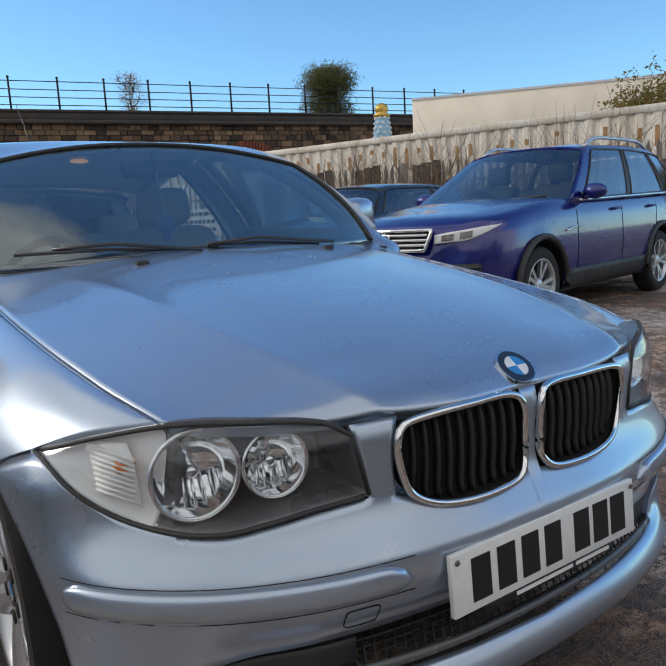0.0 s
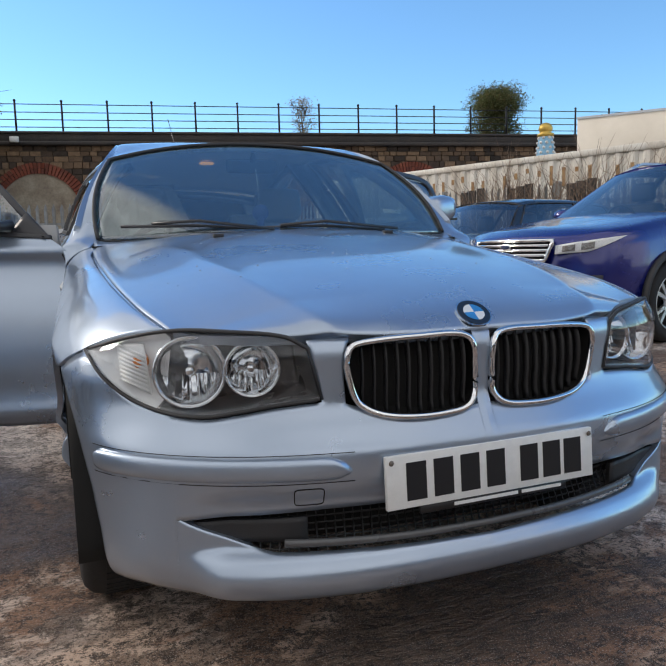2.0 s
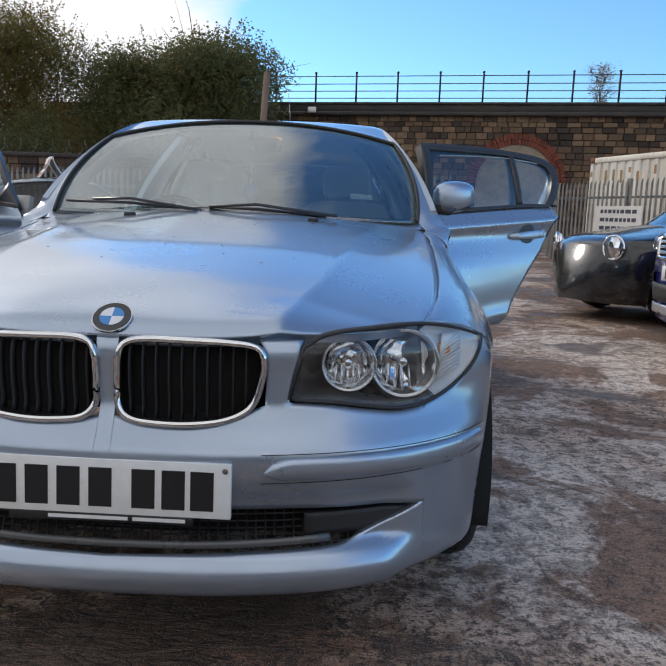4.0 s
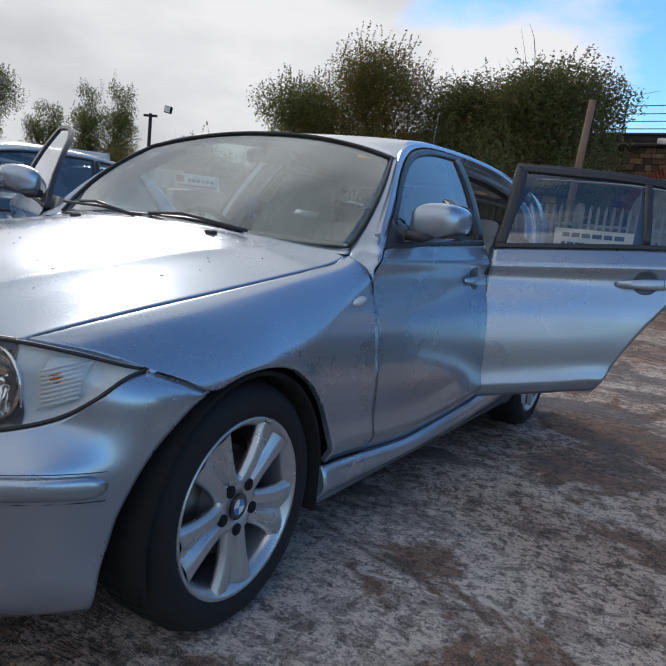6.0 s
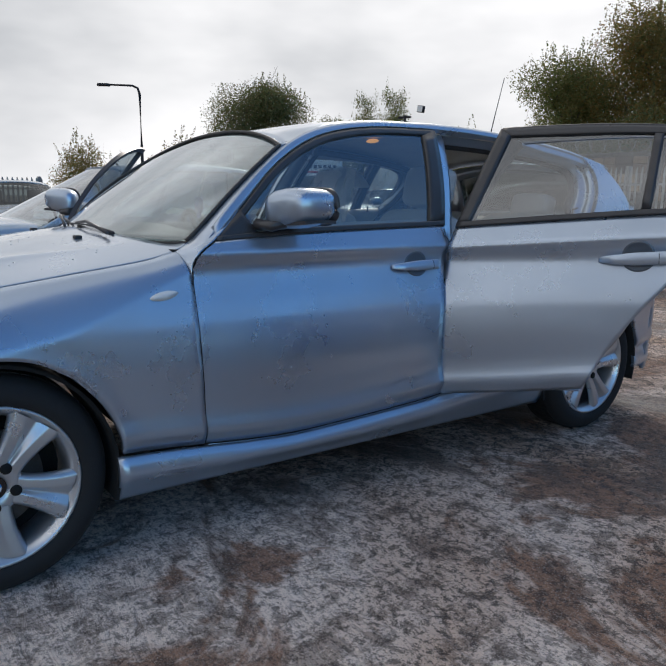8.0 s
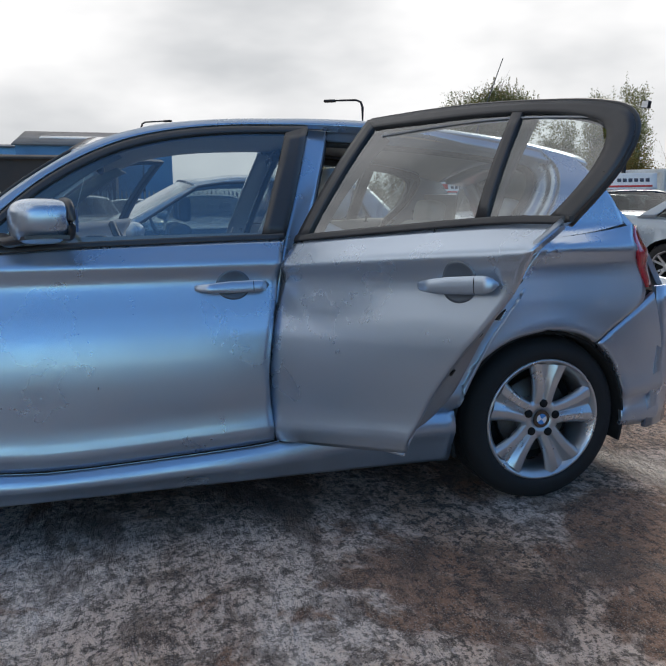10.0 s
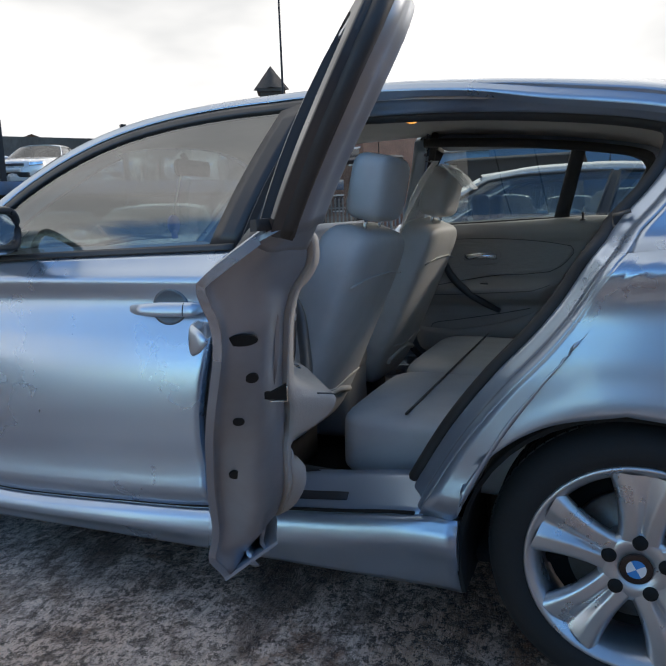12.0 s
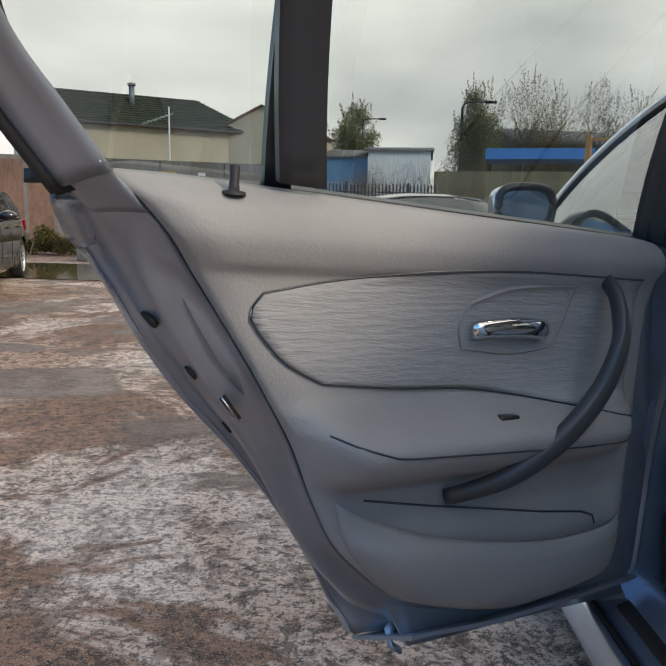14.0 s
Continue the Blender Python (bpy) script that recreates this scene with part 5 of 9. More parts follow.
    sheet(bm, lambda a, b: Vector((s * (0.798 - 0.020 * b), 2.656 - 0.02 * b, 1.020 + 0.014 * a + 0.002 * b)), 2, 4, 0.010, centre=Vector((s * 0.77, 2.5, 1.0)))
    part("door_seal", bm, RUBBER, door)
    # holes, catch and pull tab of the shut face
    n = Vector((0, 0.80, -0.60))
    t = Vector((0, 0.60, 0.80))
    for y, z, x, rx, rz in ((2.498, 0.863, 0.815, 0.022, 0.011), (2.455, 0.804, 0.800, 0.010, 0.010), (2.392, 0.727, 0.818, 0.009, 0.009), (2.295, 0.619, 0.822, 0.011, 0.011)):
        bm = bmesh.new()
        f = min(np.linspace(0, 1, 200), key=lambda a: abs(re(a)[1] - z))
        c = min((face(f_, b_) for f_ in np.linspace(max(f - 0.06, 0), min(f + 0.06, 1), 13) for b_ in np.linspace(0.05, 0.95, 31)), key=lambda p: (abs(p.x) - x) ** 2 + (p.z - z - 0.015) ** 2) - n * 0.001
        disc_shape(bm, [(rx * math.cos(q), rz * math.sin(q)) for q in np.linspace(0, math.tau, 18, endpoint=False)], 0.003, (c, Vector((1, 0, 0)), t, n))
        part("shut_hole", bm, DARK, door)
    c = min((face(f_, b_) for f_ in np.linspace(0.45, 0.85, 41) for b_ in np.linspace(0.3, 0.95, 31)), key=lambda p: (abs(p.x) - 0.778) ** 2 + (p.z - 0.788) ** 2)
    bm = bmesh.new()
    disc_shape(bm, [(0.038, 0.004), (0.038, 0.010), (-0.008, 0.004), (-0.030, 0.020), (-0.032, -0.016), (-0.004, -0.012)], 0.003, (c - n * 0.001, Vector((s, 0, 0)), t, n))
    part("door_catch", bm, DARK, door, "black door catch slot")
    bm = bmesh.new()
    tube(bm, [c + n * 0.004 + Vector((-s * 0.031, 0, 0)) + t * 0.019, c + n * 0.004 + Vector((-s * 0.033, 0, 0)) - t * 0.016, c + n * 0.004 + Vector((-s * 0.006, 0, 0)) - t * 0.013], 0.0013, 6)
    part("catch_lever", bm, CHROME, door)
    bm = bmesh.new()
    tube(bm, [(s * 0.80, 2.135, 0.435), (s * 0.795, 2.15, 0.418), (s * 0.79, 2.15, 0.398), (s * 0.785, 2.135, 0.388)], 0.009, 8, squash=(1, 0.5))
    part("door_clip", bm, PAINT, door)
    # lining
    top = path((1.745, 0.985), (1.79, 1.012), (1.95, 1.022), (2.12, 1.027), (2.36, 1.036), (2.50, 1.042), (2.590, 1.041))
    low = path((1.762, 0.530), (1.790, 0.470), (1.92, 0.442), (2.02, 0.448), (2.110, 0.476), (2.185, 0.504), (2.228, 0.535))
    dp = coons(low, top, path((1.762, 0.530), (1.752, 0.74), (1.745, 0.985)), path((2.228, 0.535), (2.296, 0.60), (2.330, 0.66), (2.368, 0.74), (2.402, 0.80), (2.448, 0.871), (2.504, 0.948), (2.549, 1.00), (2.590, 1.041)))
    bm = bmesh.new()
    sheet(bm, lambda a, b: panel_at(*dp(a, b), s), 56, 90, 0.03, centre=Vector((s * 3, 2, 0.7)))
    part("door_lining", bm, GREY_TRIM, door, "light grey moulded door lining")
    bm = bmesh.new()
    dcl = coons(path((1.802, 0.752), (1.931, 0.774), (2.118, 0.801), (2.23, 0.806), (2.338, 0.816)), path((1.795, 0.956), (2.05, 0.960), (2.205, 0.953), (2.329, 0.939), (2.420, 0.922)),
                path((1.802, 0.752), (1.786, 0.86), (1.795, 0.956)), path((2.338, 0.816), (2.385, 0.840), (2.410, 0.864), (2.434, 0.898), (2.420, 0.922)))
    sheet(bm, lambda a, b: panel_at(*dcl(a, b), s, 0.003 + 0.004 * min(1, 12 * min(a, 1 - a, b, 1 - b))), 40, 20, 0.01, centre=Vector((s * 3, 2, 0.7)))
    part("cloth_insert", bm, GREY_CLOTH, door, "ribbed grey cloth insert")
    bm = bmesh.new()
    edge_ = [dcl(a, 0) for a in np.linspace(0, 1, 24)] + [dcl(1, b) for b in np.linspace(0, 1, 10)][1:] + [dcl(a, 1) for a in np.linspace(1, 0, 24)][1:]
    tube(bm, [panel_at(*p, s, 0.003) for p in edge_], 0.0015, 5)
    tube(bm, [panel_at(y, 0.726 + 0.05 * max(0, y - 1.95) + 0.25 * max(0, y - 2.27), s, 0.0012) for y in np.linspace(1.80, 2.345, 32)], 0.0013, 4)
    tube(bm, [panel_at(y, z, s, 0.002) for y, z in ((2.262, 0.660), (2.16, 0.640), (2.05, 0.622), (1.95, 0.607), (1.87, 0.597), (1.842, 0.588), (1.836, 0.574))], 0.0016, 4)
    part("lining_seam", bm, HANDLE_GREY, door)
    bm = bmesh.new()
    dk = coons(path((1.765, 0.530), (1.792, 0.472), (1.92, 0.444), (2.02, 0.450), (2.108, 0.478), (2.183, 0.506), (2.224, 0.536)), path((1.770, 0.578), (1.85, 0.572), (1.95, 0.570), (2.113, 0.596), (2.258, 0.638), (2.306, 0.664)), path((1.765, 0.530), (1.770, 0.578)), path((2.224, 0.536), (2.285, 0.602), (2.306, 0.664)))
    sheet(bm, lambda a, b: panel_at(*dk(a, b), s, 0.0015 + 0.024 * math.sin(min(1, b * 1.25) * 1.571) ** 0.7 * (1 - 0.35 * max(0, b - 0.85) / 0.15) * math.sin(min(1, 6 * a, 4 * (1 - a)) * 1.571) ** 0.9), 44, 20, 0.006, centre=Vector((s * 3, 2, 0.7)))
    part("door_pocket", bm, GREY_TRIM, door, "moulded grey door pocket")
    bm = bmesh.new()
    grip = path((0.715, 1.876, 0.956), (0.682, 1.886, 0.930), (0.650, 1.908, 0.873), (0.644, 1.945, 0.803), (0.650, 2.01, 0.737), (0.668, 2.075, 0.690), (0.705, 2.118, 0.660), (0.722, 2.132, 0.650))
    tube(bm, [(s * p[0], p[1], p[2]) for p in (grip(q) for q in np.linspace(0, 1, 44))], lambda q: 0.009 + 0.0045 * math.sin(q * math.pi), 12, squash=(1.0, 1.25))
    part("pull_handle", bm, HANDLE_GREY, door, "curved dark grey pull handle")
    bm = bmesh.new()
    rc = coons(path((2.135, 0.856), (2.05, 0.848), (1.965, 0.856)), path((2.125, 0.915), (2.052, 0.936), (1.935, 0.942)), path((2.135, 0.856), (2.140, 0.888), (2.125, 0.915)), path((1.965, 0.856), (1.945, 0.90), (1.935, 0.942)))
    sheet(bm, lambda a, b: panel_at(*rc(a, b), s, 0.010 - 0.024 * (math.sin(math.pi * a) * math.sin(math.pi * b)) ** 0.7), 18, 12, 0.014, centre=Vector((s * 3, 2, 0.7)))
    part("lever_recess", bm, GREY_TRIM, door)
    bm = bmesh.new()
    tube(bm, [panel_at(*rc(a, 0), s, 0.010) for a in np.linspace(0, 1, 14)] + [panel_at(*rc(1, b), s, 0.010) for b in np.linspace(0, 1, 8)][1:] + [panel_at(*rc(a, 1), s, 0.010) for a in np.linspace(1, 0, 14)][1:] + [panel_at(*rc(0, b), s, 0.010) for b in np.linspace(1, 0, 8)][1:-1], 0.0012, 5, closed=True)
    part("recess_rim", bm, GREY_TRIM, door)
    bm = bmesh.new()
    tube(bm, [panel_at(2.122 - 0.135 * a, 0.880 + 0.006 * math.sin(math.pi * a), s, 0.012 + 0.014 * math.sin(math.pi * a) ** 0.6) for a in np.linspace(0, 1, 18)], lambda q: 0.0105 + 0.003 * q, 10, squash=(0.6, 1.15))
    part("door_lever", bm, CHROME, door, "chrome inner door lever")
    bm = bmesh.new()
    p = panel_at(2.075, 0.772, s)
    box(bm, (p.x - 0.012, 2.058, 0.757), (p.x + 0.012, 2.092, 0.772), 0.003)
    part("window_switch", bm, BLACK_ENAMEL, door)
    bm = bmesh.new()
    lathe(bm, [(1.016, 0.013), (1.020, 0.012), (1.021, 0.006), (1.032, 0.005), (1.046, 0.0055), (1.048, 0)], 12, "z", (s * 0.712, 2.466, 0.008))
    part("lock_pin", bm, RUBBER, door, "black lock pin")


open_rear = Matrix.Translation((0.818, 1.674, 0.592)) @ Matrix.Rotation(radians(-55.5), 4, "Z") @ Matrix.Rotation(radians(3.3), 4, "X") @ Matrix.Rotation(radians(-0.9), 4, "Y") @ Matrix.Translation((0, 0.985, 0)) @ Matrix.Rotation(radians(-1.6), 4, "Z") @ Matrix.Translation((-0.788, -2.65, -0.60))
build_front_door(1, Matrix())
build_front_door(-1, swing(-1, 0.80, 0.63, 0.60, 62, 1))
build_rear_door(1, open_rear, True)
build_rear_door(-1, Matrix(), False)

# ---- cabin ----
for s in (1, -1):
    # centre pillar, sill step, flange of the rear opening with its seal
    bm = bmesh.new()
    pl = path((1.690, 0.36), (1.675, 0.56), (1.695, 0.73), (1.735, 0.95), (1.800, 1.15), (1.880, 1.372))
    sheet(bm, lambda a, b: (lambda p: (on_side(p[0], p[1], s) if p[1] < 1.0 else on_cabin(p[0], p[1], s, 0.018)) + Vector((-s * (0.045 + 0.02 * b), -0.045 + 0.085 * b, 0)))(pl(a)), 24, 5, 0.03)
    part("centre_pillar", bm, PAINT, car, "painted centre pillar")
    bm = bmesh.new()
    sheet(bm, lambda a, b: (lambda p: (on_side(p[0], p[1], s) if p[1] < 1.0 else on_cabin(p[0], p[1], s, 0.018)) + Vector((-s * (0.065 + 0.08 * b), 0.038 - 0.01 * b, 0)))(pl(a)), 24, 4, 0.01, centre=Vector((s * 0.8, 1.5, 0.8)))
    part("pillar_flank", bm, PAINT, car)
    bm = bmesh.new()
    sheet(bm, lambda a, b: Vector((s * (0.838 - 0.15 * b), 0.63 + 1.60 * a, seam_z(0.63 + 1.60 * a) - 0.006 + 0.078 * min(1, 1.6 * b) - 0.02 * (b > 0.7))), 30, 8, 0.02, centre=Vector((0, 1.4, 0.0)))
    re = path(*[(y + 0.007, z) for y, z in REAR_EDGE[:-1]], (2.638, 0.992), (2.698, 1.060), (2.747, 1.135), (2.764, 1.205), (2.738, 1.262), (2.645, 1.294), (2.45, 1.33), (2.2, 1.362), (1.9, 1.386))

    def flange(a, b):
        y, z = re(a)
        p = on_side(y, z, s) if z < 1.0 else on_cabin(y, z, s)
        q = re(min(a + 0.01, 1)) - re(max(a - 0.01, 0))
        n = Vector((0, -q[1], q[0])).normalized()
        step = 0.016 * min(1, b * 5) + 0.030 * max(0, min(1, (b - 0.45) * 4))
        return p + Vector((-s * (0.012 + 0.095 * b), 0, 0)) + n * step
    sheet(bm, flange, 70, 12, 0.008, centre=Vector((s * 0.8, 2.9, 0.9)))
    part("door_aperture", bm, PAINT, car, "painted door opening with rubber seal")
    bm = bmesh.new()
    loop = [flange(a, 1.0) + Vector((-s * 0.006, -0.01, 0)) for a in np.linspace(0, 1, 60)]
    tube(bm, [(s * 0.735, 1.78, 0.425), (s * 0.735, 2.0, 0.415), (s * 0.735, 2.10, 0.42)] + loop, 0.017, 8)
    tube(bm, [(s * 0.735, 1.78, 0.425)] + [(on_side(*pl(a), s) if pl(a)[1] < 1.0 else on_cabin(*pl(a), s, 0.018)) + Vector((-s * 0.135, 0.05, 0)) for a in np.linspace(0.12, 1, 20)], 0.014, 8)
    part("opening_seal", bm, RUBBER, car)
    bm = bmesh.new()
    sheet(bm, lambda a, b: Vector((s * (0.812 - 0.055 * b), 1.735 + 0.265 * a, seam_z(1.735 + 0.265 * a) + 0.020 + 0.034 * b)), 8, 4, 0.004, centre=Vector((0, 1.8, -1)))
    part("kick_plate", bm, RUBBER, car, "black kick plate on the sill")
    bm = bmesh.new()
    p = flange(0.40, 0.55)
    tube(bm, [p + Vector((0, 0, -0.02)), p + Vector((0, -0.035, -0.012)), p + Vector((0, -0.035, 0.012)), p + Vector((0, 0, 0.02))], 0.005, 6)
    part("door_striker", bm, STEEL, car, "steel door striker")
    # trim of the rear pillar and the lining of the screen pillar
    bm = bmesh.new()
    sheet(bm, lambda a, b: Vector((s * (0.735 - 0.10 * b - 0.03 * a), 2.78 + 0.18 * a, 0.55 + 0.62 * b)), 6, 8, 0.02)
    part("rear_pillar_trim", bm, GREY_TRIM, car)
    bm = bmesh.new()
    sheet(bm, lambda a, b: (lambda e: Vector((s * (glass_x(e[0], e[1]) - 0.05), e[0] + 0.02 + 0.05 * b, e[1] - 0.02 - 0.03 * b)))(A_LINE(0.01 + 0.25 * a)), 12, 2, 0.01)
    part("pillar_trim", bm, GREY_TRIM, car)

bm = bmesh.new()
sheet(bm, lambda a, b: Vector(((a * 2 - 1) * 0.70, 0.55 + 2.5 * b, 0.24 + (0.12 if b > 0.75 else 0))), 4, 12, 0.02, centre=Vector((0, 1.4, -4)))
sheet(bm, lambda a, b: Vector(((a * 2 - 1) * 0.72, 0.60, 0.24 + 0.7 * b)), 4, 4, 0.02, centre=Vector((0, -4, 0.5)))
part("cabin_floor", bm, CARPET, car)
bm = bmesh.new()
sheet(bm, lambda a, b: (lambda p: Vector((p.x * 0.97, p.y, p.z - 0.035)))(roof(a, 0.02 + 0.96 * b)), 20, 20, 0.006, centre=Vector((0, 1.9, 4)))
part("headlining", bm, HEADLINING, car)


def cushion(bm, c, size, m=None, e=0.35, n=(22, 14), mat=0):
    """A soft block: a ball squared off by the power e."""
    t = bmesh.new()
    bmesh.ops.create_uvsphere(t, u_segments=n[0], v_segments=n[1], radius=1.0)
    f = lambda q: math.copysign(abs(q) ** e, q)
    for v in t.verts:
        v.co = Vector((f(v.co.x) * size[0] / 2, f(v.co.y) * size[1] / 2, f(v.co.z) * size[2] / 2))
    bmesh.ops.transform(t, matrix=Matrix.Translation(c) @ (m or Matrix()), verts=t.verts)
    for fc in t.faces:
        fc.smooth, fc.material_index = True, mat
    join(bm, t)


for x in (0.385, -0.385):
    lean = Matrix.Rotation(radians(-24), 4, "X")
    bm = bmesh.new()
    cushion(bm, (x, 1.43, 0.50), (0.50, 0.52, 0.17))
    seat = part("front_seat", bm, GREY_LEATHER, car, "grey leather front seat")
    bm = bmesh.new()
    cushion(bm, (x, 1.805, 0.74), (0.49, 0.15, 0.66), lean, 0.32, (30, 22))
    part("backrest", bm, GREY_LEATHER, seat)
    bm = bmesh.new()
    cushion(bm, (x, 1.965, 1.155), (0.265, 0.115, 0.185), Matrix.Rotation(radians(-12), 4, "X"), 0.42)
    part("headrest", bm, GREY_LEATHER, seat)
    for q in (-0.065, 0.065):
        bm = bmesh.new()
        tube(bm, [(x + q, 1.925, 0.99), (x + q, 1.955, 1.10)], 0.006, 8)
        part("headrest_post", bm, CHROME, seat)
    lines = [[(-0.23, 0.20), (-0.10, 0.215), (0.10, 0.215), (0.23, 0.20)], [(-0.19, -0.14), (0, -0.17), (0.19, -0.14)]]
    for ln_ in lines:
        bm = bmesh.new()
        tube(bm, [Vector((x, 1.805, 0.74)) + lean @ Vector((a, 0.0765, b)) for a, b in ln_], 0.003, 5)
        part("seat_piping", bm, GREY_LEATHER, seat)
    bm = bmesh.new()
    tube(bm, [Vector((x, 1.805, 0.74)) + lean @ Vector((a, 0.074, -0.20 + 0.02 * math.cos(a * 14))) for a in np.linspace(-0.17, 0.17, 9)], 0.012, 6)
    part("pocket_rim", bm, GREY_LEATHER, seat)
    bm = bmesh.new()
    box(bm, (x - 0.2, 1.22, 0.26), (x + 0.2, 1.66, 0.42), 0.02)
    part("seat_base", bm, PLASTIC, seat)

# polythene cover over the driver's seat
bm = bmesh.new()


def drape(a, b):
    u, v = a * 2 - 1, b
    p = Vector((-0.37 + 0.275 * u * (1 - 0.42 * v ** 3), 1.70 + 0.30 * v ** 1.2 - 0.06 * (1 - abs(u)) * 0, 0.56 + 0.70 * v))
    w = noise.noise((a * 7, b * 2.2, 3.1)) * 0.03 + noise.noise((a * 19, b * 4, 1.7)) * 0.012
    return p + Vector((0.3 * w, -0.09 * (1 - u * u) ** 0.5 * 0.5 - w, 0))


sheet(bm, drape, 40, 40, 0.002, centre=None, back=False, rim="")
sheet(bm, lambda a, b: Vector((-0.37 + 0.17 * (a * 2 - 1), 1.94 + 0.14 * b, 1.262 + 0.012 * noise.noise((a * 8, b * 5, 0)) - 0.10 * b * b)), 14, 8, 0.002, centre=None, back=False, rim="")
part("seat_cover", bm, POLYTHENE, car, "crumpled clear polythene seat cover", smooth=True)

# rear bench
bm = bmesh.new()
for x0, x1 in ((0.06, 0.66), (-0.66, 0.06)):
    cushion(bm, ((x0 + x1) / 2, 2.205, 0.460), (x1 - x0, 0.60, 0.19), Matrix.Rotation(radians(-2), 4, "X"), 0.30, (30, 18))
bench = part("rear_bench", bm, GREY_LEATHER, car, "grey leather rear bench")
for x0, x1 in ((0.07, 0.66), (-0.66, 0.05)):
    bm = bmesh.new()
    cushion(bm, ((x0 + x1) / 2, 2.60, 0.78), (x1 - x0, 0.15, 0.52), Matrix.Rotation(radians(-22), 4, "X"), 0.32, (30, 20))
    part("bench_backrest", bm, GREY_LEATHER, bench)
for x in (-0.38, 0.38):
    bm = bmesh.new()
    cushion(bm, (x, 2.70, 1.075), (0.24, 0.10, 0.12), Matrix.Rotation(radians(-14), 4, "X"), 0.45)
    part("bench_headrest", bm, GREY_LEATHER, bench)
bm = bmesh.new()
for y in (2.10, 2.28):
    tube(bm, [(x, y, 0.558 - (y - 2.205) * 0.035) for x in np.linspace(-0.62, 0.62, 20)], 0.004, 5)
part("bench_seam", bm, HANDLE_GREY, bench)
bm = bmesh.new()
sheet(bm, lambda a, b: Vector(((a * 2 - 1) * 0.62, 2.70 + 0.36 * b, 0.985 + 0.02 * b)), 8, 5, 0.02)
part("parcel_shelf", bm, HEADLINING, car)

# dashboard, console and steering wheel
bm = bmesh.new()
sheet(bm, lambda a, b: Vector(((a * 2 - 1) * (0.64 + 0.08 * b), 0.60 + 0.52 * min(1, b * 1.35) - 0.10 * max(0, b - 0.75) * 4 * 0.5 + 0.10 * (abs(a * 2 - 1)) ** 2 * (1 - b),
       0.962 - 0.012 * b * 3 * (b < 0.7) - 0.025 * (b >= 0.7) - 0.95 * max(0, b - 0.72) + 0.04 * math.exp(-((a - 0.24) / 0.12) ** 2) * math.sin(min(1, b * 1.3) * math.pi))), 30, 24, 0.02, centre=Vector((0, 1.0, 0.3)))
dash = part("dashboard", bm, PLASTIC, car, "dark grey dashboard")
bm = bmesh.new()
box(bm, (-0.115, 0.98, 0.30), (0.115, 1.74, 0.56), 0.03, 3)
box(bm, (-0.10, 1.40, 0.52), (0.10, 1.75, 0.645), 0.03, 3)
part("centre_console", bm, GREY_TRIM, car, "grey centre console")
bm = bmesh.new()
cen, tl_ = Vector((-0.37, 1.20, 0.865)), Matrix.Rotation(radians(-66), 4, "X")
rim_ = [cen + tl_ @ Vector((0.185 * math.cos(q), 0.185 * math.sin(q), 0)) for q in np.linspace(0, math.tau, 40, endpoint=False)]
tube(bm, rim_, 0.016, 10, closed=True)
wheel_s = part("steering_wheel", bm, PLASTIC, car, "dark steering wheel with grey spokes")
bm = bmesh.new()
cushion(bm, cen + tl_ @ Vector((0, -0.01, -0.015)), (0.16, 0.13, 0.05), tl_, 0.5)
for q in (0.15, math.pi - 0.15, -math.pi / 2):
    tube(bm, [cen + tl_ @ Vector((0.06 * math.cos(q), 0.06 * math.sin(q), -0.015)), cen + tl_ @ Vector((0.18 * math.cos(q), 0.18 * math.sin(q), 0))], 0.016, 8, squash=(1, 0.6))
part("wheel_boss", bm, HANDLE_GREY, wheel_s)
bm = bmesh.new()
box(bm, (-0.47, 1.0, 0.93), (-0.27, 1.10, 0.985), 0.02, 3)
part("instrument_hood", bm, PLASTIC, dash)
bm = bmesh.new()
box(bm, (-0.12, 1.105, 0.70), (0.12, 1.125, 0.86), 0.008, 2)
part("radio_panel", bm, HANDLE_GREY, dash)
# rear-view mirror, air freshener, window sticker and dome lamp
bm = bmesh.new()
box(bm, (-0.115, 1.085, 1.245), (0.115, 1.115, 1.305), 0.018, 3)
tube(bm, [(0, 1.08, 1.29), (0, 1.06, 1.33)], 0.012, 8)
part("rear_view_mirror", bm, PLASTIC, car)
freshener = thing("air_freshener", "round blue air freshener hanging from the rear-view mirror", "air freshener", (0.004, 1.0, 1.068))
bm = bmesh.new()
lathe(bm, [(-0.004, 0), (-0.004, 0.036), (0.004, 0.036), (0.004, 0)], 24, "y")
box(bm, (-0.016, -0.005, -0.055), (0.016, 0.005, -0.02), 0.004)
part("disc", bm, material("blue_card", (0.12, 0.15, 0.45), 0.5, vary=0.3, scale=60, tint=(0.35, 0.37, 0.5)), freshener)
bm = bmesh.new()
tube(bm, [(0, 0, 0.035), (0, 0.05, 0.19)], 0.0018, 5)
part("cord", bm, WHITE_PLASTIC, freshener)
bm = bmesh.new()
sheet(bm, lambda a, b: screen(0.815 + 0.06 * a, 0.235 + 0.05 * b) - Vector((0, -0.012, 0.012)), 2, 2, 0.001)
part("permit_sticker", bm, WHITE_PLASTIC, car, "white permit sticker inside the windscreen")
bm = bmesh.new()
bmesh.ops.create_uvsphere(bm, u_segments=16, v_segments=8, radius=1, matrix=Matrix.Translation((-0.02, 1.95, 1.384)) @ Matrix.Diagonal((0.045, 0.02, 0.010, 1)))
part("dome_lamp", bm, DOME_LIGHT, car, "lit orange dome lamp", smooth=True)

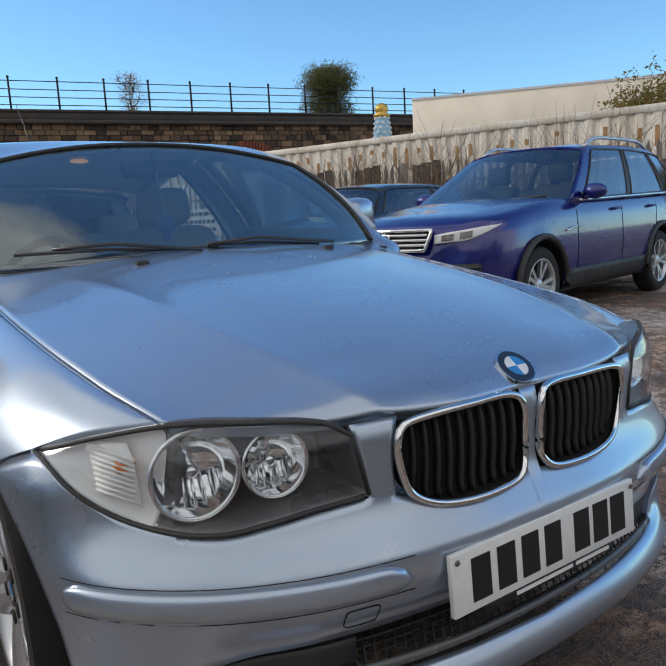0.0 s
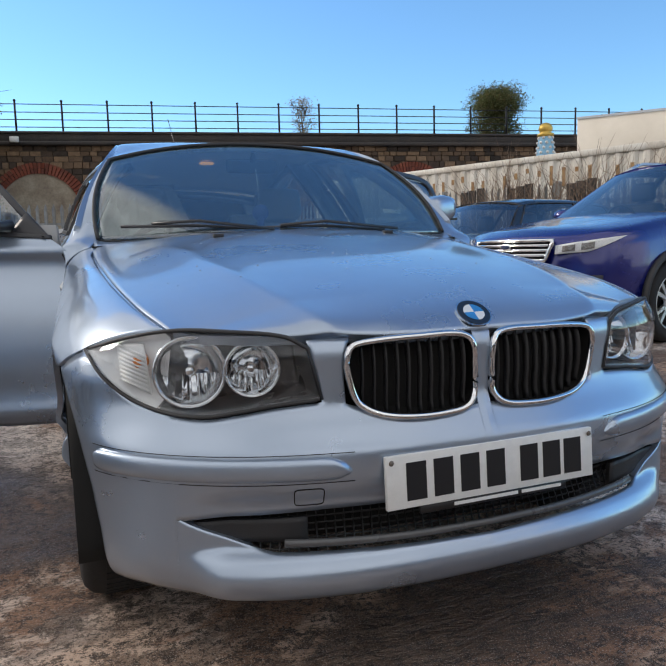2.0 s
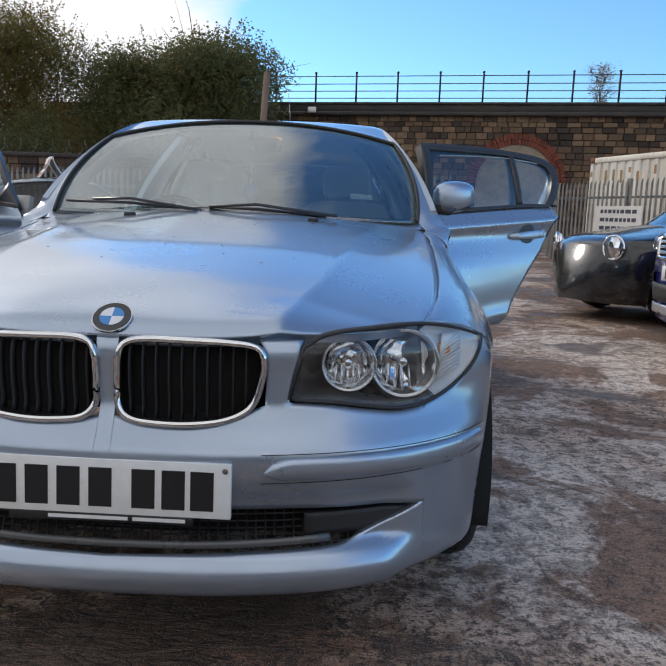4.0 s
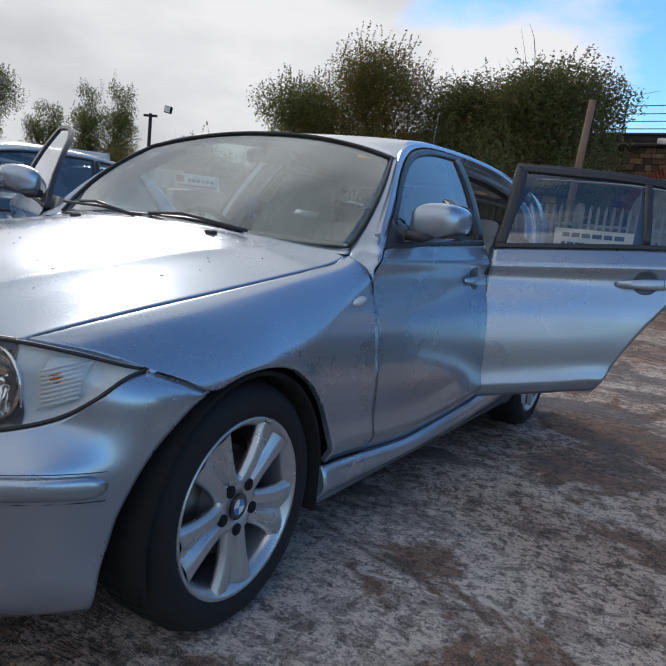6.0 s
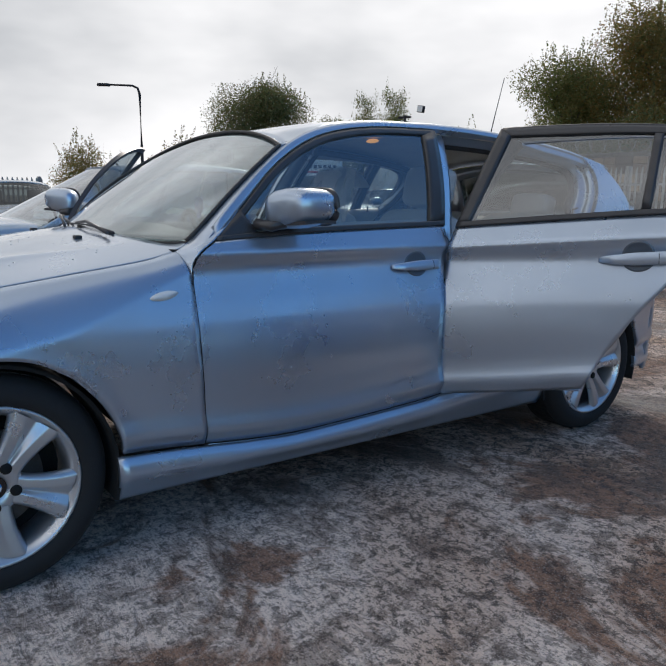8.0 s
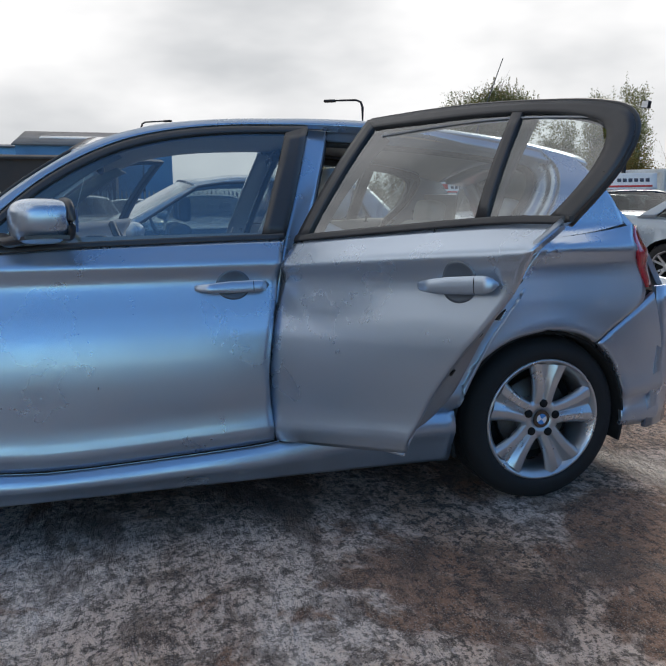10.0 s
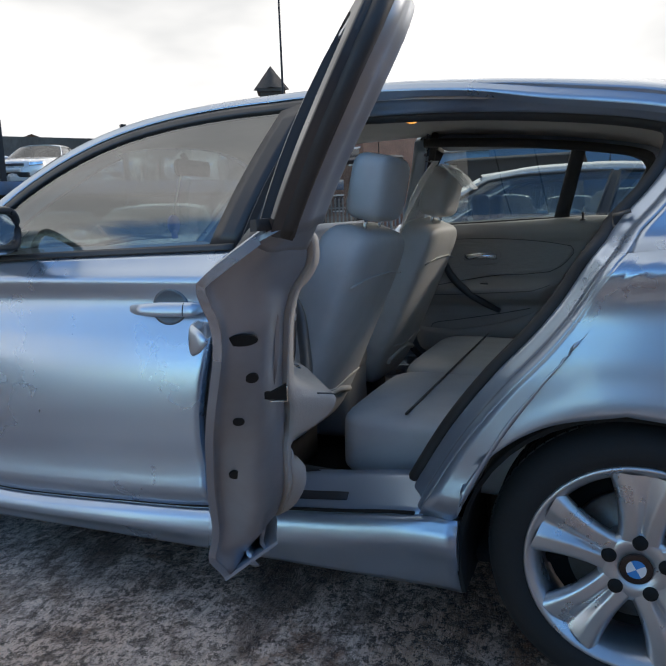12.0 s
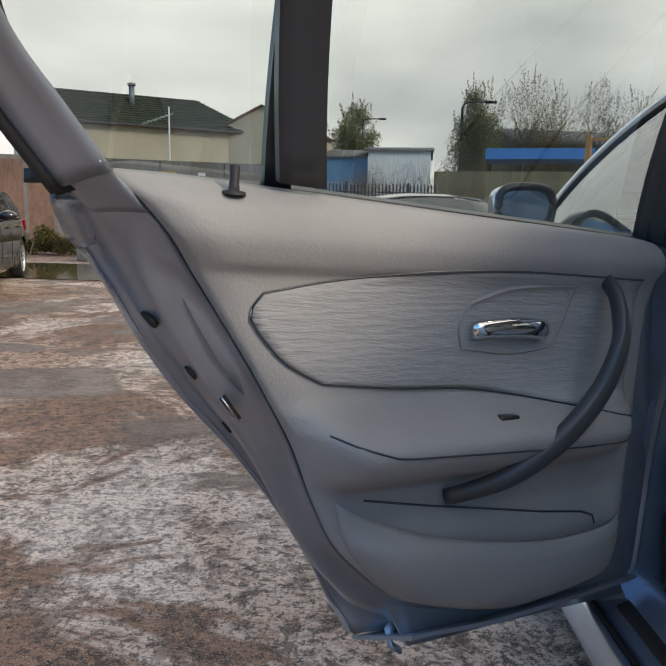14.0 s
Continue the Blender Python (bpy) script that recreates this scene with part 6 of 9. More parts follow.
# ---- ground ----
CONCRETE = bpy.data.materials.new("stained_concrete")
CONCRETE.use_nodes = True
ct = CONCRETE.node_tree
cb = ct.nodes["Principled BSDF"]
c_tc = ct.nodes.new("ShaderNodeTexCoord")


def c_noise(scale, detail=5.0, rough=0.6, stretch=None, dist=0.0):
    n = nd(ct, "ShaderNodeTexNoise", Scale=scale, Detail=detail, Roughness=rough, Distortion=dist)
    if stretch:
        mp = ct.nodes.new("ShaderNodeMapping")
        mp.inputs["Scale"].default_value = stretch
        mp.inputs["Rotation"].default_value = (0, 0, radians(20))
        ct.links.new(c_tc.outputs["Object"], mp.inputs[0])
        ct.links.new(mp.outputs[0], n.inputs["Vector"])
    else:
        ct.links.new(c_tc.outputs["Object"], n.inputs["Vector"])
    return n.outputs["Fac"]


def c_range(src, lo, hi, a=0.0, b=1.0):
    r = ct.nodes.new("ShaderNodeMapRange")
    r.inputs[1].default_value, r.inputs[2].default_value, r.inputs[3].default_value, r.inputs[4].default_value = lo, hi, a, b
    ct.links.new(src, r.inputs[0])
    return r.outputs[0]


def c_mix(fac, a, b, mode="MIX"):
    m = ct.nodes.new("ShaderNodeMix")
    m.data_type, m.blend_type = "RGBA", mode
    if isinstance(fac, float):
        m.inputs[0].default_value = fac
    else:
        ct.links.new(fac, m.inputs[0])
    for i, v in ((6, a), (7, b)):
        if isinstance(v, tuple):
            m.inputs[i].default_value = (*v, 1)
        else:
            ct.links.new(v, m.inputs[i])
    return m.outputs[2]


patch_ = c_noise(0.42, 5.0, 0.6, dist=0.5)
mud = c_noise(1.1, 6.0, 0.68, dist=0.8)
wet = c_noise(0.75, 5.0, 0.62, (1.0, 1.6, 1.0), 0.6)
clump = c_noise(5.5, 6.0, 0.80, dist=0.4)
blot = c_noise(13.0, 6.0, 0.80, dist=0.4)
spots = c_noise(28.0, 5.0, 0.80)
grit = c_noise(75.0, 4.0, 0.75)
comb = c_noise(8.0, 4.0, 0.70, (1.0, 3.2, 1.0), 0.8)
fine = c_noise(230.0, 2.0, 0.6)
dirty = c_range(patch_, 0.42, 0.53, 0.65, 1.0)


def c_times(a, b):
    m = ct.nodes.new("ShaderNodeMath")
    m.operation = "MULTIPLY"
    ct.links.new(a, m.inputs[0])
    ct.links.new(b, m.inputs[1])
    return m.outputs[0]


col = c_mix(c_range(patch_, 0.42, 0.55), (0.80, 0.68, 0.59), (0.52, 0.345, 0.24))
col = c_mix(c_range(mud, 0.50, 0.55, 0, 0.9), col, (0.25, 0.125, 0.07))
col = c_mix(c_range(wet, 0.525, 0.575, 0, 0.82), col, (0.10, 0.066, 0.049))
col = c_mix(c_times(c_range(clump, 0.51, 0.56, 0, 0.72), dirty), col, (0.120, 0.072, 0.048))
col = c_mix(c_times(c_range(blot, 0.535, 0.57, 0, 0.85), dirty), col, (0.062, 0.040, 0.029))
col = c_mix(c_times(c_range(spots, 0.535, 0.56, 0, 0.92), dirty), col, (0.046, 0.032, 0.025))
col = c_mix(c_range(comb, 0.57, 0.64, 0, 0.5), col, (0.075, 0.052, 0.040))
col = c_mix(c_times(c_range(grit, 0.55, 0.58, 0, 0.80), dirty), col, (0.045, 0.033, 0.026))
col = c_mix(c_range(fine, 0.56, 0.66, 0.0, 0.55), col, (0.56, 0.49, 0.43))
ct.links.new(col, cb.inputs["Base Color"])
ct.links.new(c_range(wet, 0.50, 0.64, 0.88, 0.42), cb.inputs["Roughness"])
c_b1 = nd(ct, "ShaderNodeBump", Strength=0.8, Distance=0.025)
c_b2 = nd(ct, "ShaderNodeBump", Strength=0.7, Distance=0.012)
c_b1.invert = c_b2.invert = True
ct.links.new(comb, c_b1.inputs["Height"])
ct.links.new(spots, c_b2.inputs["Height"])
ct.links.new(c_b1.outputs[0], c_b2.inputs["Normal"])
ct.links.new(c_b2.outputs[0], cb.inputs["Normal"])


def ground_at(x, y):
    """The yard falls away on the car's right and rises on its left."""
    up = min(max((x - 1.4) / 2.6, 0), 1)
    dn = min(max((-x - 1.4) / 3.0, 0), 1)
    return 0.02 * up * up * (3 - 2 * up) * min(max((y + 2) / 3, 0), 1) - 0.05 * dn * dn * (3 - 2 * dn)


bm = bmesh.new()
span = sorted(set([round(v, 3) for v in np.linspace(-6, 6, 61)] + [-1200, -400, -150, -60, -25, -12, 12, 25, 60, 150, 400, 1200]))
gv = [[bm.verts.new((x, y + 1, ground_at(x, y + 1) + 0.012 * noise.noise((x * 0.7, y * 0.7, 0)) * min(1, max(0, 7 - max(abs(x), abs(y)))) * 0.6)) for y in span] for x in span]
for i in range(len(span) - 1):
    for j in range(len(span) - 1):
        bm.faces.new((gv[i][j], gv[i + 1][j], gv[i + 1][j + 1], gv[i][j + 1])).smooth = True
ground = part("ground", bm, CONCRETE, None)
tagged(ground, "rough stained concrete yard with brown mud patches", "ground", kind="structure")

# ---- tools for the yard ----


def mesh_part(name, verts, faces, mat, parent, label="", smooth=False, mats=None, kind=""):
    """Links plain vertex and face lists as one mesh object."""
    me = bpy.data.meshes.new(name)
    me.from_pydata(verts, [], faces)
    for m in mat if isinstance(mat, (list, tuple)) else (mat,):
        me.materials.append(m)
    if mats:
        me.polygons.foreach_set("material_index", mats)
    if smooth:
        me.polygons.foreach_set("use_smooth", [True] * len(me.polygons))
    me.update()
    ob = new(name, me)
    ob.parent = parent
    return tagged(ob, label, kind=kind) if kind else tagged(ob, label)


def block(name, lo, hi, mat, parent, bev=0.0, label="", m=None):
    bm = bmesh.new()
    box(bm, lo, hi, bev, 1, m=m)
    return part(name, bm, mat, parent, label)


def ramp_material(name, stops, rough=0.9, grain=30.0, bump=0.6, island=True, spec=0.3):
    """Colour picked for each piece from a row of stops, with grain and relief."""
    m = material(name, stops[0][1], rough, vary=0.5, scale=grain * 0.2, fine=0.25, fine_scale=grain, bump=bump, bump_scale=grain, bump_dist=0.02, spec=spec)
    t = m.node_tree
    r = t.nodes.new("ShaderNodeValToRGB")
    while len(r.color_ramp.elements) < len(stops):
        r.color_ramp.elements.new(0.5)
    for e, (p, c) in zip(r.color_ramp.elements, stops):
        e.position, e.color = p, (*c, 1)
    src = t.nodes.new("ShaderNodeNewGeometry").outputs["Random Per Island"] if island else t.nodes.new("ShaderNodeObjectInfo").outputs["Random"]
    t.links.new(src, r.inputs[0])
    mix = [n for n in t.nodes if n.bl_idname == "ShaderNodeMix"][0]
    t.links.new(r.outputs[0], mix.inputs[6])
    dk = t.nodes.new("ShaderNodeHueSaturation")
    dk.inputs["Value"].default_value = 0.5
    t.links.new(r.outputs[0], dk.inputs["Color"])
    t.links.new(dk.outputs[0], mix.inputs[7])
    return m


STONE_STOPS = ((0.0, (0.045, 0.037, 0.032)), (0.25, (0.10, 0.072, 0.054)), (0.55, (0.19, 0.125, 0.080)), (0.85, (0.28, 0.19, 0.12)), (1.0, (0.075, 0.058, 0.048)))
STONE = ramp_material("sooty_stone", STONE_STOPS)
STONE_PIECE = ramp_material("sooty_stone_block", STONE_STOPS, island=False)
COPING = material("black_sooty_coping", (0.045, 0.042, 0.042), 0.9, vary=0.6, scale=1.5, fine=0.3, fine_scale=20, bump=0.5, bump_scale=14, tint=(0.09, 0.075, 0.065))
BRICK = ramp_material("red_brick", ((0, (0.20, 0.055, 0.035)), (0.5, (0.27, 0.085, 0.055)), (1, (0.14, 0.05, 0.038))))
RENDER_WALL = material("pale_rendered_infill", (0.36, 0.31, 0.24), 0.9, vary=0.7, scale=1.2, fine=0.15, fine_scale=15, tint=(0.17, 0.13, 0.10), bump=0.3, bump_scale=20)
IRON = material("dark_iron", (0.03, 0.03, 0.034), 0.6, 0.5, vary=0.4, scale=6)
GALV = material("galvanised_steel", (0.34, 0.35, 0.35), 0.55, 0.6, vary=0.6, scale=3, tint=(0.17, 0.16, 0.15), random_=0.15)
CONTAINER = material("rusty_white_container", (0.78, 0.76, 0.70), 0.6, vary=0.6, scale=1.7, fine=0.1, fine_scale=30, tint=(0.46, 0.37, 0.27), stretch=(1, 1, 0.35))
RUST = material("rust", (0.24, 0.10, 0.045), 0.9, vary=0.8, scale=5, tint=(0.10, 0.05, 0.03), bump=0.4, bump_scale=50)
RUST_SPOT = material("rust_stain", (0.42, 0.27, 0.13), 0.85, vary=0.9, scale=9, tint=(0.23, 0.11, 0.05))
CREAM = material("cream_panel", (0.80, 0.74, 0.64), 0.5, vary=0.35, scale=0.8, tint=(0.50, 0.45, 0.37))
WHITE_PAINT = material("white_board", (0.72, 0.72, 0.71), 0.5, vary=0.2, scale=4)
SIGN_INK = material("sign_ink", (0.05, 0.06, 0.09), 0.6)
SIGN_RED = material("sign_red", (0.50, 0.035, 0.03), 0.5)
ORANGE = material("orange_paint", (0.62, 0.27, 0.04), 0.6, vary=0.5, scale=6, tint=(0.35, 0.16, 0.06))
BARK = material("bark", (0.095, 0.075, 0.06), 0.95, vary=0.6, scale=8, bump=0.8, bump_scale=30, tint=(0.045, 0.038, 0.03))
TWIG = material("dry_twig", (0.25, 0.18, 0.13), 0.95, island=0.4, vary=0.3, scale=4)
GREEN_SHED = material("blue_steel_cladding", (0.10, 0.24, 0.42), 0.5, vary=0.3, scale=1.2, tint=(0.08, 0.16, 0.27))
ROOF_GREY = material("grey_sheet_roof", (0.16, 0.16, 0.165), 0.7, vary=0.5, scale=0.7, tint=(0.09, 0.085, 0.08))
BROWN_WALL = material("dark_brown_wall", (0.06, 0.048, 0.042), 0.85, vary=0.5, scale=1.0, tint=(0.10, 0.075, 0.06))
BRICK_FAR = material("dull_brick", (0.20, 0.11, 0.08), 0.9, vary=0.5, scale=0.9, fine=0.2, fine_scale=8, tint=(0.12, 0.075, 0.06))
CONC_DARK = material("weathered_concrete", (0.10, 0.095, 0.088), 0.9, vary=0.7, scale=0.7, fine=0.2, fine_scale=12, tint=(0.05, 0.045, 0.04), bump=0.4, bump_scale=14, stretch=(1, 1, 0.4))
DECK_BLUE = material("blue_painted_steel", (0.05, 0.11, 0.22), 0.5, vary=0.6, scale=1.5, tint=(0.07, 0.06, 0.05))
TILE_GREEN = ramp_material("mossy_green_tile", ((0, (0.055, 0.070, 0.045)), (0.5, (0.075, 0.085, 0.055)), (1, (0.05, 0.055, 0.04))), grain=12)
CREAM_WALL = material("cream_render", (0.52, 0.45, 0.34), 0.9, vary=0.4, scale=0.7, tint=(0.38, 0.32, 0.24))
RUSTY_WALL = material("rusty_brown_wall", (0.20, 0.115, 0.08), 0.85, vary=0.85, scale=0.9, fine=0.2, fine_scale=14, tint=(0.085, 0.055, 0.042), stretch=(1, 1, 0.4), bump=0.3, bump_scale=10)
WALL_GREY = material("weathered_block_wall", (0.19, 0.18, 0.165), 0.9, vary=0.8, scale=0.8, fine=0.2, fine_scale=10, tint=(0.10, 0.09, 0.075), bump=0.3, bump_scale=12, stretch=(1, 1, 0.5))
MOSSY = material("mossy_timber", (0.24, 0.20, 0.12), 0.9, vary=0.8, scale=1.4, tint=(0.11, 0.12, 0.06), random_=0.2)
BLUE_TARP = material("blue_canopy", (0.04, 0.20, 0.55), 0.5, vary=0.3, scale=2)
PALE_BLUE = material("pale_blue_paint", (0.25, 0.50, 0.72), 0.5, vary=0.3, scale=3)
GOLD = material("gold_paint", (0.62, 0.42, 0.10), 0.35, 0.6)
WINDOW_DARK = material("far_window_glass", (0.035, 0.045, 0.055), 0.08, coat=1.0)


def leaf_material(name, a, b, c):
    m = ramp_material(name, ((0, a), (0.5, b), (1, c)), rough=0.6, grain=3, bump=0.0)
    t = m.node_tree
    col_ = t.nodes["Principled BSDF"].inputs["Base Color"].links[0].from_socket
    tr = t.nodes.new("ShaderNodeBsdfTranslucent")
    mx = t.nodes.new("ShaderNodeMixShader")
    mx.inputs[0].default_value = 0.45
    t.links.new(col_, tr.inputs["Color"])
    t.links.new(t.nodes["Principled BSDF"].outputs[0], mx.inputs[1])
    t.links.new(tr.outputs[0], mx.inputs[2])
    t.links.new(mx.outputs[0], t.nodes["Material Output"].inputs[0])
    return m


LEAF_GREEN = leaf_material("dull_green_leaf", (0.122, 0.165, 0.054), (0.189, 0.207, 0.073), (0.268, 0.226, 0.079))
LEAF_DARK = leaf_material("dark_green_leaf", (0.098, 0.134, 0.054), (0.159, 0.183, 0.071), (0.244, 0.177, 0.081))
LEAF_OLIVE = leaf_material("olive_leaf", (0.139, 0.155, 0.046), (0.217, 0.186, 0.062), (0.310, 0.171, 0.046))
LEAF_GOLD = leaf_material("autumn_leaf", (0.32, 0.20, 0.05), (0.42, 0.25, 0.05), (0.25, 0.17, 0.06))
GRASS = leaf_material("rank_grass", (0.08, 0.09, 0.03), (0.16, 0.14, 0.05), (0.24, 0.19, 0.09))


def frame2(p, q):
    """A frame whose x axis runs from p to q on the ground."""
    d = Vector((q[0] - p[0], q[1] - p[1], 0))
    L = d.length
    return Matrix.Translation((p[0], p[1], 0)) @ Matrix.Rotation(math.atan2(d.y, d.x), 4, "Z"), L


# ---- plants ----
def crown_mesh(n, blobs, size, r, droop=0.0, flat=0.75, shoots=()):
    """Leaf blades scattered through overlapping lumps, thicker near their skins, and strung along thin shoots."""
    g = np.random.RandomState(r.randint(0, 10 ** 6))
    n, size = n * 14, size * 0.44
    tot = sum(b[3] ** 2 for b in blobs)
    cs = []
    for (bx, by, bz, br, bh) in blobs:
        k = max(4, int(n * br ** 2 / tot))
        u, v = g.uniform(-1, 1, k), g.uniform(0, math.tau, k)
        q = np.sqrt(1 - u * u)
        lump = 1 + 0.20 * np.sin(3 * v + bx * 5) * np.sin(4 * u + by * 3) + 0.18 * np.sin(7 * v + bz * 4) * np.cos(6 * u + bx)
        rad = br * (0.12 + 0.93 * g.rand(k) ** 0.5) * lump
        cs.append(np.stack((bx + rad * q * np.cos(v), by + rad * q * np.sin(v), bz + rad * bh * u), 1))
    for p, d, length in shoots:
        k = int(26 * length / 0.8)
        t = g.rand(k)[:, None]
        cs.append(np.array(p) + np.array(d) * length * t + g.normal(0, 1, (k, 3)) * (0.055 * (1.15 - t)))
    c = np.concatenate(cs)
    m = len(c)
    sz = size * g.uniform(0.6, 1.4, (m, 1))
    a = g.normal(0, 1, (m, 3))
    a[:, 2] = a[:, 2] * flat - droop
    a /= np.linalg.norm(a, axis=1)[:, None]
    b = np.cross(a, g.normal(0, 1, (m, 3)))
    b /= np.linalg.norm(b, axis=1)[:, None] + 1e-9
    return np.stack((c - a * sz, c + b * sz * 0.45, c + a * sz, c - b * sz * 0.45), 1).reshape(-1, 3)


def leaf_part(name, verts, mat, parent):
    """Links a cloud of four-cornered leaves as one mesh."""
    me = bpy.data.meshes.new(name)
    k = len(verts) // 4
    me.vertices.add(len(verts))
    me.vertices.foreach_set("co", verts.astype(np.float32).ravel())
    me.loops.add(len(verts))
    me.loops.foreach_set("vertex_index", np.arange(len(verts), dtype=np.int32))
    me.polygons.add(k)
    me.polygons.foreach_set("loop_start", np.arange(0, len(verts), 4, dtype=np.int32))
    me.materials.append(mat)
    me.update(calc_edges=True)
    ob = new(name, me)
    ob.parent = parent
    return tagged(ob)


def limb(bm, p, d, length, r0, r1, r, bend=0.25, n=5, sides=6):
    pts = [Vector(p)]
    d = Vector(d).normalized()
    for i in range(n):
        d = (d + Vector((r.gauss(0, bend), r.gauss(0, bend), r.gauss(0, bend * 0.6) + 0.06))).normalized()
        pts.append(pts[-1] + d * length / n)
    tube(bm, pts, lambda t: r0 + (r1 - r0) * t, sides)
    return pts


def build_tree(name, label, at, h, w, leaf, n, seed, size=0.10, trunk=0.22, base=0.22, shape="round", bare=0.0, group="", shoot=22):
    r = random.Random(seed)
    t = thing(name, label, "tree", at=(at[0], at[1], at[2] if len(at) > 2 else ground_at(*at)), group=group, turn=r.uniform(0, 360))
    bm = bmesh.new()
    top = limb(bm, (0, 0, -0.05), (0.03, 0.02, 1), h * 0.62, trunk * h / 8, trunk * 0.3 * h / 8, r, 0.05, 7, 8)
    part("trunk", bm, BARK, t)
    blobs = []
    nl = 9 if shape != "tall" else 14
    for i in range(nl):
        f = base + (0.95 - base) * (i + 0.5) / nl
        p = top[0].lerp(top[-1], min(f * 1.25, 1))
        a = i * 2.4 + r.uniform(-0.5, 0.5)
        if shape == "tall":
            rw = w * 0.5 * (0.30 + 0.7 * math.sin(math.pi * min(1, (1 - f) * 0.75 + 0.12)))
        else:
            rw = w * 0.5 * math.sqrt(max(0.12, 1 - ((f - 0.55) / 0.5) ** 2))
        d = Vector((math.cos(a), math.sin(a), 0.5 + 1.0 * f))
        bm = bmesh.new()
        q = limb(bm, p, d, max(rw * 0.9, 0.4) * (1.3 if f > 0.7 else 1.0), 0.045 * h / 8, 0.012, r, 0.14, 5, 5)
        for _ in range(4 if bare < 0.5 else 12):
            k = r.randint(1, len(q) - 1)
            limb(bm, q[k], Vector((r.gauss(0, 1), r.gauss(0, 1), r.uniform(0.3, 1.6))), rw * r.uniform(0.35, 0.8), 0.016, 0.004, r, 0.15, 4, 4)
        part("limb", bm, BARK, t)
        e = q[-1]
        br = max(rw * (0.44 + 0.22 * r.random()), 0.25)
        blobs.append((e.x * 0.92, e.y * 0.92, min(e.z, h - max(br * 0.8, w * 0.2)), br, 0.8 if shape != "tall" else 1.15))
        if shape != "tall":
            blobs.append((e.x * 0.45, e.y * 0.45, min(f * h, h - br * 0.9), br * 0.95, 0.85))
        else:
            blobs.append((r.gauss(0, 0.15), r.gauss(0, 0.15), f * h, br * 0.9, 1.2))
    blobs.append((top[-1].x, top[-1].y, h - w * 0.16, w * 0.2, 0.9))
    lumps = list(blobs)
    shoots = []
    for _ in range(int(w * shoot * (1 if n else 0))):
        b_ = r.choice(lumps)
        a, q = r.uniform(0, math.tau), r.random() ** 0.5
        p = (b_[0] + b_[3] * q * math.cos(a), b_[1] + b_[3] * q * math.sin(a), b_[2] + b_[3] * b_[4] * math.sqrt(max(0, 1 - q * q)) * 0.85)
        d = Vector((p[0] * 0.10 + r.gauss(0, 0.22), p[1] * 0.10 + r.gauss(0, 0.22), 1)).normalized()
        shoots.append((p, tuple(d), r.uniform(0.35, 1.0) * h / 7))
    if n:
        leaf_part("crown", crown_mesh(n, blobs, size, r, droop=0.5 if shape == "tall" else 0.0, flat=1.4 if shape == "tall" else 0.75, shoots=shoots), leaf, t)
    return t


def build_bush(name, label, p, q, depth, h, leaf, n, seed, size=0.09, category="hedge", twigs=0, twig_h=1.0):
    """A run of growth from p to q with lumpy top and bare shoots."""
    r = random.Random(seed)
    m, L = frame2(p, q)
    t = thing(name, label, category)
    t.matrix_world = Matrix.Translation((0, 0, ground_at(*p))) @ m
    blobs = []
    k = max(3, int(L / (h * 0.42)))
    for i in range(k):
        x = L * (i + 0.5) / k
        hh = h * r.uniform(0.55, 1.0)
        blobs.append((x, r.uniform(-0.3, 0.3) * depth, hh * 0.42, hh * 0.40, 1.0))
        blobs.append((x + r.uniform(-0.4, 0.4), r.uniform(-0.4, 0.4) * depth, hh * 0.72, hh * 0.30, 0.95))
    if n:
        shoots = []
        for _ in range(int(L * 5 * min(1, h / 3))):
            b_ = r.choice(blobs)
            shoots.append(((b_[0] + r.gauss(0, 0.3) * b_[3], b_[1] + r.gauss(0, 0.3) * b_[3], b_[2] + b_[3] * 0.8), (r.gauss(0, 0.2), r.gauss(0, 0.2), 1), r.uniform(0.12, 0.28) * h))
        vs = crown_mesh(n, blobs, size, r, shoots=shoots)
        low = vs[:, 2] < 0.02
        vs[low, 2] = 0.02 + abs(vs[low, 2]) * 0.3
        leaf_part("leaves", vs, leaf, t)
    bm = bmesh.new()
    for i in range(twigs or k * 3):
        x = r.uniform(0, L)
        pts = limb(bm, (x, r.uniform(-0.4, 0.4) * depth, 0), (r.gauss(0, 0.25), r.gauss(0, 0.2), 1), (h if not twigs else twig_h) * r.uniform(0.6, 1.0), 0.014, 0.003, r, 0.12, 5, 3)
        if twigs:
            for _ in range(6):
                limb(bm, pts[r.randint(1, 4)], (r.gauss(0, 0.8), r.gauss(0, 0.8), 1), twig_h * r.uniform(0.2, 0.5), 0.006, 0.002, r, 0.18, 3, 3)
    part("brushwood", bm, TWIG, t)
    return t


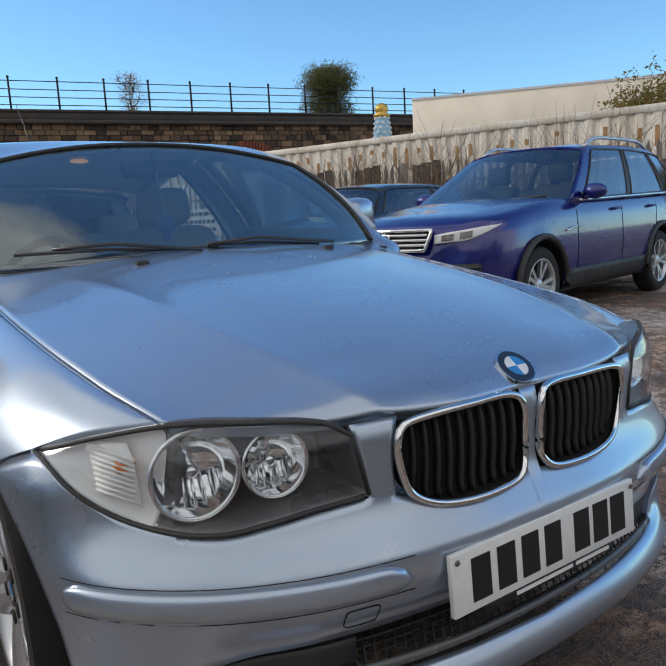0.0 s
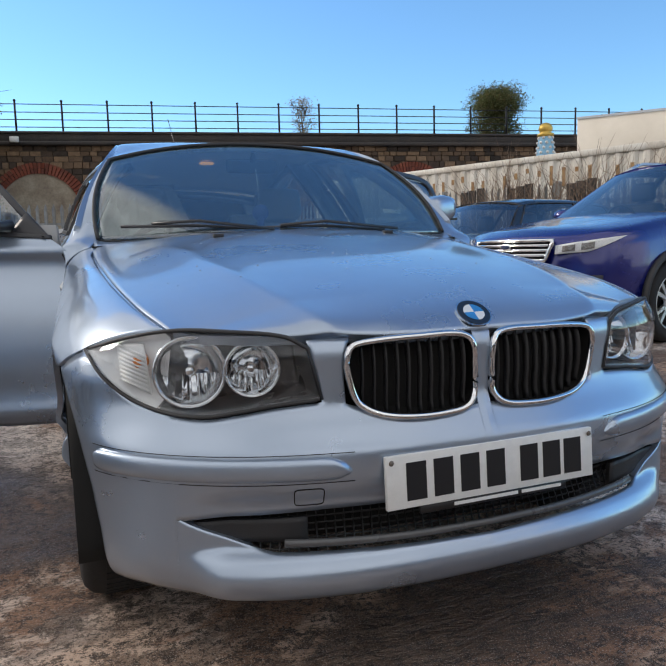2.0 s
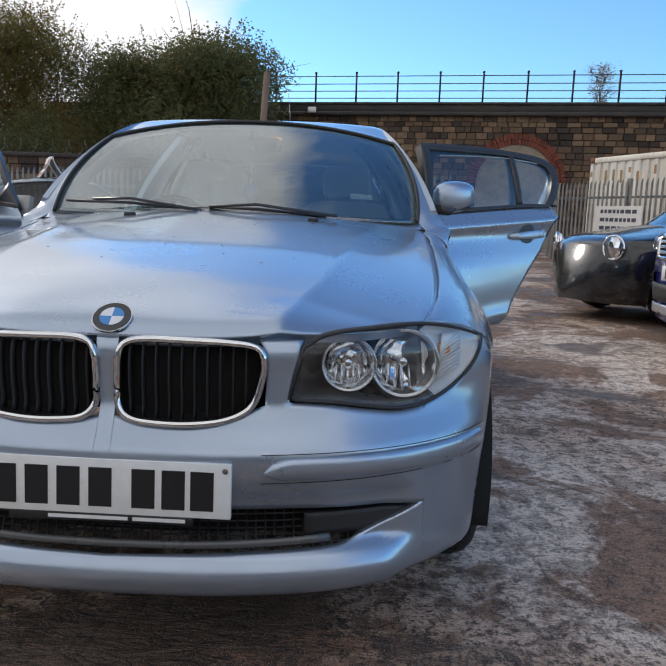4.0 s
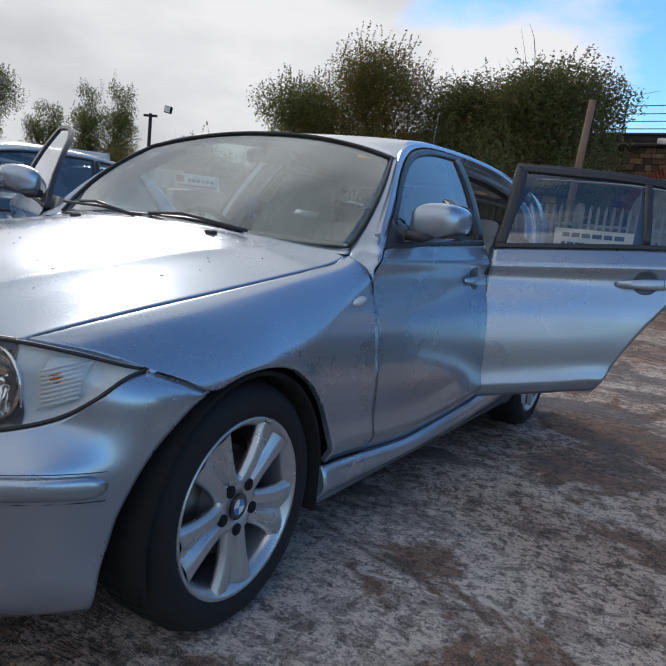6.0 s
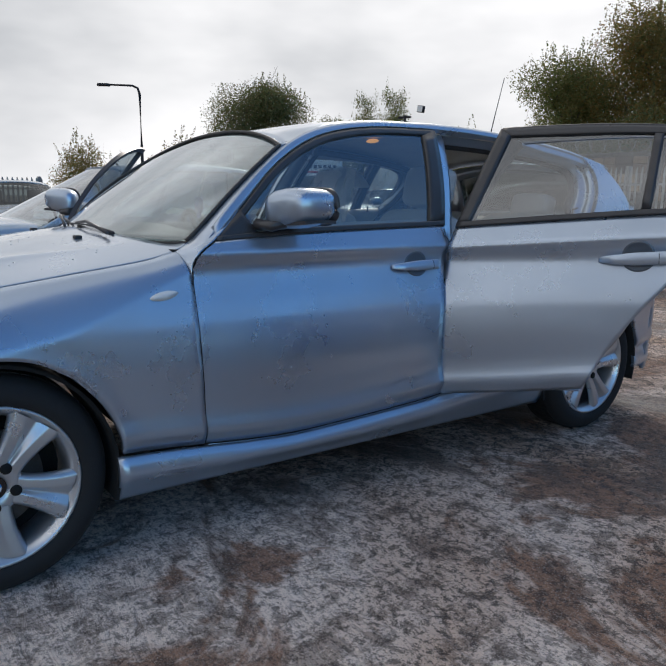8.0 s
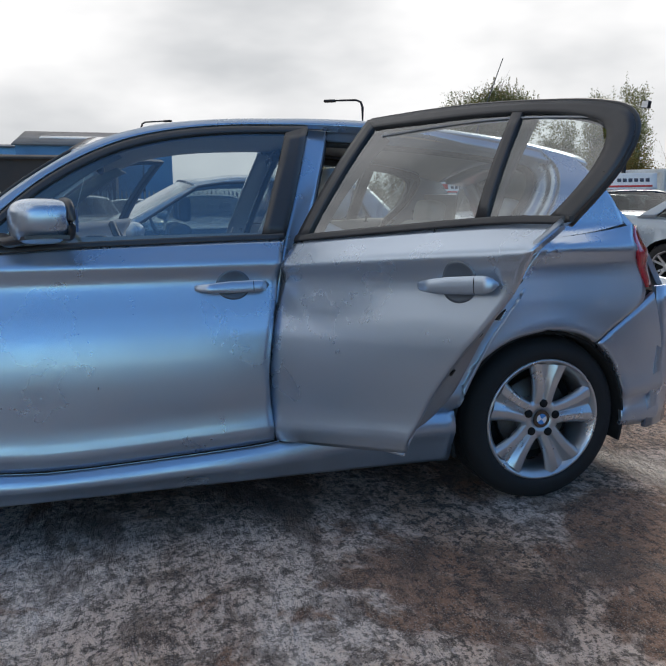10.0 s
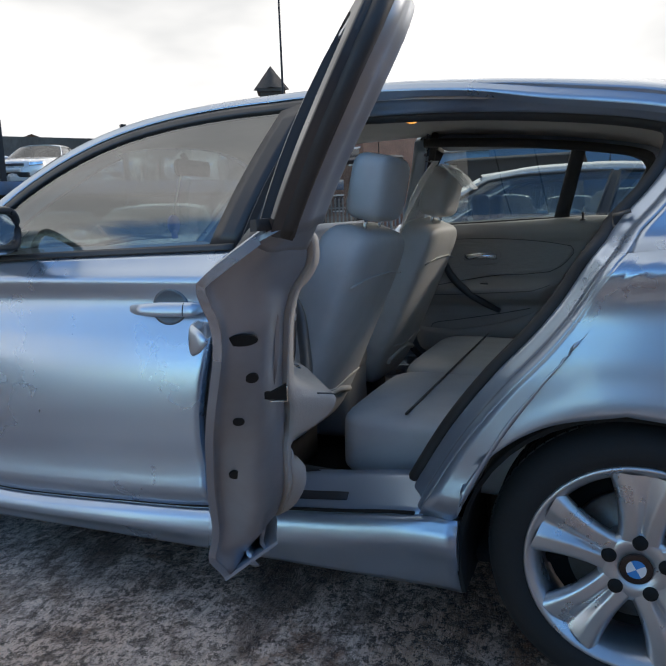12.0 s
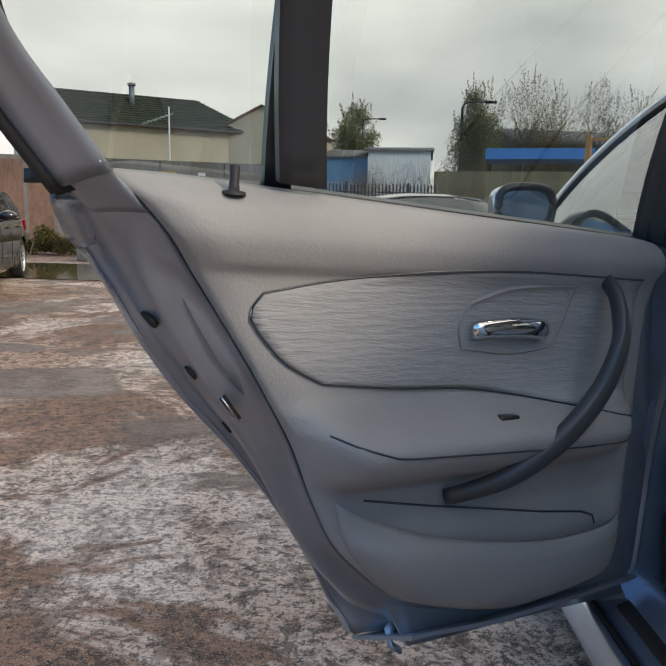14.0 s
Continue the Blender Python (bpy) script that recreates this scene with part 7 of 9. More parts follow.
# ---- fences, lamps, boards ----
def palisade_fence(p, q, h, label, mat, pitch=0.155, gaps=()):
    m, L = frame2(p, q)
    t = thing("palisade_fence", label, "fence")
    t.matrix_world = Matrix.Translation((0, 0, ground_at((p[0] + q[0]) / 2, (p[1] + q[1]) / 2))) @ m
    w = 0.068
    me = bpy.data.meshes.new("pale")
    v = [(-w / 2, 0, 0.05), (-w / 6, 0.022, 0.05), (w / 6, 0.022, 0.05), (w / 2, 0, 0.05)]
    tp = [(-w / 2, 0, h - 0.10), (-w / 6, 0.022, h - 0.02), (w / 6, 0.022, h - 0.02), (w / 2, 0, h - 0.10)]
    me.from_pydata(v + tp + [(0, 0.012, h)], [], [(0, 1, 5, 4), (1, 2, 6, 5), (2, 3, 7, 6), (4, 5, 8), (5, 6, 8), (6, 7, 8)])
    me.materials.append(mat)
    n = int(L / pitch)
    for i in range(min(n, 290)):
        o = new("pale", me)
        o.parent = t
        o.matrix_local = Matrix.Translation((i * pitch, -0.03, 0))
    for z in (0.35, h - 0.42):
        block("rail", (0, 0, z), (L, 0.045, z + 0.05), mat, t)
    for i in range(int(L / 2.75) + 1):
        block("post", (i * 2.75 - 0.05, 0.045, 0), (i * 2.75 + 0.05, 0.12, h + 0.02), mat, t)
    return t


def street_lamp(at, h, arm, turn, label, kind="arm"):
    t = thing("street_lamp", label, "lamp post", at=(at[0], at[1], ground_at(*at)), turn=turn)
    bm = bmesh.new()
    if kind == "arm":
        tube(bm, [(0, 0, 0), (0, 0, h * 0.5), (0, 0, h - 0.35), (0.08, 0, h - 0.12), (0.3, 0, h - 0.02), (arm, 0, h)], lambda s: 0.075 - 0.035 * s, 10)
        part("column", bm, IRON, t)
        block("lantern", (arm - 0.05, -0.1, h - 0.07), (arm + 0.5, 0.1, h + 0.05), IRON, t, 0.03)
    else:
        tube(bm, [(0, 0, 0), (0, 0, h - 0.45)], lambda s: 0.07 - 0.02 * s, 10)
        part("column", bm, IRON, t)
        block("bracket", (-0.22, -0.03, h - 0.55), (0.22, 0.03, h - 0.48), IRON, t)
        block("floodlight", (-0.13, -0.07, h - 0.36), (0.09, 0.08, h - 0.15), IRON, t, 0.02, m=Matrix.Rotation(0.15, 4, "Y"))
        block("lens", (-0.11, -0.085, h - 0.34), (0.07, -0.074, h - 0.17), WHITE_PLASTIC, t, m=Matrix.Rotation(0.15, 4, "Y"))
    return t


def bars(parent, w, h, rows, y, z0, mat, seed, name="lettering"):
    """Unreadable writing as plain bars on a board in the xz plane."""
    r = random.Random(seed)
    bm = bmesh.new()
    for i in range(rows):
        x = -w * 0.42
        z = z0 + h * (1 - (i + 0.65) / rows)
        hh = h / rows * 0.45
        while x < w * 0.36:
            L = min(r.uniform(0.05, 0.13) * w, w * 0.42 - x)
            box(bm, (x, y - 0.004, z), (x + L, y, z + hh))
            x += L + 0.03 * w
    part(name, bm, mat, parent)


# ---- parked cars ----
def car_wheel_meshes():
    bm = bmesh.new()
    lathe(bm, [(-0.09, 0.225), (-0.1, 0.27), (-0.085, 0.315), (-0.03, 0.33), (0.05, 0.33), (0.09, 0.315), (0.105, 0.27), (0.095, 0.225)], 32, "x")
    tyre = bpy.data.meshes.new("tyre")
    bm.to_mesh(tyre)
    tyre.materials.append(TYRE)
    bm.free()
    bm = bmesh.new()
    lathe(bm, [(-0.05, 0.21), (0.08, 0.218), (0.098, 0.228), (0.1, 0.222), (0.085, 0.208), (0.05, 0.205)], 32, "x")
    lathe(bm, [(0.075, 0.0), (0.078, 0.03), (0.07, 0.062), (0.05, 0.066)], 16, "x")
    for k in range(5):
        for e in (-0.12, 0.12):
            a = k * math.tau / 5 + e
            c, s = math.cos(a), math.sin(a)
            t_ = Vector((0, -s, c))
            o = Vector((0, c, s))
            p0, p1 = o * 0.045 + Vector((0.072, 0, 0)), o * 0.215 + t_ * (0.02 if e > 0 else -0.02) + Vector((0.085, 0, 0))
            vs = [bm.verts.new(p + t_ * w_ + Vector((x_, 0, 0))) for p in (p0, p1) for w_, x_ in ((-0.015, 0), (0.015, 0), (0.012, -0.03), (-0.012, -0.03))]
            for f in ((0, 1, 5, 4), (1, 2, 6, 5), (3, 0, 4, 7)):
                bm.faces.new([vs[i] for i in f])
    lathe(bm, [(0.0, 0.02), (0.0, 0.205)], 20, "x", mat=1)
    bmesh.ops.recalc_face_normals(bm, faces=bm.faces)
    rim = bpy.data.meshes.new("rim")
    bm.to_mesh(rim)
    rim.materials.append(ALLOY)
    rim.materials.append(DARK)
    bm.free()
    return tyre, rim


YARD_TYRE, YARD_RIM = car_wheel_meshes()
CAR_CACHE = {}


def parked_car(label, at, turn, color, L=4.2, W=1.76, H=1.45, wb=2.58, fo=0.82, wheel=0.315, belt=0.93, hood=0.80, hood_back=0.95, ws=(0.62, 1.42), tail=(0.42, 0.10),
               cuts=(0.0, 0.06, 0.46, 0.50, 0.84, 1.0), suv=False, deck=None, z=None, group="parked cars", back=True, front=True, tint=GLASS_DARK, sign=False, name="parked_car"):
    """A car with its nose towards -y and its front axle at the origin. turn is the heading about z."""
    paint = CAR_CACHE.get(color)
    if paint is None:
        paint = CAR_CACHE[color] = car_paint("yard_car_paint", color, 0.3, 0.26, 0.03)
    gz = ground_at(at[0], at[1]) if z is None else z
    t = thing(name, label, "car", at=(at[0], at[1], gz), turn=turn, group=group)
    hw = W / 2
    y0, y1 = -fo, L - fo
    z0 = 0.24 if suv else 0.19
    yb, yt = ws[0] - 0.0, ws[1]
    ye_t, ye_b = y1 - tail[0], y1 - tail[1]
    top_f = spl((y0, hood - 0.10), (y0 + 0.08, hood - 0.03), (y0 + 0.35, hood + 0.02), (yb, hood_back), (yb + 0.3, belt + 0.03), (ye_b - 0.3, belt + 0.05), (y1 - 0.08, (deck or belt + 0.04)), (y1, (deck or belt) - 0.06))
    plan = spl((y0, hw * 0.66), (y0 + 0.06, hw * 0.80), (y0 + 0.2, hw * 0.92), (y0 + 0.5, hw * 0.985), (y0 + 1.0, hw), (wb * 0.5, hw), (wb, hw * 0.995), (y1 - 0.5, hw * 0.96), (y1 - 0.15, hw * 0.88), (y1, hw * 0.74))
    secs = ((0.90, 0.0), (0.965, 0.10), (0.985, 0.25), (1.0, 0.45), (0.995, 0.62), (0.985, 0.78), (0.965, 0.90), (0.925, 0.965), (0.86, 0.99), (0.55, 1.015), (0.0, 1.03))
    ys = sorted(set([round(v, 3) for v in np.linspace(y0, y1, 58)] + [y0 + 0.03, y1 - 0.03]))
    R = wheel + 0.055
    bm = bmesh.new()
    for s in (1, -1):
        g = []
        for y in ys:
            row = []
            tp, pw = top_f(y), plan(y)
            nose = max(0, 1 - (y - y0) / 0.5)
            tailf = max(0, 1 - (y1 - y) / 0.4)
            for fx, fz in secs:
                zz = z0 + (tp - z0) * fz
                xx = pw * fx
                yy = y - 0.16 * nose * (1 - (abs(xx) / (hw * 0.7)) ** 2.4 if abs(xx) < hw * 0.7 else 0) - 0.05 * nose * math.sin(math.pi * min(1, max(0, (zz - z0) / (hood - z0)))) \
                    + 0.10 * tailf * (1 - min(1, abs(xx) / (hw * 0.75)) ** 2.4) + 0.05 * tailf * math.sin(math.pi * min(1, (zz - z0) / (belt - z0)) * 0.8)
                cut = False
                for wy in (0.0, wb):
                    dy, dz = yy - wy, zz - wheel
                    rr = math.hypot(dy, dz)
                    if rr < R and fx > 0.8:
                        cut = True
                        k = R / max(rr, 1e-4)
                        yy, zz = wy + dy * k, max(wheel + dz * k, z0 if abs(dy * k) > R * 0.97 else 0)
                row.append((bm.verts.new((s * xx, yy, zz)), cut))
            g.append(row)
        for i in range(len(ys) - 1):
            for j in range(len(secs) - 1):
                q = (g[i][j], g[i + 1][j], g[i + 1][j + 1], g[i][j + 1])
                if all(c for _, c in q):
                    continue
                if j > 7 and yb + 0.25 < ys[i] < ye_b - 0.3 and not (deck and ys[i] > ye_b):
                    continue
                try:
                    f = bm.faces.new([v for v, _ in q] if s < 0 else [v for v, _ in q][::-1])
                    f.smooth = True
                except ValueError:
                    pass
        for e in (0, -1):
            ring = [v for v, _ in g[e]]
            c = bm.verts.new((0, ring[3].co.y + (-0.18 if e == 0 else 0.12), z0))
            for j in range(len(ring) - 1):
                try:
                    bm.faces.new((c, ring[j], ring[j + 1])).smooth = True
                except ValueError:
                    pass
    bmesh.ops.remove_doubles(bm, verts=[v for v in bm.verts if abs(v.co.x) < 1e-5], dist=1e-4)
    bmesh.ops.recalc_face_normals(bm, faces=bm.faces)
    part("body", bm, paint, t)
    # cabin sides: pillars and panes in turn
    roof_c = spl((yt, H - 0.05), (yt + 0.35, H - 0.005), ((yt + ye_t) / 2, H), (ye_t - 0.25, H - 0.035), (ye_t, H - 0.075))
    rail_x = hw * 0.70

    def cab(a, b, s, out=0.0):
        yy0, yy1 = yb + 0.10 + (ye_b - 0.05 - yb - 0.10) * a, yt + (ye_t - yt) * a
        bl = belt - 0.015 + 0.05 * a
        y = yy0 + (yy1 - yy0) * b
        zt = roof_c(yy1) - 0.055
        zz = bl + (zt - bl) * b
        pw = plan(min(max(yy0, y0), y1)) * 0.955
        xx = pw + (rail_x * (plan(min(yy1, y1)) / hw) - pw) * b + 0.02 * math.sin(math.pi * b) + out
        return Vector((s * xx, y, zz))
    for s in (1, -1):
        for k in range(len(cuts) - 1):
            glass_seg = k % 2 == 1
            bm = bmesh.new()
            a0, a1 = cuts[k], cuts[k + 1]
            if glass_seg:
                sheet(bm, lambda a, b: cab(a0 + (a1 - a0) * a, 0.04 + 0.90 * b, s), 8, 5, 0.004, "", centre=Vector((0, 1, 0.8)), back=False)
                part("side_window", bm, tint, t)
                bm = bmesh.new()
                loop = [cab(a0 + (a1 - a0) * u, v, s, 0.003) for u, v in [(i / 8, 0.04) for i in range(8)] + [(1, 0.04 + 0.3 * i) for i in range(3)] + [(1 - i / 8, 0.94) for i in range(8)] + [(0, 0.94 - 0.3 * i) for i in range(3)]]
                tube(bm, loop, 0.011, 4, closed=True)
                part("window_frame", bm, TRIM, t)
            else:
                sheet(bm, lambda a, b: cab(a0 + (a1 - a0) * a, b, s, 0.002), 4, 6, 0.03, centre=Vector((0, 1, 0.8)))
                part("pillar", bm, paint if k in (0, len(cuts) - 2) else TRIM, t)
        bm = bmesh.new()
        sheet(bm, lambda a, b: cab(a, 0.93 + 0.09 * b, s, 0.003), 20, 2, 0.03, centre=Vector((0, 1, 0.8)))
        part("roof_rail_panel", bm, paint, t)
    bm = bmesh.new()

    def roof_f(a, b):
        p = cab(a, 1.0, 1)
        q = 2 * b - 1
        return Vector((p.x * q, p.y - (0.10 * (1 - q * q) if a < 0.1 else 0) * (1 - a / 0.1), p.z + (roof_c(yt + (ye_t - yt) * a) - p.z) * (1 - abs(q) ** 3)))
    sheet(bm, roof_f, 18, 12, 0.02, centre=Vector((0, 1, 0.8)))
    part("roof", bm, paint, t)
    bm = bmesh.new()

    def wscreen(a, b):
        p0, p1 = cab(0, 0.02, 1), cab(0, 0.98, 1)
        q = 2 * a - 1
        lo = Vector((p0.x * q, p0.y - 0.20 * (1 - q * q), p0.z + 0.01))
        hi = Vector((p1.x * q, p1.y - 0.09 * (1 - q * q), p1.z + 0.05 * (1 - q * q)))
        return lo.lerp(hi, b)
    sheet(bm, wscreen, 14, 8, 0.005, "", centre=Vector((0, 1.5, 0.6)), back=False)
    part("windscreen", bm, GLASS if tint is GLASS else tint, t)
    bm = bmesh.new()

    def rscreen(a, b):
        p0, p1 = cab(1, 0.05, 1), cab(1, 0.98, 1)
        q = 2 * a - 1
        lo = Vector((p0.x * q * 0.97, p0.y + 0.08 * (1 - q * q), p0.z))
        hi = Vector((p1.x * q, p1.y + 0.06 * (1 - q * q), p1.z + 0.03 * (1 - q * q)))
        return lo.lerp(hi, b)
    sheet(bm, rscreen, 12, 6, 0.005, "", centre=Vector((0, 1.5, 0.6)), back=False)
    part("rear_window", bm, GLASS_DARK, t)
    # floor of the cabin, so that nothing shines up through it
    bm = bmesh.new()
    box(bm, (-hw * 0.84, -0.35, z0 + 0.02), (hw * 0.84, wb + 0.3, z0 + 0.09))
    part("underbody", bm, DARK, t)
    for wy in (0.0, wb):
        for s in (1, -1):
            bm = bmesh.new()
            lathe(bm, [(s * (hw - 0.30), R + 0.01), (s * (hw - 0.035), R + 0.01)], 14, "x", at=(0, wy, wheel), arc=math.pi)
            part("arch_liner", bm, DARK, t)
    bm = bmesh.new()
    for x in (-0.36, 0.36):
        box(bm, (x - 0.24, 1.25, 0.45), (x + 0.24, 1.42, H - 0.42), 0.05, 2)
        box(bm, (x - 0.13, 1.33, H - 0.40), (x + 0.13, 1.43, H - 0.20), 0.04, 2)
    box(bm, (-hw * 0.7, 2.1, 0.45), (hw * 0.7, 2.25, H - 0.45), 0.05, 2)
    part("seats", bm, RUBBER, t)
    bm = bmesh.new()
    box(bm, (-hw * 0.78, yb + 0.12, 0.62), (hw * 0.78, yb + 0.52, belt - 0.01), 0.03, 2)
    part("dashboard", bm, PLASTIC, t)
    bm = bmesh.new()
    tube(bm, [(-0.36 + 0.18 * math.cos(a), yb + 0.62 - 0.06 * math.sin(a), belt - 0.02 + 0.17 * math.sin(a)) for a in np.linspace(0, math.tau, 18, endpoint=False)], 0.014, 6, closed=True)
    part("steering_wheel", bm, RUBBER, t)
    # wheels
    for wy in (0.0, wb):
        for s in (1, -1):
            wl = new("wheel")
            wl.parent = t
            k = wheel / 0.33
            wl.matrix_local = Matrix.Translation((s * (hw - 0.125), wy, wheel)) @ Matrix.Rotation(0 if s > 0 else math.pi, 4, "Z") @ Matrix.Scale(k, 4)
            for nm, me in (("tyre", YARD_TYRE), ("rim", YARD_RIM)):
                o = new(nm, me)
                o.parent = wl
    # seams, handles, mirrors
    def side_pt(y, zz, s, out=0.004):
        tp = top_f(y)
        fz = (zz - z0) / (tp - z0)
        fx = float(np.interp(fz, [c[1] for c in secs], [c[0] for c in secs]))
        return Vector((s * (plan(y) * fx + out), y, zz))
    dl, dr = yb + 0.22, wb * 0.56 + 0.12
    for s in (1, -1):
        bm = bmesh.new()
        for yy in ((dl, dr, wb - 0.22) if len(cuts) > 5 and cuts[3] - cuts[2] < 0.06 and H > 1.0 else (dl, dr + 0.3)):
            tube(bm, [side_pt(yy + (0.16 if yy > wb - 0.5 else 0) * max(0, (zz - 0.5)), zz, s, 0.0005) for zz in np.linspace(z0 + 0.14, belt - 0.03, 9)], 0.0045, 4, cap=False)
        part("door_gap", bm, DARK, t)
        for yy in (dr - 0.16, wb - 0.32):
            bm = bmesh.new()
            tube(bm, [side_pt(yy - 0.09 + 0.18 * u, belt - 0.10, s, 0.012 + 0.03 * math.sin(math.pi * u)) for u in np.linspace(0, 1, 7)], 0.013, 6)
            part("door_handle", bm, paint, t)
        bm = bmesh.new()
        mm = Matrix.Translation((s * (hw + 0.06), yb + 0.42, belt + 0.07)) @ Matrix.Diagonal((0.12, 0.085, 0.075, 1))
        bmesh.ops.create_icosphere(bm, subdivisions=2, radius=1.0, matrix=mm)
        for f in bm.faces:
            f.smooth = True
        tube(bm, [(s * (hw * 0.90), yb + 0.42, belt), (s * (hw + 0.02), yb + 0.42, belt + 0.03)], 0.025, 6)
        part("door_mirror", bm, paint, t)
    # lamps at both ends
    def cover(name, fn, mat, na=8, nb=5, thick=0.01):
        bm_ = bmesh.new()
        sheet(bm_, fn, na, nb, thick, centre=Vector((0, 1.2, 0.6)))
        return part(name, bm_, mat, t)

    def nose_pt(xf, zz, out=0.012):
        """A place on the front: xf -1 to 1 across, bending back round the corners."""
        x = xf * hw * 0.93
        ax = abs(x)
        y = y0 - 0.16 * (1 - min(1, ax / (hw * 0.7)) ** 2.4) - 0.05 * math.sin(math.pi * min(1, max(0, (zz - z0) / (hood - z0))))
        if ax > hw * 0.62:
            y += 0.9 * (ax - hw * 0.62) ** 1.35
        d = Vector((x * 0.9, -1, 0)).normalized()
        return Vector((x, y, zz)) + d * out
    if front and not suv:
        for s in (1, -1):
            cover("headlamp", lambda a, b: nose_pt(s * (0.56 + 0.40 * a), hood - 0.20 + 0.05 * a + (0.11 - 0.02 * a) * b, 0.02), REFLECTOR)
            cover("headlamp_lens", lambda a, b: nose_pt(s * (0.55 + 0.42 * a), hood - 0.205 + 0.05 * a + (0.12 - 0.02 * a) * b, 0.03), LENS)
        cover("grille", lambda a, b: nose_pt(-0.4 + 0.8 * a, hood - 0.20 + 0.07 * b, 0.014), TRIM, 12)
        cover("lower_grille", lambda a, b: nose_pt(-0.55 + 1.1 * a, z0 + 0.10 + 0.13 * b, 0.014), PLASTIC, 12)
        pl = cover("number_plate", lambda a, b: nose_pt(-0.29 + 0.58 * a, 0.43 + 0.11 * b, 0.026), WHITE_PLASTIC, 8, 2)
    if back:
        def tail_pt(xf, zz, out=0.012):
            x = xf * hw * 0.93
            ax = abs(x)
            y = y1 + 0.10 * (1 - min(1, ax / (hw * 0.75)) ** 2.4) + 0.05 * math.sin(math.pi * min(1, (zz - z0) / (belt - z0)) * 0.8) - (0.9 * (ax - hw * 0.70) ** 1.3 if ax > hw * 0.70 else 0)
            return Vector((x, y + out, zz))
        for s in (1, -1):
            cover("tail_lamp", lambda a, b: tail_pt(s * (0.60 + 0.38 * a), belt - 0.17 + (0.17 if not deck else 0.12) * b, 0.02 - 0.05 * b), RED_LENS)
        cover("number_plate", lambda a, b: tail_pt(-0.29 + 0.58 * a, 0.56 + 0.11 * b, 0.02), PLATE_YELLOW, 8, 2)
        cover("bumper_insert", lambda a, b: tail_pt(-0.75 + 1.5 * a, z0 + 0.04 + 0.12 * b, 0.014), PLASTIC, 12)
    if sign:
        roof_sign((at[0], at[1]), turn, gz + H, (yt + ye_t) / 2)
    return t, nose_pt, side_pt, cover, top_f, plan, cab, roof_c, paint


PLATE_YELLOW = material("yellow_plate", (0.62, 0.46, 0.05), 0.4)


def roof_sign(at, turn, z, y):
    """White curved advertising board standing on a car's roof."""
    t = thing("roof_sign", "white curved advertising board with red print on a car roof", "sign", group="roof boards")
    t.matrix_world = pose(at[0], at[1], z - 0.005, 0, 0, turn) @ Matrix.Translation((0, y, 0))
    bm = bmesh.new()
    sheet(bm, lambda a, b: Vector((-0.5 + a, 0.16 * (1 - b) ** 1.6 + 0.02, 0.30 * b)), 8, 8, 0.012, centre=Vector((0, -1, 0)))
    sheet(bm, lambda a, b: Vector((-0.5 + a, -0.16 * (1 - b) ** 1.6 - 0.02, 0.30 * b)), 8, 8, 0.012, centre=Vector((0, 1, 0)))
    part("board", bm, WHITE_PAINT, t)
    for s in (1, -1):
        bm = bmesh.new()
        sheet(bm, lambda a, b: Vector((-0.42 + 0.84 * a, s * (0.165 * (1 - (0.12 + 0.12 * b)) ** 1.6 + 0.026), 0.30 * (0.12 + 0.12 * b))), 6, 2, 0.003, centre=Vector((0, -s, 0)))
        sheet(bm, lambda a, b: Vector((-0.44 + 0.17 * a, s * (0.165 * (1 - (0.4 + 0.45 * b)) ** 1.6 + 0.026), 0.30 * (0.4 + 0.45 * b))), 3, 3, 0.003, centre=Vector((0, -s, 0)))
        part("red_band", bm, SIGN_RED, t)
        bm = bmesh.new()
        for k in range(6):
            sheet(bm, lambda a, b: Vector((-0.2 + 0.1 * k + 0.07 * a, s * (0.165 * (1 - (0.45 + 0.22 * b)) ** 1.6 + 0.026), 0.30 * (0.45 + 0.22 * b))), 2, 2, 0.003, centre=Vector((0, -s, 0)))
        part("lettering", bm, SIGN_INK, t)


# the deep blue sports-utility car beside the yard's fence
S, s_nose, s_side, s_cover, s_top, s_plan, s_cab, s_roof, s_paint = parked_car("deep blue sports-utility car with chrome grille and roof rails", (3.80, 3.32), -79.7, (0.006, 0.013, 0.17), L=4.52, W=1.84, H=1.66, wb=2.69, fo=0.80,
    wheel=0.345, belt=1.07, hood=0.98, hood_back=1.10, ws=(0.42, 1.28), tail=(0.40, 0.08), cuts=(0.0, 0.09, 0.42, 0.455, 0.74, 0.765, 0.93, 1.0), suv=True, tint=GLASS, name="parked_suv", group="")


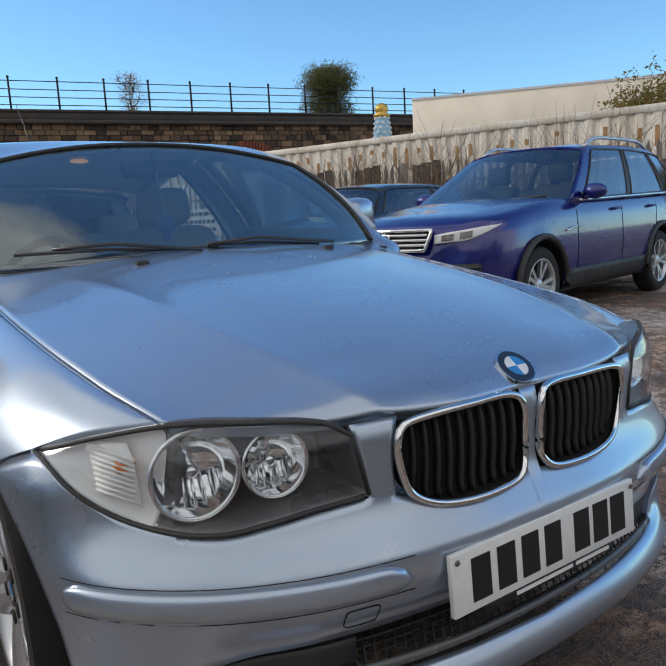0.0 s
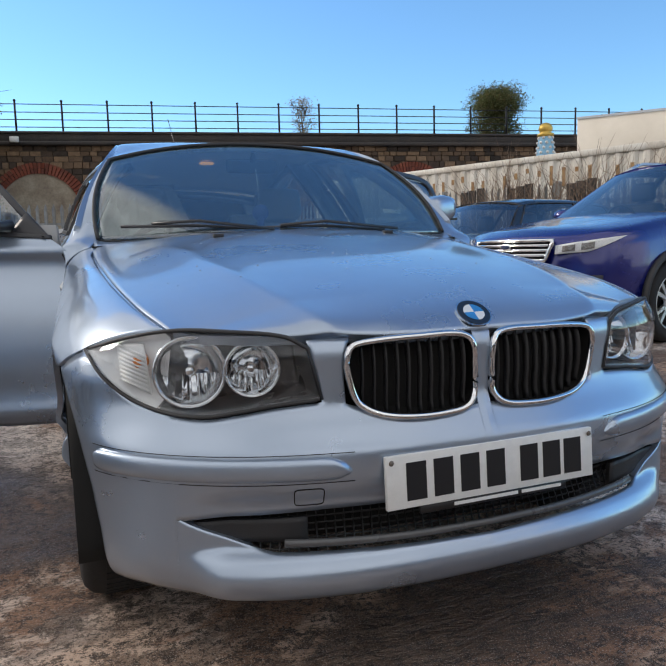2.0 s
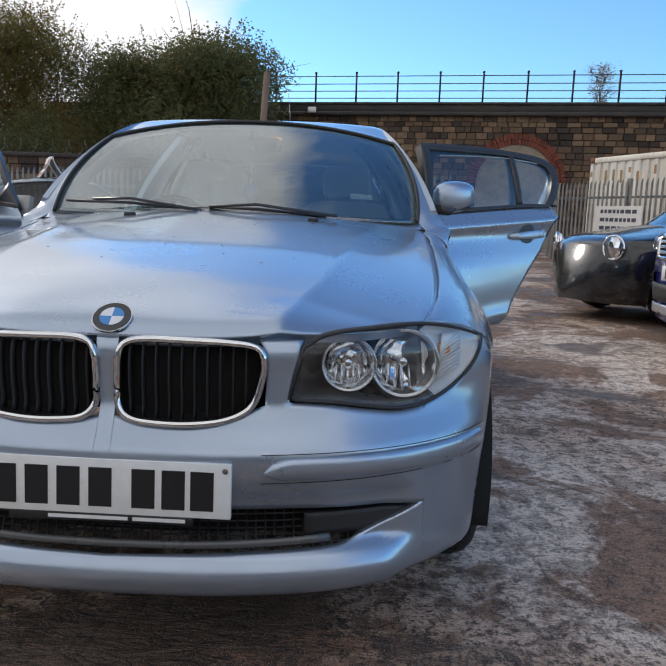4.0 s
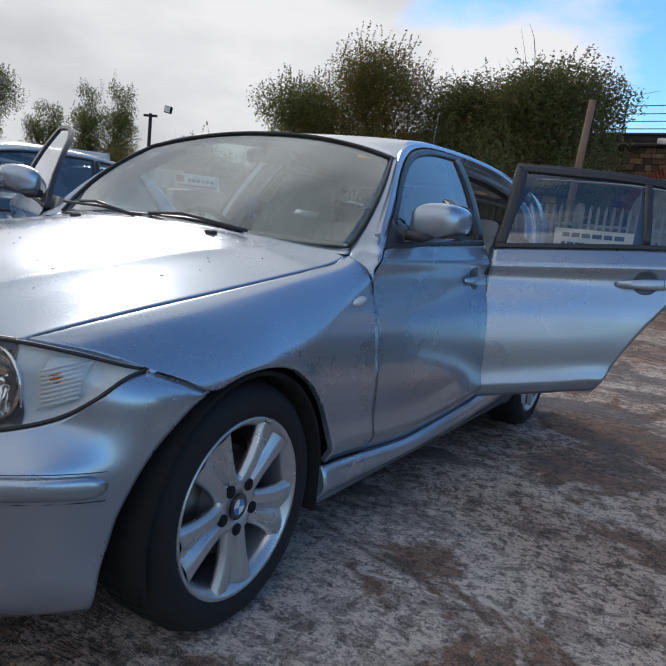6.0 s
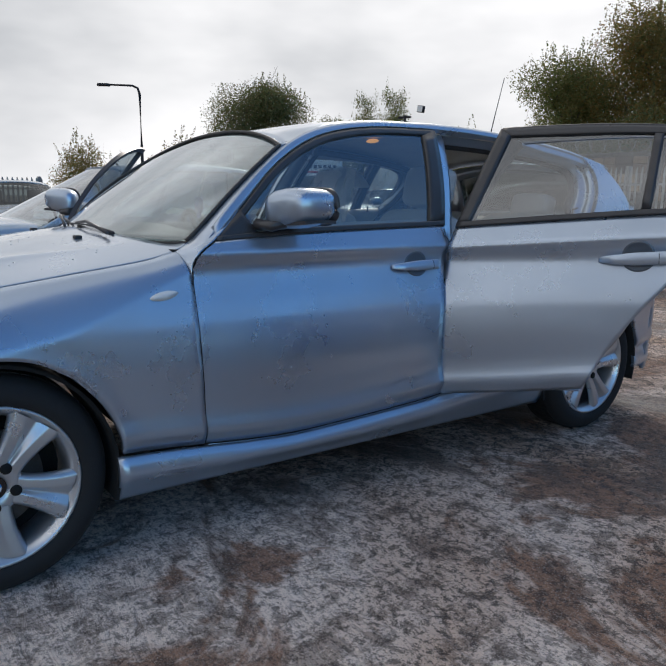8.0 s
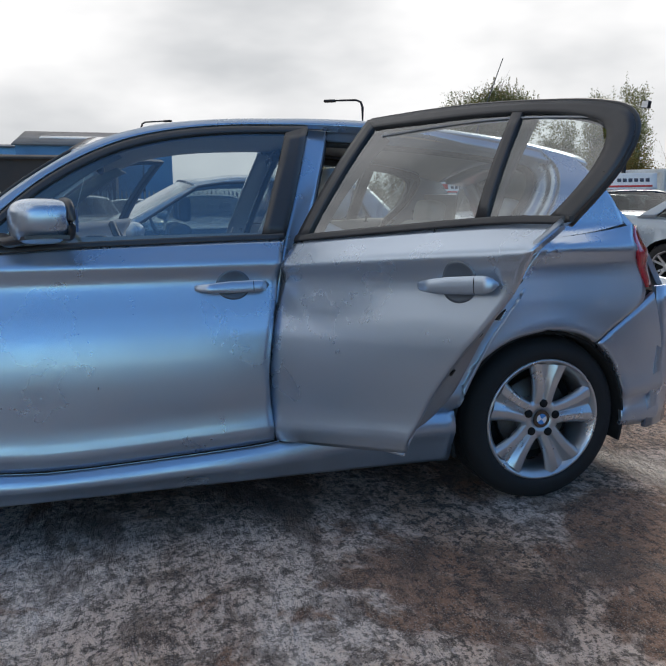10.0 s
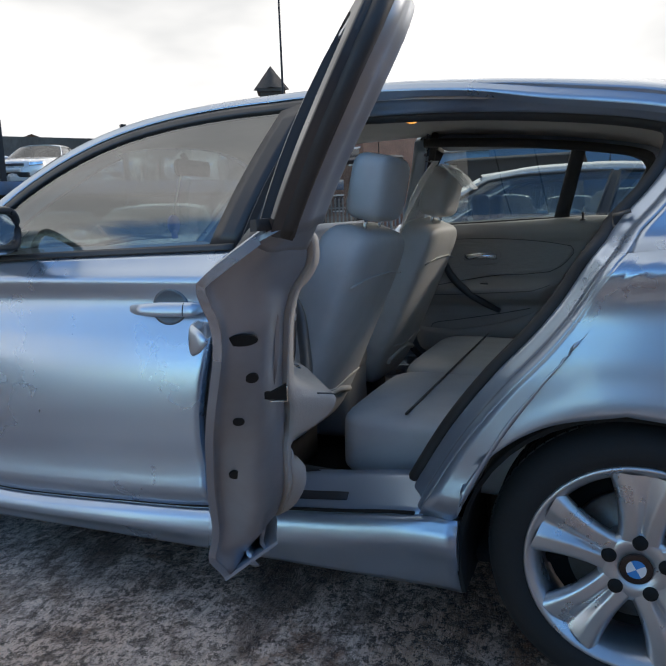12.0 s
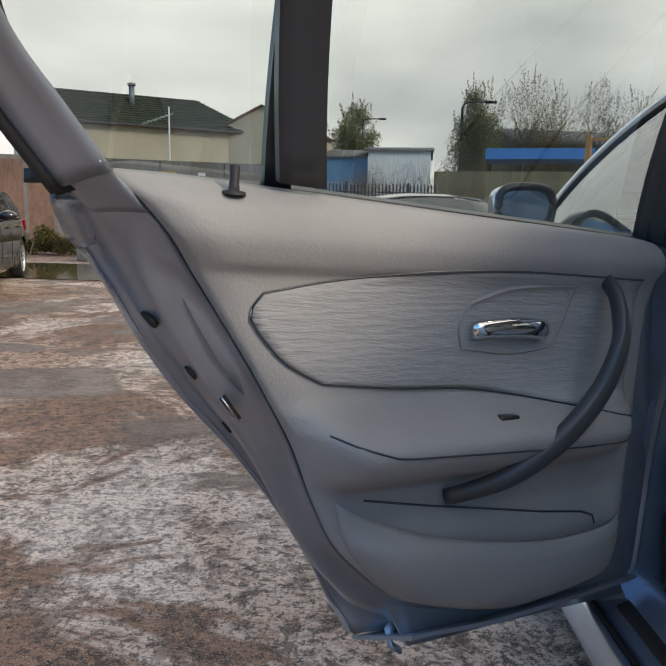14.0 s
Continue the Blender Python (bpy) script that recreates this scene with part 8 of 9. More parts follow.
def suv_fittings():
    W2 = 0.92
    # headlamps swept back into the wings
    for s in (1, -1):
        def lampf(a, b, out):
            zl = 0.772 + 0.03 * a + 0.105 * max(0, (a - 0.5) / 0.5) ** 1.5
            z = zl + (0.842 + 0.068 * a - zl) * b
            p = s_nose(s * (0.52 + 0.47 * a), z, out + 0.035 * a)
            return p + Vector((0, 0.16 * max(0, a - 0.35) ** 1.5, 0))
        hl = s_cover("headlamp", lambda a, b: lampf(a, b, 0.012), LAMP_WHITE, 14, 6)
        for nm, (c0, c1), mt in (("reflector", (0.14, 0.36), STEEL), ("reflector", (0.44, 0.62), STEEL)):
            bm = bmesh.new()
            sheet(bm, lambda a, b: lampf(c0 + (c1 - c0) * a, 0.2 + 0.6 * b, 0.020), 6, 4, 0.004, centre=Vector((0, 1, 0.6)))
            part(nm, bm, mt, hl)
        bm = bmesh.new()
        sheet(bm, lambda a, b: lampf(a, b, 0.034), 14, 6, 0.003, centre=Vector((0, 1, 0.6)))
        part("lens", bm, LENS, hl)
        s_cover("fog_recess", lambda a, b: s_nose(s * (0.66 + 0.24 * a), 0.47 + 0.13 * b, 0.014), PLASTIC, 6, 4)
        for z in (0.50, 0.535, 0.57):
            bm = bmesh.new()
            tube(bm, [s_nose(s * (0.67 + 0.22 * u), z, 0.022) for u in (0, 0.5, 1)], 0.007, 5)
            part("fog_bar", bm, TRIM, S)
        # wheel arch cladding
        for wy in (0.0, 2.69):
            bm = bmesh.new()
            tube(bm, [Vector((s * (s_plan(wy) + 0.0), wy + 0.425 * math.cos(a), 0.345 + 0.425 * math.sin(a))) for a in np.linspace(-0.12, math.pi + 0.12, 25)], 0.032, 6)
            part("arch_cladding", bm, PLASTIC, S)
        bm = bmesh.new()
        sheet(bm, lambda a, b: s_side(0.44 + 1.80 * a, 0.25 + 0.20 * b, s, 0.014), 16, 4, 0.01, centre=Vector((0, 1, 0.6)))
        part("sill_cladding", bm, PLASTIC, S)
        bm = bmesh.new()
        tube(bm, [s_cab(a, 0.015, s, 0.008) for a in np.linspace(0.06, 0.96, 16)], 0.011, 5)
        part("chrome_strip", bm, CHROME, S, "chrome strip")
        bm = bmesh.new()
        tube(bm, [s_side(0.40 + 0.26 * u, 0.80 + 0.03 * math.sin(2 * u), s, 0.006) for u in np.linspace(0, 1, 6)], 0.010, 5)
        part("wing_vent", bm, CHROME, S, "chrome wing vent")
        bm = bmesh.new()
        rail = []
        for u in np.linspace(0, 1, 16):
            p = s_cab(0.05 + 0.83 * u, 1.0, s)
            rail.append(p + Vector((-s * 0.05, 0, 0.015 + 0.075 * min(1, 6 * u, 6 * (1 - u)))))
        tube(bm, rail, 0.018, 6)
        part("roof_rail", bm, ALLOY, S, "silver roof rail")
        bm = bmesh.new()
        tube(bm, [wip(s, u) for u in np.linspace(0, 1, 8)], 0.010, 5)
        part("wiper", bm, TRIM, S)
    # grille: chrome frame, slats, badge
    out = [(-0.50, 0.885), (-0.44, 0.72), (0.44, 0.72), (0.50, 0.885)]

    def edge(u):
        k = int(u * 4) % 4
        f = u * 4 - int(u * 4)
        a, b = out[k], out[(k + 1) % 4]
        return a[0] + (b[0] - a[0]) * f, a[1] + (b[1] - a[1]) * f
    s_cover("grille_opening", lambda a, b: s_nose((-0.45 - 0.05 * b) + (0.90 + 0.10 * b) * a, 0.72 + 0.165 * b, 0.014), DARK, 14, 4)
    bm = bmesh.new()
    tube(bm, [s_nose(*edge(u), 0.024) for u in np.linspace(0, 1, 48, endpoint=False)], 0.017, 6, closed=True)
    part("grille_frame", bm, CHROME, S, "chrome grille frame")
    for z in (0.765, 0.805, 0.845):
        bm = bmesh.new()
        tube(bm, [s_nose(x, z, 0.026) for x in np.linspace(-0.46, 0.46, 15)], 0.013, 6, squash=(0.7, 1))
        part("grille_bar", bm, CHROME, S, "chrome grille bar")
    bm = bmesh.new()
    c = s_nose(0, 0.835, 0.05)
    bmesh.ops.create_icosphere(bm, subdivisions=2, radius=1.0, matrix=Matrix.Translation(c) @ Matrix.Diagonal((0.068, 0.012, 0.030, 1)))
    part("badge", bm, CHROME, S, "plain oval badge")
    bm = bmesh.new()
    bmesh.ops.create_icosphere(bm, subdivisions=2, radius=1.0, matrix=Matrix.Translation(c + Vector((0, -0.004, 0))) @ Matrix.Diagonal((0.056, 0.012, 0.022, 1)))
    part("badge_field", bm, NAVY_ENAMEL, S)
    pl = s_cover("number_plate", lambda a, b: s_nose(-0.305 + 0.61 * a, 0.555 + 0.111 * b, 0.03), WHITE_PLASTIC, 10, 2)
    for k in range(7):
        bm = bmesh.new()
        x = -0.235 + k * 0.066 + (0.03 if k > 3 else 0)
        sheet(bm, lambda a, b: s_nose(x + 0.046 * a, 0.572 + 0.076 * b, 0.033), 2, 2, 0.001, centre=Vector((0, 1, 0.6)))
        part("plate_bar", bm, CHAR_BLACK, pl)
    s_cover("lower_grille", lambda a, b: s_nose(-0.58 + 1.16 * a, 0.40 + 0.13 * b, 0.014 + 0.04 * math.sin(math.pi * a) ** 0.5), PLASTIC, 28, 3)
    s_cover("skid_plate", lambda a, b: s_nose((-0.62 + 0.06 * b) + (1.24 - 0.12 * b) * a, 0.30 + 0.075 * b, 0.024 + 0.034 * math.sin(math.pi * a) ** 0.5), ALLOY, 28, 3)


NAVY_ENAMEL = material("navy_enamel", (0.03, 0.05, 0.12), 0.15, coat=1.0)


def wip(s, u):
    return Vector((-0.62 + 0.70 * u + (0.62 if s > 0 else 0), 0.42 - 0.02 + 0.10 * u + (-0.05 if s > 0 else 0), 1.095 + 0.02 * u))


suv_fittings()


# ---- other cars in the yard ----
SILVER, WHITE_C, BLACK_C, NAVY, GREYBLUE, RED_C = (0.42, 0.46, 0.50), (0.74, 0.75, 0.76), (0.012, 0.013, 0.016), (0.02, 0.03, 0.06), (0.16, 0.22, 0.31), (0.36, 0.015, 0.03)
HATCH = dict(L=4.2, W=1.76, H=1.45)
SALOON = dict(L=4.6, W=1.80, H=1.42, wb=2.75, fo=0.85, tail=(1.05, 0.50), deck=1.02, cuts=(0.0, 0.07, 0.47, 0.51, 0.90, 1.0))
COUPE = dict(L=4.2, W=1.76, H=1.38, wb=2.5, belt=0.92, ws=(0.55, 1.40), tail=(0.55, 0.12), cuts=(0.0, 0.07, 0.60, 0.63, 0.86, 1.0))
BIGGER = dict(L=4.45, W=1.83, H=1.62, wb=2.65, wheel=0.335, belt=1.03, hood=0.95, hood_back=1.06, ws=(0.45, 1.25), tail=(0.40, 0.10), cuts=(0.0, 0.07, 0.44, 0.47, 0.76, 0.785, 0.92, 1.0))
mini = parked_car("black small three-door car with round headlamps", (3.40, 5.62), -78, BLACK_C, L=3.70, W=1.68, H=1.42, wb=2.47, fo=0.62, wheel=0.30, belt=0.95, hood=0.84, hood_back=0.96, ws=(0.40, 0.95), tail=(0.30, 0.10),
                  cuts=(0.0, 0.07, 0.55, 0.58, 0.90, 1.0), front=False, tint=GLASS)
bm = bmesh.new()
for s in (1, -1):
    c = mini[1](s * 0.74, 0.74, 0.02)
    tube(bm, [c + Vector((0.10 * math.cos(a), 0.05 * s * math.cos(a), 0.115 * math.sin(a))) for a in np.linspace(0, math.tau, 22, endpoint=False)], 0.012, 6, closed=True)
part("headlamp_ring", bm, CHROME, mini[0], "chrome lamp ring")
for s in (1, -1):
    bm = bmesh.new()
    c = mini[1](s * 0.74, 0.74, 0.0)
    bmesh.ops.create_icosphere(bm, subdivisions=2, radius=1.0, matrix=Matrix.Translation(c) @ Matrix.Diagonal((0.10, 0.05, 0.115, 1)))
    part("headlamp", bm, REFLECTOR, mini[0])
bm = bmesh.new()
tube(bm, [mini[6](a, 0.0, s_, 0.006) for s_ in (1,) for a in np.linspace(0.02, 0.98, 16)], 0.010, 5)
part("chrome_strip", bm, CHROME, mini[0])
parked_car("white hatchback behind the blue car", (9.0, 4.0), -70, WHITE_C, **dict(BIGGER, H=1.74))
parked_car("silver-blue three-door hatchback parked alongside", (-3.42, 0.25), 0, (0.40, 0.48, 0.56), L=4.25, W=1.77, H=1.43, wb=2.6, belt=0.90, ws=(0.55, 1.45), tail=(0.50, 0.12), cuts=(0.0, 0.05, 0.58, 0.61, 0.88, 1.0), tint=GLASS)
parked_car("grey-blue sports-utility car seen from behind", (-7.6, 7.0), 62, GREYBLUE, sign=True, **BIGGER)
parked_car("dark navy hatchback seen from behind", (-6.9, 9.2), 58, NAVY, sign=True, **HATCH)
parked_car("white hatchback in the row of cars", (-11.2, 5.6), 80, WHITE_C, sign=True, **HATCH)
parked_car("silver hatchback in the row of cars", (-11.6, 8.6), 75, SILVER, sign=True, **HATCH)
parked_car("pale blue hatchback in the row of cars", (-11.0, 2.6), 84, (0.26, 0.34, 0.42), **HATCH)
parked_car("silver saloon by the palisade fence", (-2.6, 9.9), 118, (0.30, 0.36, 0.42), sign=True, **SALOON)
parked_car("dark saloon by the palisade fence", (-6.0, 12.9), 110, NAVY, **SALOON)
parked_car("silver coupe with sloping roof facing the yard", (-4.6, -2.6), 118, (0.55, 0.57, 0.56), **COUPE)
parked_car("white hatchback facing the yard", (-8.4, -3.4), 112, WHITE_C, **HATCH)
parked_car("silver hatchback facing the yard", (-12.5, 0.2), 95, SILVER, **HATCH)
parked_car("white saloon in front of the fence", (-19.5, -1.9), 92, WHITE_C, **SALOON)
parked_car("white hatchback in front of the fence", (-19.0, 1.2), 92, WHITE_C, **HATCH)
parked_car("dark car beside the small container", (-12.6, 12.2), 40, NAVY, **HATCH)
parked_car("red car beside the small container", (-15.3, 12.9), 40, RED_C, **HATCH)
parked_car("dark saloon with a roof board below the deck", (-6.6, -11.0), 130, (0.03, 0.05, 0.07), sign=True, **SALOON)
bmw = parked_car("glossy black saloon with twin grilles", (0.28, -4.05), 190, BLACK_C, z=0, **dict(SALOON, H=1.36))
for s in (1, -1):
    bm = bmesh.new()
    tube(bm, [bmw[1](s * (0.16 + 0.13 * math.cos(a)), 0.66 + 0.075 * math.sin(a), 0.022) for a in np.linspace(0, math.tau, 24, endpoint=False)], 0.008, 5, closed=True)
    part("grille_surround", bm, CHROME, bmw[0], "chrome grille surround")
for k in range(6):
    bm = bmesh.new()
    x = -0.24 + k * 0.075 + (0.03 if k > 3 else 0)
    sheet(bm, lambda a, b: bmw[1](x + 0.05 * a, 0.447 + 0.076 * b, 0.030), 2, 2, 0.001, centre=Vector((0, 1, 0.6)))
    part("plate_bar", bm, CHAR_BLACK, bmw[0])
parked_car("black hatchback at the yard's edge", (6.95, -5.7), 197, BLACK_C, **HATCH)

# ---- the railway viaduct ----
VIA, _ = frame2((-13.0, 27.89), (58.0, 16.45))
VL, VZ = 72.0, 5.2
viaduct = thing("viaduct", "sooty coursed stone railway viaduct with brick arches and iron fence", "viaduct", kind="structure")
viaduct.matrix_world = VIA
block("core", (0, 0.12, 0), (VL, 1.2, VZ - 0.6), COPING, viaduct)
ARCHES = [5.05 + 7.05 * k for k in range(5)]
r = random.Random(3)
vs, fs, singles = [], [], 0
z = 0.4
unit = bpy.data.meshes.new("stone")
unit.from_pydata([(-.5, 0, -.5), (.5, 0, -.5), (.5, 0, .5), (-.5, 0, .5), (-.46, -1, -.44), (.46, -1, -.44), (.46, -1, .44), (-.46, -1, .44)], [], [(4, 5, 6, 7), (0, 1, 5, 4), (1, 2, 6, 5), (2, 3, 7, 6), (3, 0, 4, 7)])
unit.materials.append(STONE_PIECE)
while z < VZ - 0.50:
    ch = min(r.uniform(0.17, 0.25), VZ - 0.48 - z)
    x = r.uniform(0, 0.4)
    while x < VL:
        w = r.uniform(0.22, 0.52)
        dep = r.uniform(0.015, 0.06)
        cx, cz = x + w / 2, z + ch / 2
        inside = any((cx - a) ** 2 + (max(cz - 2.3, 0)) ** 2 < 1.72 ** 2 for a in ARCHES)
        if not inside:
            if 20.4 < cx < 26.4 and cz > 2.6 and singles < 300:
                o = new("stone", unit)
                o.parent = viaduct
                o.matrix_local = Matrix.Translation((cx, 0.12, cz)) @ Matrix.Diagonal((w - 0.012, 0.02 + dep, ch - 0.012, 1))
                singles += 1
            else:
                i = len(vs)
                hw_, hh_ = w / 2 - 0.006, ch / 2 - 0.006
                for kx, ky in ((1, 0.12), (0.93, 0.10 - dep)):
                    vs += [(cx - hw_ * kx, ky, cz - hh_ * kx), (cx + hw_ * kx, ky, cz - hh_ * kx), (cx + hw_ * kx, ky, cz + hh_ * kx), (cx - hw_ * kx, ky, cz + hh_ * kx)]
                fs += [(i + 4, i + 5, i + 6, i + 7), (i, i + 1, i + 5, i + 4), (i + 1, i + 2, i + 6, i + 5), (i + 2, i + 3, i + 7, i + 6), (i + 3, i, i + 4, i + 7)]
        x += w
    z += ch
mesh_part("stonework", vs, fs, STONE, viaduct, "sooty stone courses", kind="stuff")
for a in ARCHES:
    bm = bmesh.new()
    for k in range(40):
        t0, t1 = math.pi * k / 40 + 0.008, math.pi * (k + 1) / 40 - 0.008
        for r0, r1 in ((1.42, 1.60), (1.61, 1.80)):
            q = [(a + r_ * math.cos(t_), 2.3 + r_ * math.sin(t_)) for r_, t_ in ((r0, t0), (r1, t0), (r1, t1), (r0, t1))]
            f_ = [bm.verts.new((x, -0.02, z)) for x, z in q]
            b_ = [bm.verts.new((x, 0.2, z)) for x, z in q]
            bm.faces.new(f_)
            for i in range(4):
                bm.faces.new((f_[i], f_[(i + 1) % 4], b_[(i + 1) % 4], b_[i]))
    bmesh.ops.recalc_face_normals(bm, faces=bm.faces)
    part("arch_ring", bm, BRICK, viaduct, "red brick arch ring")
    bm = bmesh.new()
    pts = [(a + 1.43 * math.cos(t_), 2.3 + 1.43 * math.sin(t_)) for t_ in np.linspace(0, math.pi, 25)] + [(a - 1.43, 0), (a + 1.43, 0)]
    disc_shape(bm, [(x, z) for x, z in pts], 0.05, (Vector((0, 0.09, 0)), Vector((1, 0, 0)), Vector((0, 0, 1)), Vector((0, -1, 0))))
    part("arch_infill", bm, RENDER_WALL, viaduct, "pale rendered infill")
block("string_course", (0, -0.16, VZ - 0.50), (VL, 0.3, VZ - 0.36), COPING, viaduct, 0.03)
block("parapet", (0, 0.0, VZ - 0.36), (VL, 0.5, VZ - 0.10), COPING, viaduct, 0.02)
block("coping", (0, -0.06, VZ - 0.10), (VL, 0.56, VZ), COPING, viaduct, 0.03)
block("trackbed", (0, 0.55, VZ - 0.8), (VL, 7, VZ - 0.3), COPING, viaduct)
via_fence = thing("iron_fence", "dark iron post-and-rail fence on the viaduct parapet", "fence")
via_fence.matrix_world = VIA
pm = bmesh.new()
tube(pm, [(0, 0, 0), (0, 0, 1.06)], 0.038, 6)
bmesh.ops.create_icosphere(pm, subdivisions=1, radius=0.055, matrix=Matrix.Translation((0, 0, 1.1)))
post_me = bpy.data.meshes.new("post")
pm.to_mesh(post_me)
pm.free()
post_me.materials.append(IRON)
for k in range(int(VL / 1.58)):
    o = new("post", post_me)
    o.parent = via_fence
    o.matrix_local = Matrix.Translation((0.4 + k * 1.58, 0.25, VZ))
for z in (0.18, 0.44, 0.70, 0.98):
    bm = bmesh.new()
    tube(bm, [(0, 0.25, VZ + z), (VL, 0.25, VZ + z)], 0.016, 4)
    part("rail", bm, IRON, via_fence)
lampbox = thing("wall_lamp", "small white lamp box under the parapet", "lamp")
lampbox.matrix_world = VIA @ Matrix.Translation((11.45, -0.17, VZ - 0.42))
block("housing", (-0.15, -0.14, 0), (0.15, 0, 0.2), WHITE_PLASTIC, lampbox, 0.02)
build_tree("track_tree", "round dark shrub standing above the viaduct", (18.3, 25.9, VZ - 0.35), 2.9, 3.0, LEAF_DARK, 3400, 5, size=0.08, trunk=0.3, base=0.04, shoot=10)
build_tree("track_tree", "thin small tree with yellow leaves above the viaduct", (8.9, 25.4, VZ - 0.35), 1.9, 1.3, LEAF_GOLD, 160, 6, size=0.06, trunk=0.2, base=0.1)

# ---- container, trailer and fence beside the yard ----
CM, CL = frame2((6.3, 17.2), (10.9, 4.95))
cont = thing("shipping_container", "white corrugated shipping container with rust stains", "container")
cont.matrix_world = Matrix.Translation((0, 0, 0.05)) @ CM
bm = bmesh.new()
prev = None
n = int(CL / 0.28)
xs = []
for k in range(n):
    b0 = k * CL / n
    p = CL / n
    xs += [(b0, 0.0), (b0 + p * 0.36, 0.0), (b0 + p * 0.5, 0.036), (b0 + p * 0.86, 0.036)]
for x, y in xs:
    cur = (bm.verts.new((x, y, 0.16)), bm.verts.new((x, y, 2.48)))
    if prev:
        bm.faces.new((prev[0], cur[0], cur[1], prev[1]))
    prev = cur
part("side_panel", bm, CONTAINER, cont)
block("top_rail", (0, -0.02, 2.46), (CL, 0.08, 2.59), CONTAINER, cont, 0.01)
block("bottom_rail", (0, -0.02, 0.02), (CL, 0.08, 0.18), RUST, cont, 0.01)
block("roof", (0, 0.08, 2.50), (CL, 2.4, 2.575), CONTAINER, cont)
block("end_wall", (0, 0.08, 0.1), (0.05, 2.4, 2.5), CONTAINER, cont)
block("end_wall", (CL - 0.05, 0.08, 0.1), (CL, 2.4, 2.5), CONTAINER, cont)
r = random.Random(9)
for k in range(0, n):
    if r.random() < 0.62:
        x = k * CL / n + 0.02
        zt = 2.25 + r.uniform(-0.08, 0.1)
        block("rust_patch", (x, -0.004, zt - r.uniform(0.08, 0.4)), (x + 0.075, 0.0, zt), RUST_SPOT, cont)
for k in range(4):
    block("corner_casting", (0 if k < 2 else CL - 0.18, -0.03, 0 if k % 2 else 2.46), (0.18 if k < 2 else CL, 0.12, 0.13 if k % 2 else 2.60), RUST, cont, 0.01)
palisade_fence((5.3, 16.9), (9.9, 4.6), 1.95, "grey galvanised palisade fence in front of the container", GALV)
for k, (x, y) in enumerate(((7.35, 11.0), (7.75, 9.95), (8.2, 8.75), (6.9, 12.2))):
    bd = thing("plank_stack", "dark weathered timber planks leaning on the fence", "planks", group="leaning panels")
    bd.matrix_world = frame2((x, y), (x + 0.351, y - 0.936))[0] @ Matrix.Translation((0, -0.17, 0.05))
    for q in range(3):
        block("plank", (q * 0.2, 0, 0), (q * 0.2 + 0.17, 0.03, 1.85 + 0.03 * q), COPING, bd)
build_bush("bare_shrub", "bare brown twiggy shrubs in front of the fence", (7.0, 10.9), (9.5, 4.4), 0.5, 1.3, LEAF_GOLD, 120, 21, size=0.03, category="shrub", twigs=240, twig_h=2.4)
build_bush("hedge", "dense green hedge with some orange leaves", (11.8, 6.4), (14.3, 3.6), 0.7, 3.3, LEAF_OLIVE, 6500, 22, size=0.085)
TM, _ = frame2((12.45, 13.6), (16.5, 8.65))
trailer = thing("box_trailer", "plain cream box trailer behind the container", "trailer")
trailer.matrix_world = Matrix.Translation((0, 0, -0.05)) @ TM
block("box_body", (0, 0, 1.05), (12.5, 2.5, 4.12), CREAM, trailer, 0.03)
block("top_trim", (-0.01, -0.015, 4.08), (12.5, 2.515, 4.14), ALLOY, trailer)
block("chassis", (0.3, 0.5, 0.7), (12.2, 2.0, 1.05), IRON, trailer)
for k in range(3):
    for sy in (0.35, 2.15):
        bm = bmesh.new()
        lathe(bm, [(-0.14, 0.25), (-0.15, 0.45), (-0.11, 0.5), (0.11, 0.5), (0.15, 0.45), (0.14, 0.25), (0.05, 0.0)], 24, "y", at=(8.5 + k * 1.25, sy, 0.5))
        part("wheel", bm, TYRE, trailer)
block("landing_leg", (2.0, 0.5, 0), (2.15, 0.65, 1.05), IRON, trailer)
block("landing_leg", (2.0, 1.85, 0), (2.15, 2.0, 1.05), IRON, trailer)
orn = thing("fairground_tower", "small blue and white tapering tower with a gold ball", "tower", at=(13.0, 15.6, 0.1))
bm = bmesh.new()
lathe(bm, [(0, 0.55), (2.4, 0.38), (3.80, 0.20)], 16, "z")
part("shaft", bm, PALE_BLUE, orn)
for k in range(14):
    for q in range(8):
        a = q * math.tau / 8 + k * 0.35
        zz = 1.9 + 1.85 * k / 13
        rr_ = 0.55 - 0.17 * min(zz, 2.4) / 2.4 - 0.18 * max(0, zz - 2.4) / 1.4
        bm = bmesh.new() if q == 0 else bm
        bmesh.ops.create_icosphere(bm, subdivisions=1, radius=0.05, matrix=Matrix.Translation((rr_ * math.cos(a), rr_ * math.sin(a), zz)))
    part("white_stud_ring", bm, WHITE_PAINT, orn)
bm = bmesh.new()
lathe(bm, [(3.78, 0.20), (3.82, 0.25), (3.87, 0.25), (3.90, 0.16), (3.94, 0.18), (4.02, 0.21), (4.11, 0.18), (4.18, 0.09), (4.2, 0.0)], 16, "z")
part("finial", bm, GOLD, orn)
board = thing("notice_board", "white notice board with unreadable print on the fence", "sign")
board.matrix_world = frame2((6.2, 14.2), (6.55, 13.26))[0] @ Matrix.Translation((0, -0.14, 0.75))
block("panel", (-0.75, 0, 0), (0.75, 0.03, 0.62), WHITE_PAINT, board)
bars(board, 1.4, 0.55, 3, -0.001, 0.03, SIGN_INK, 4)

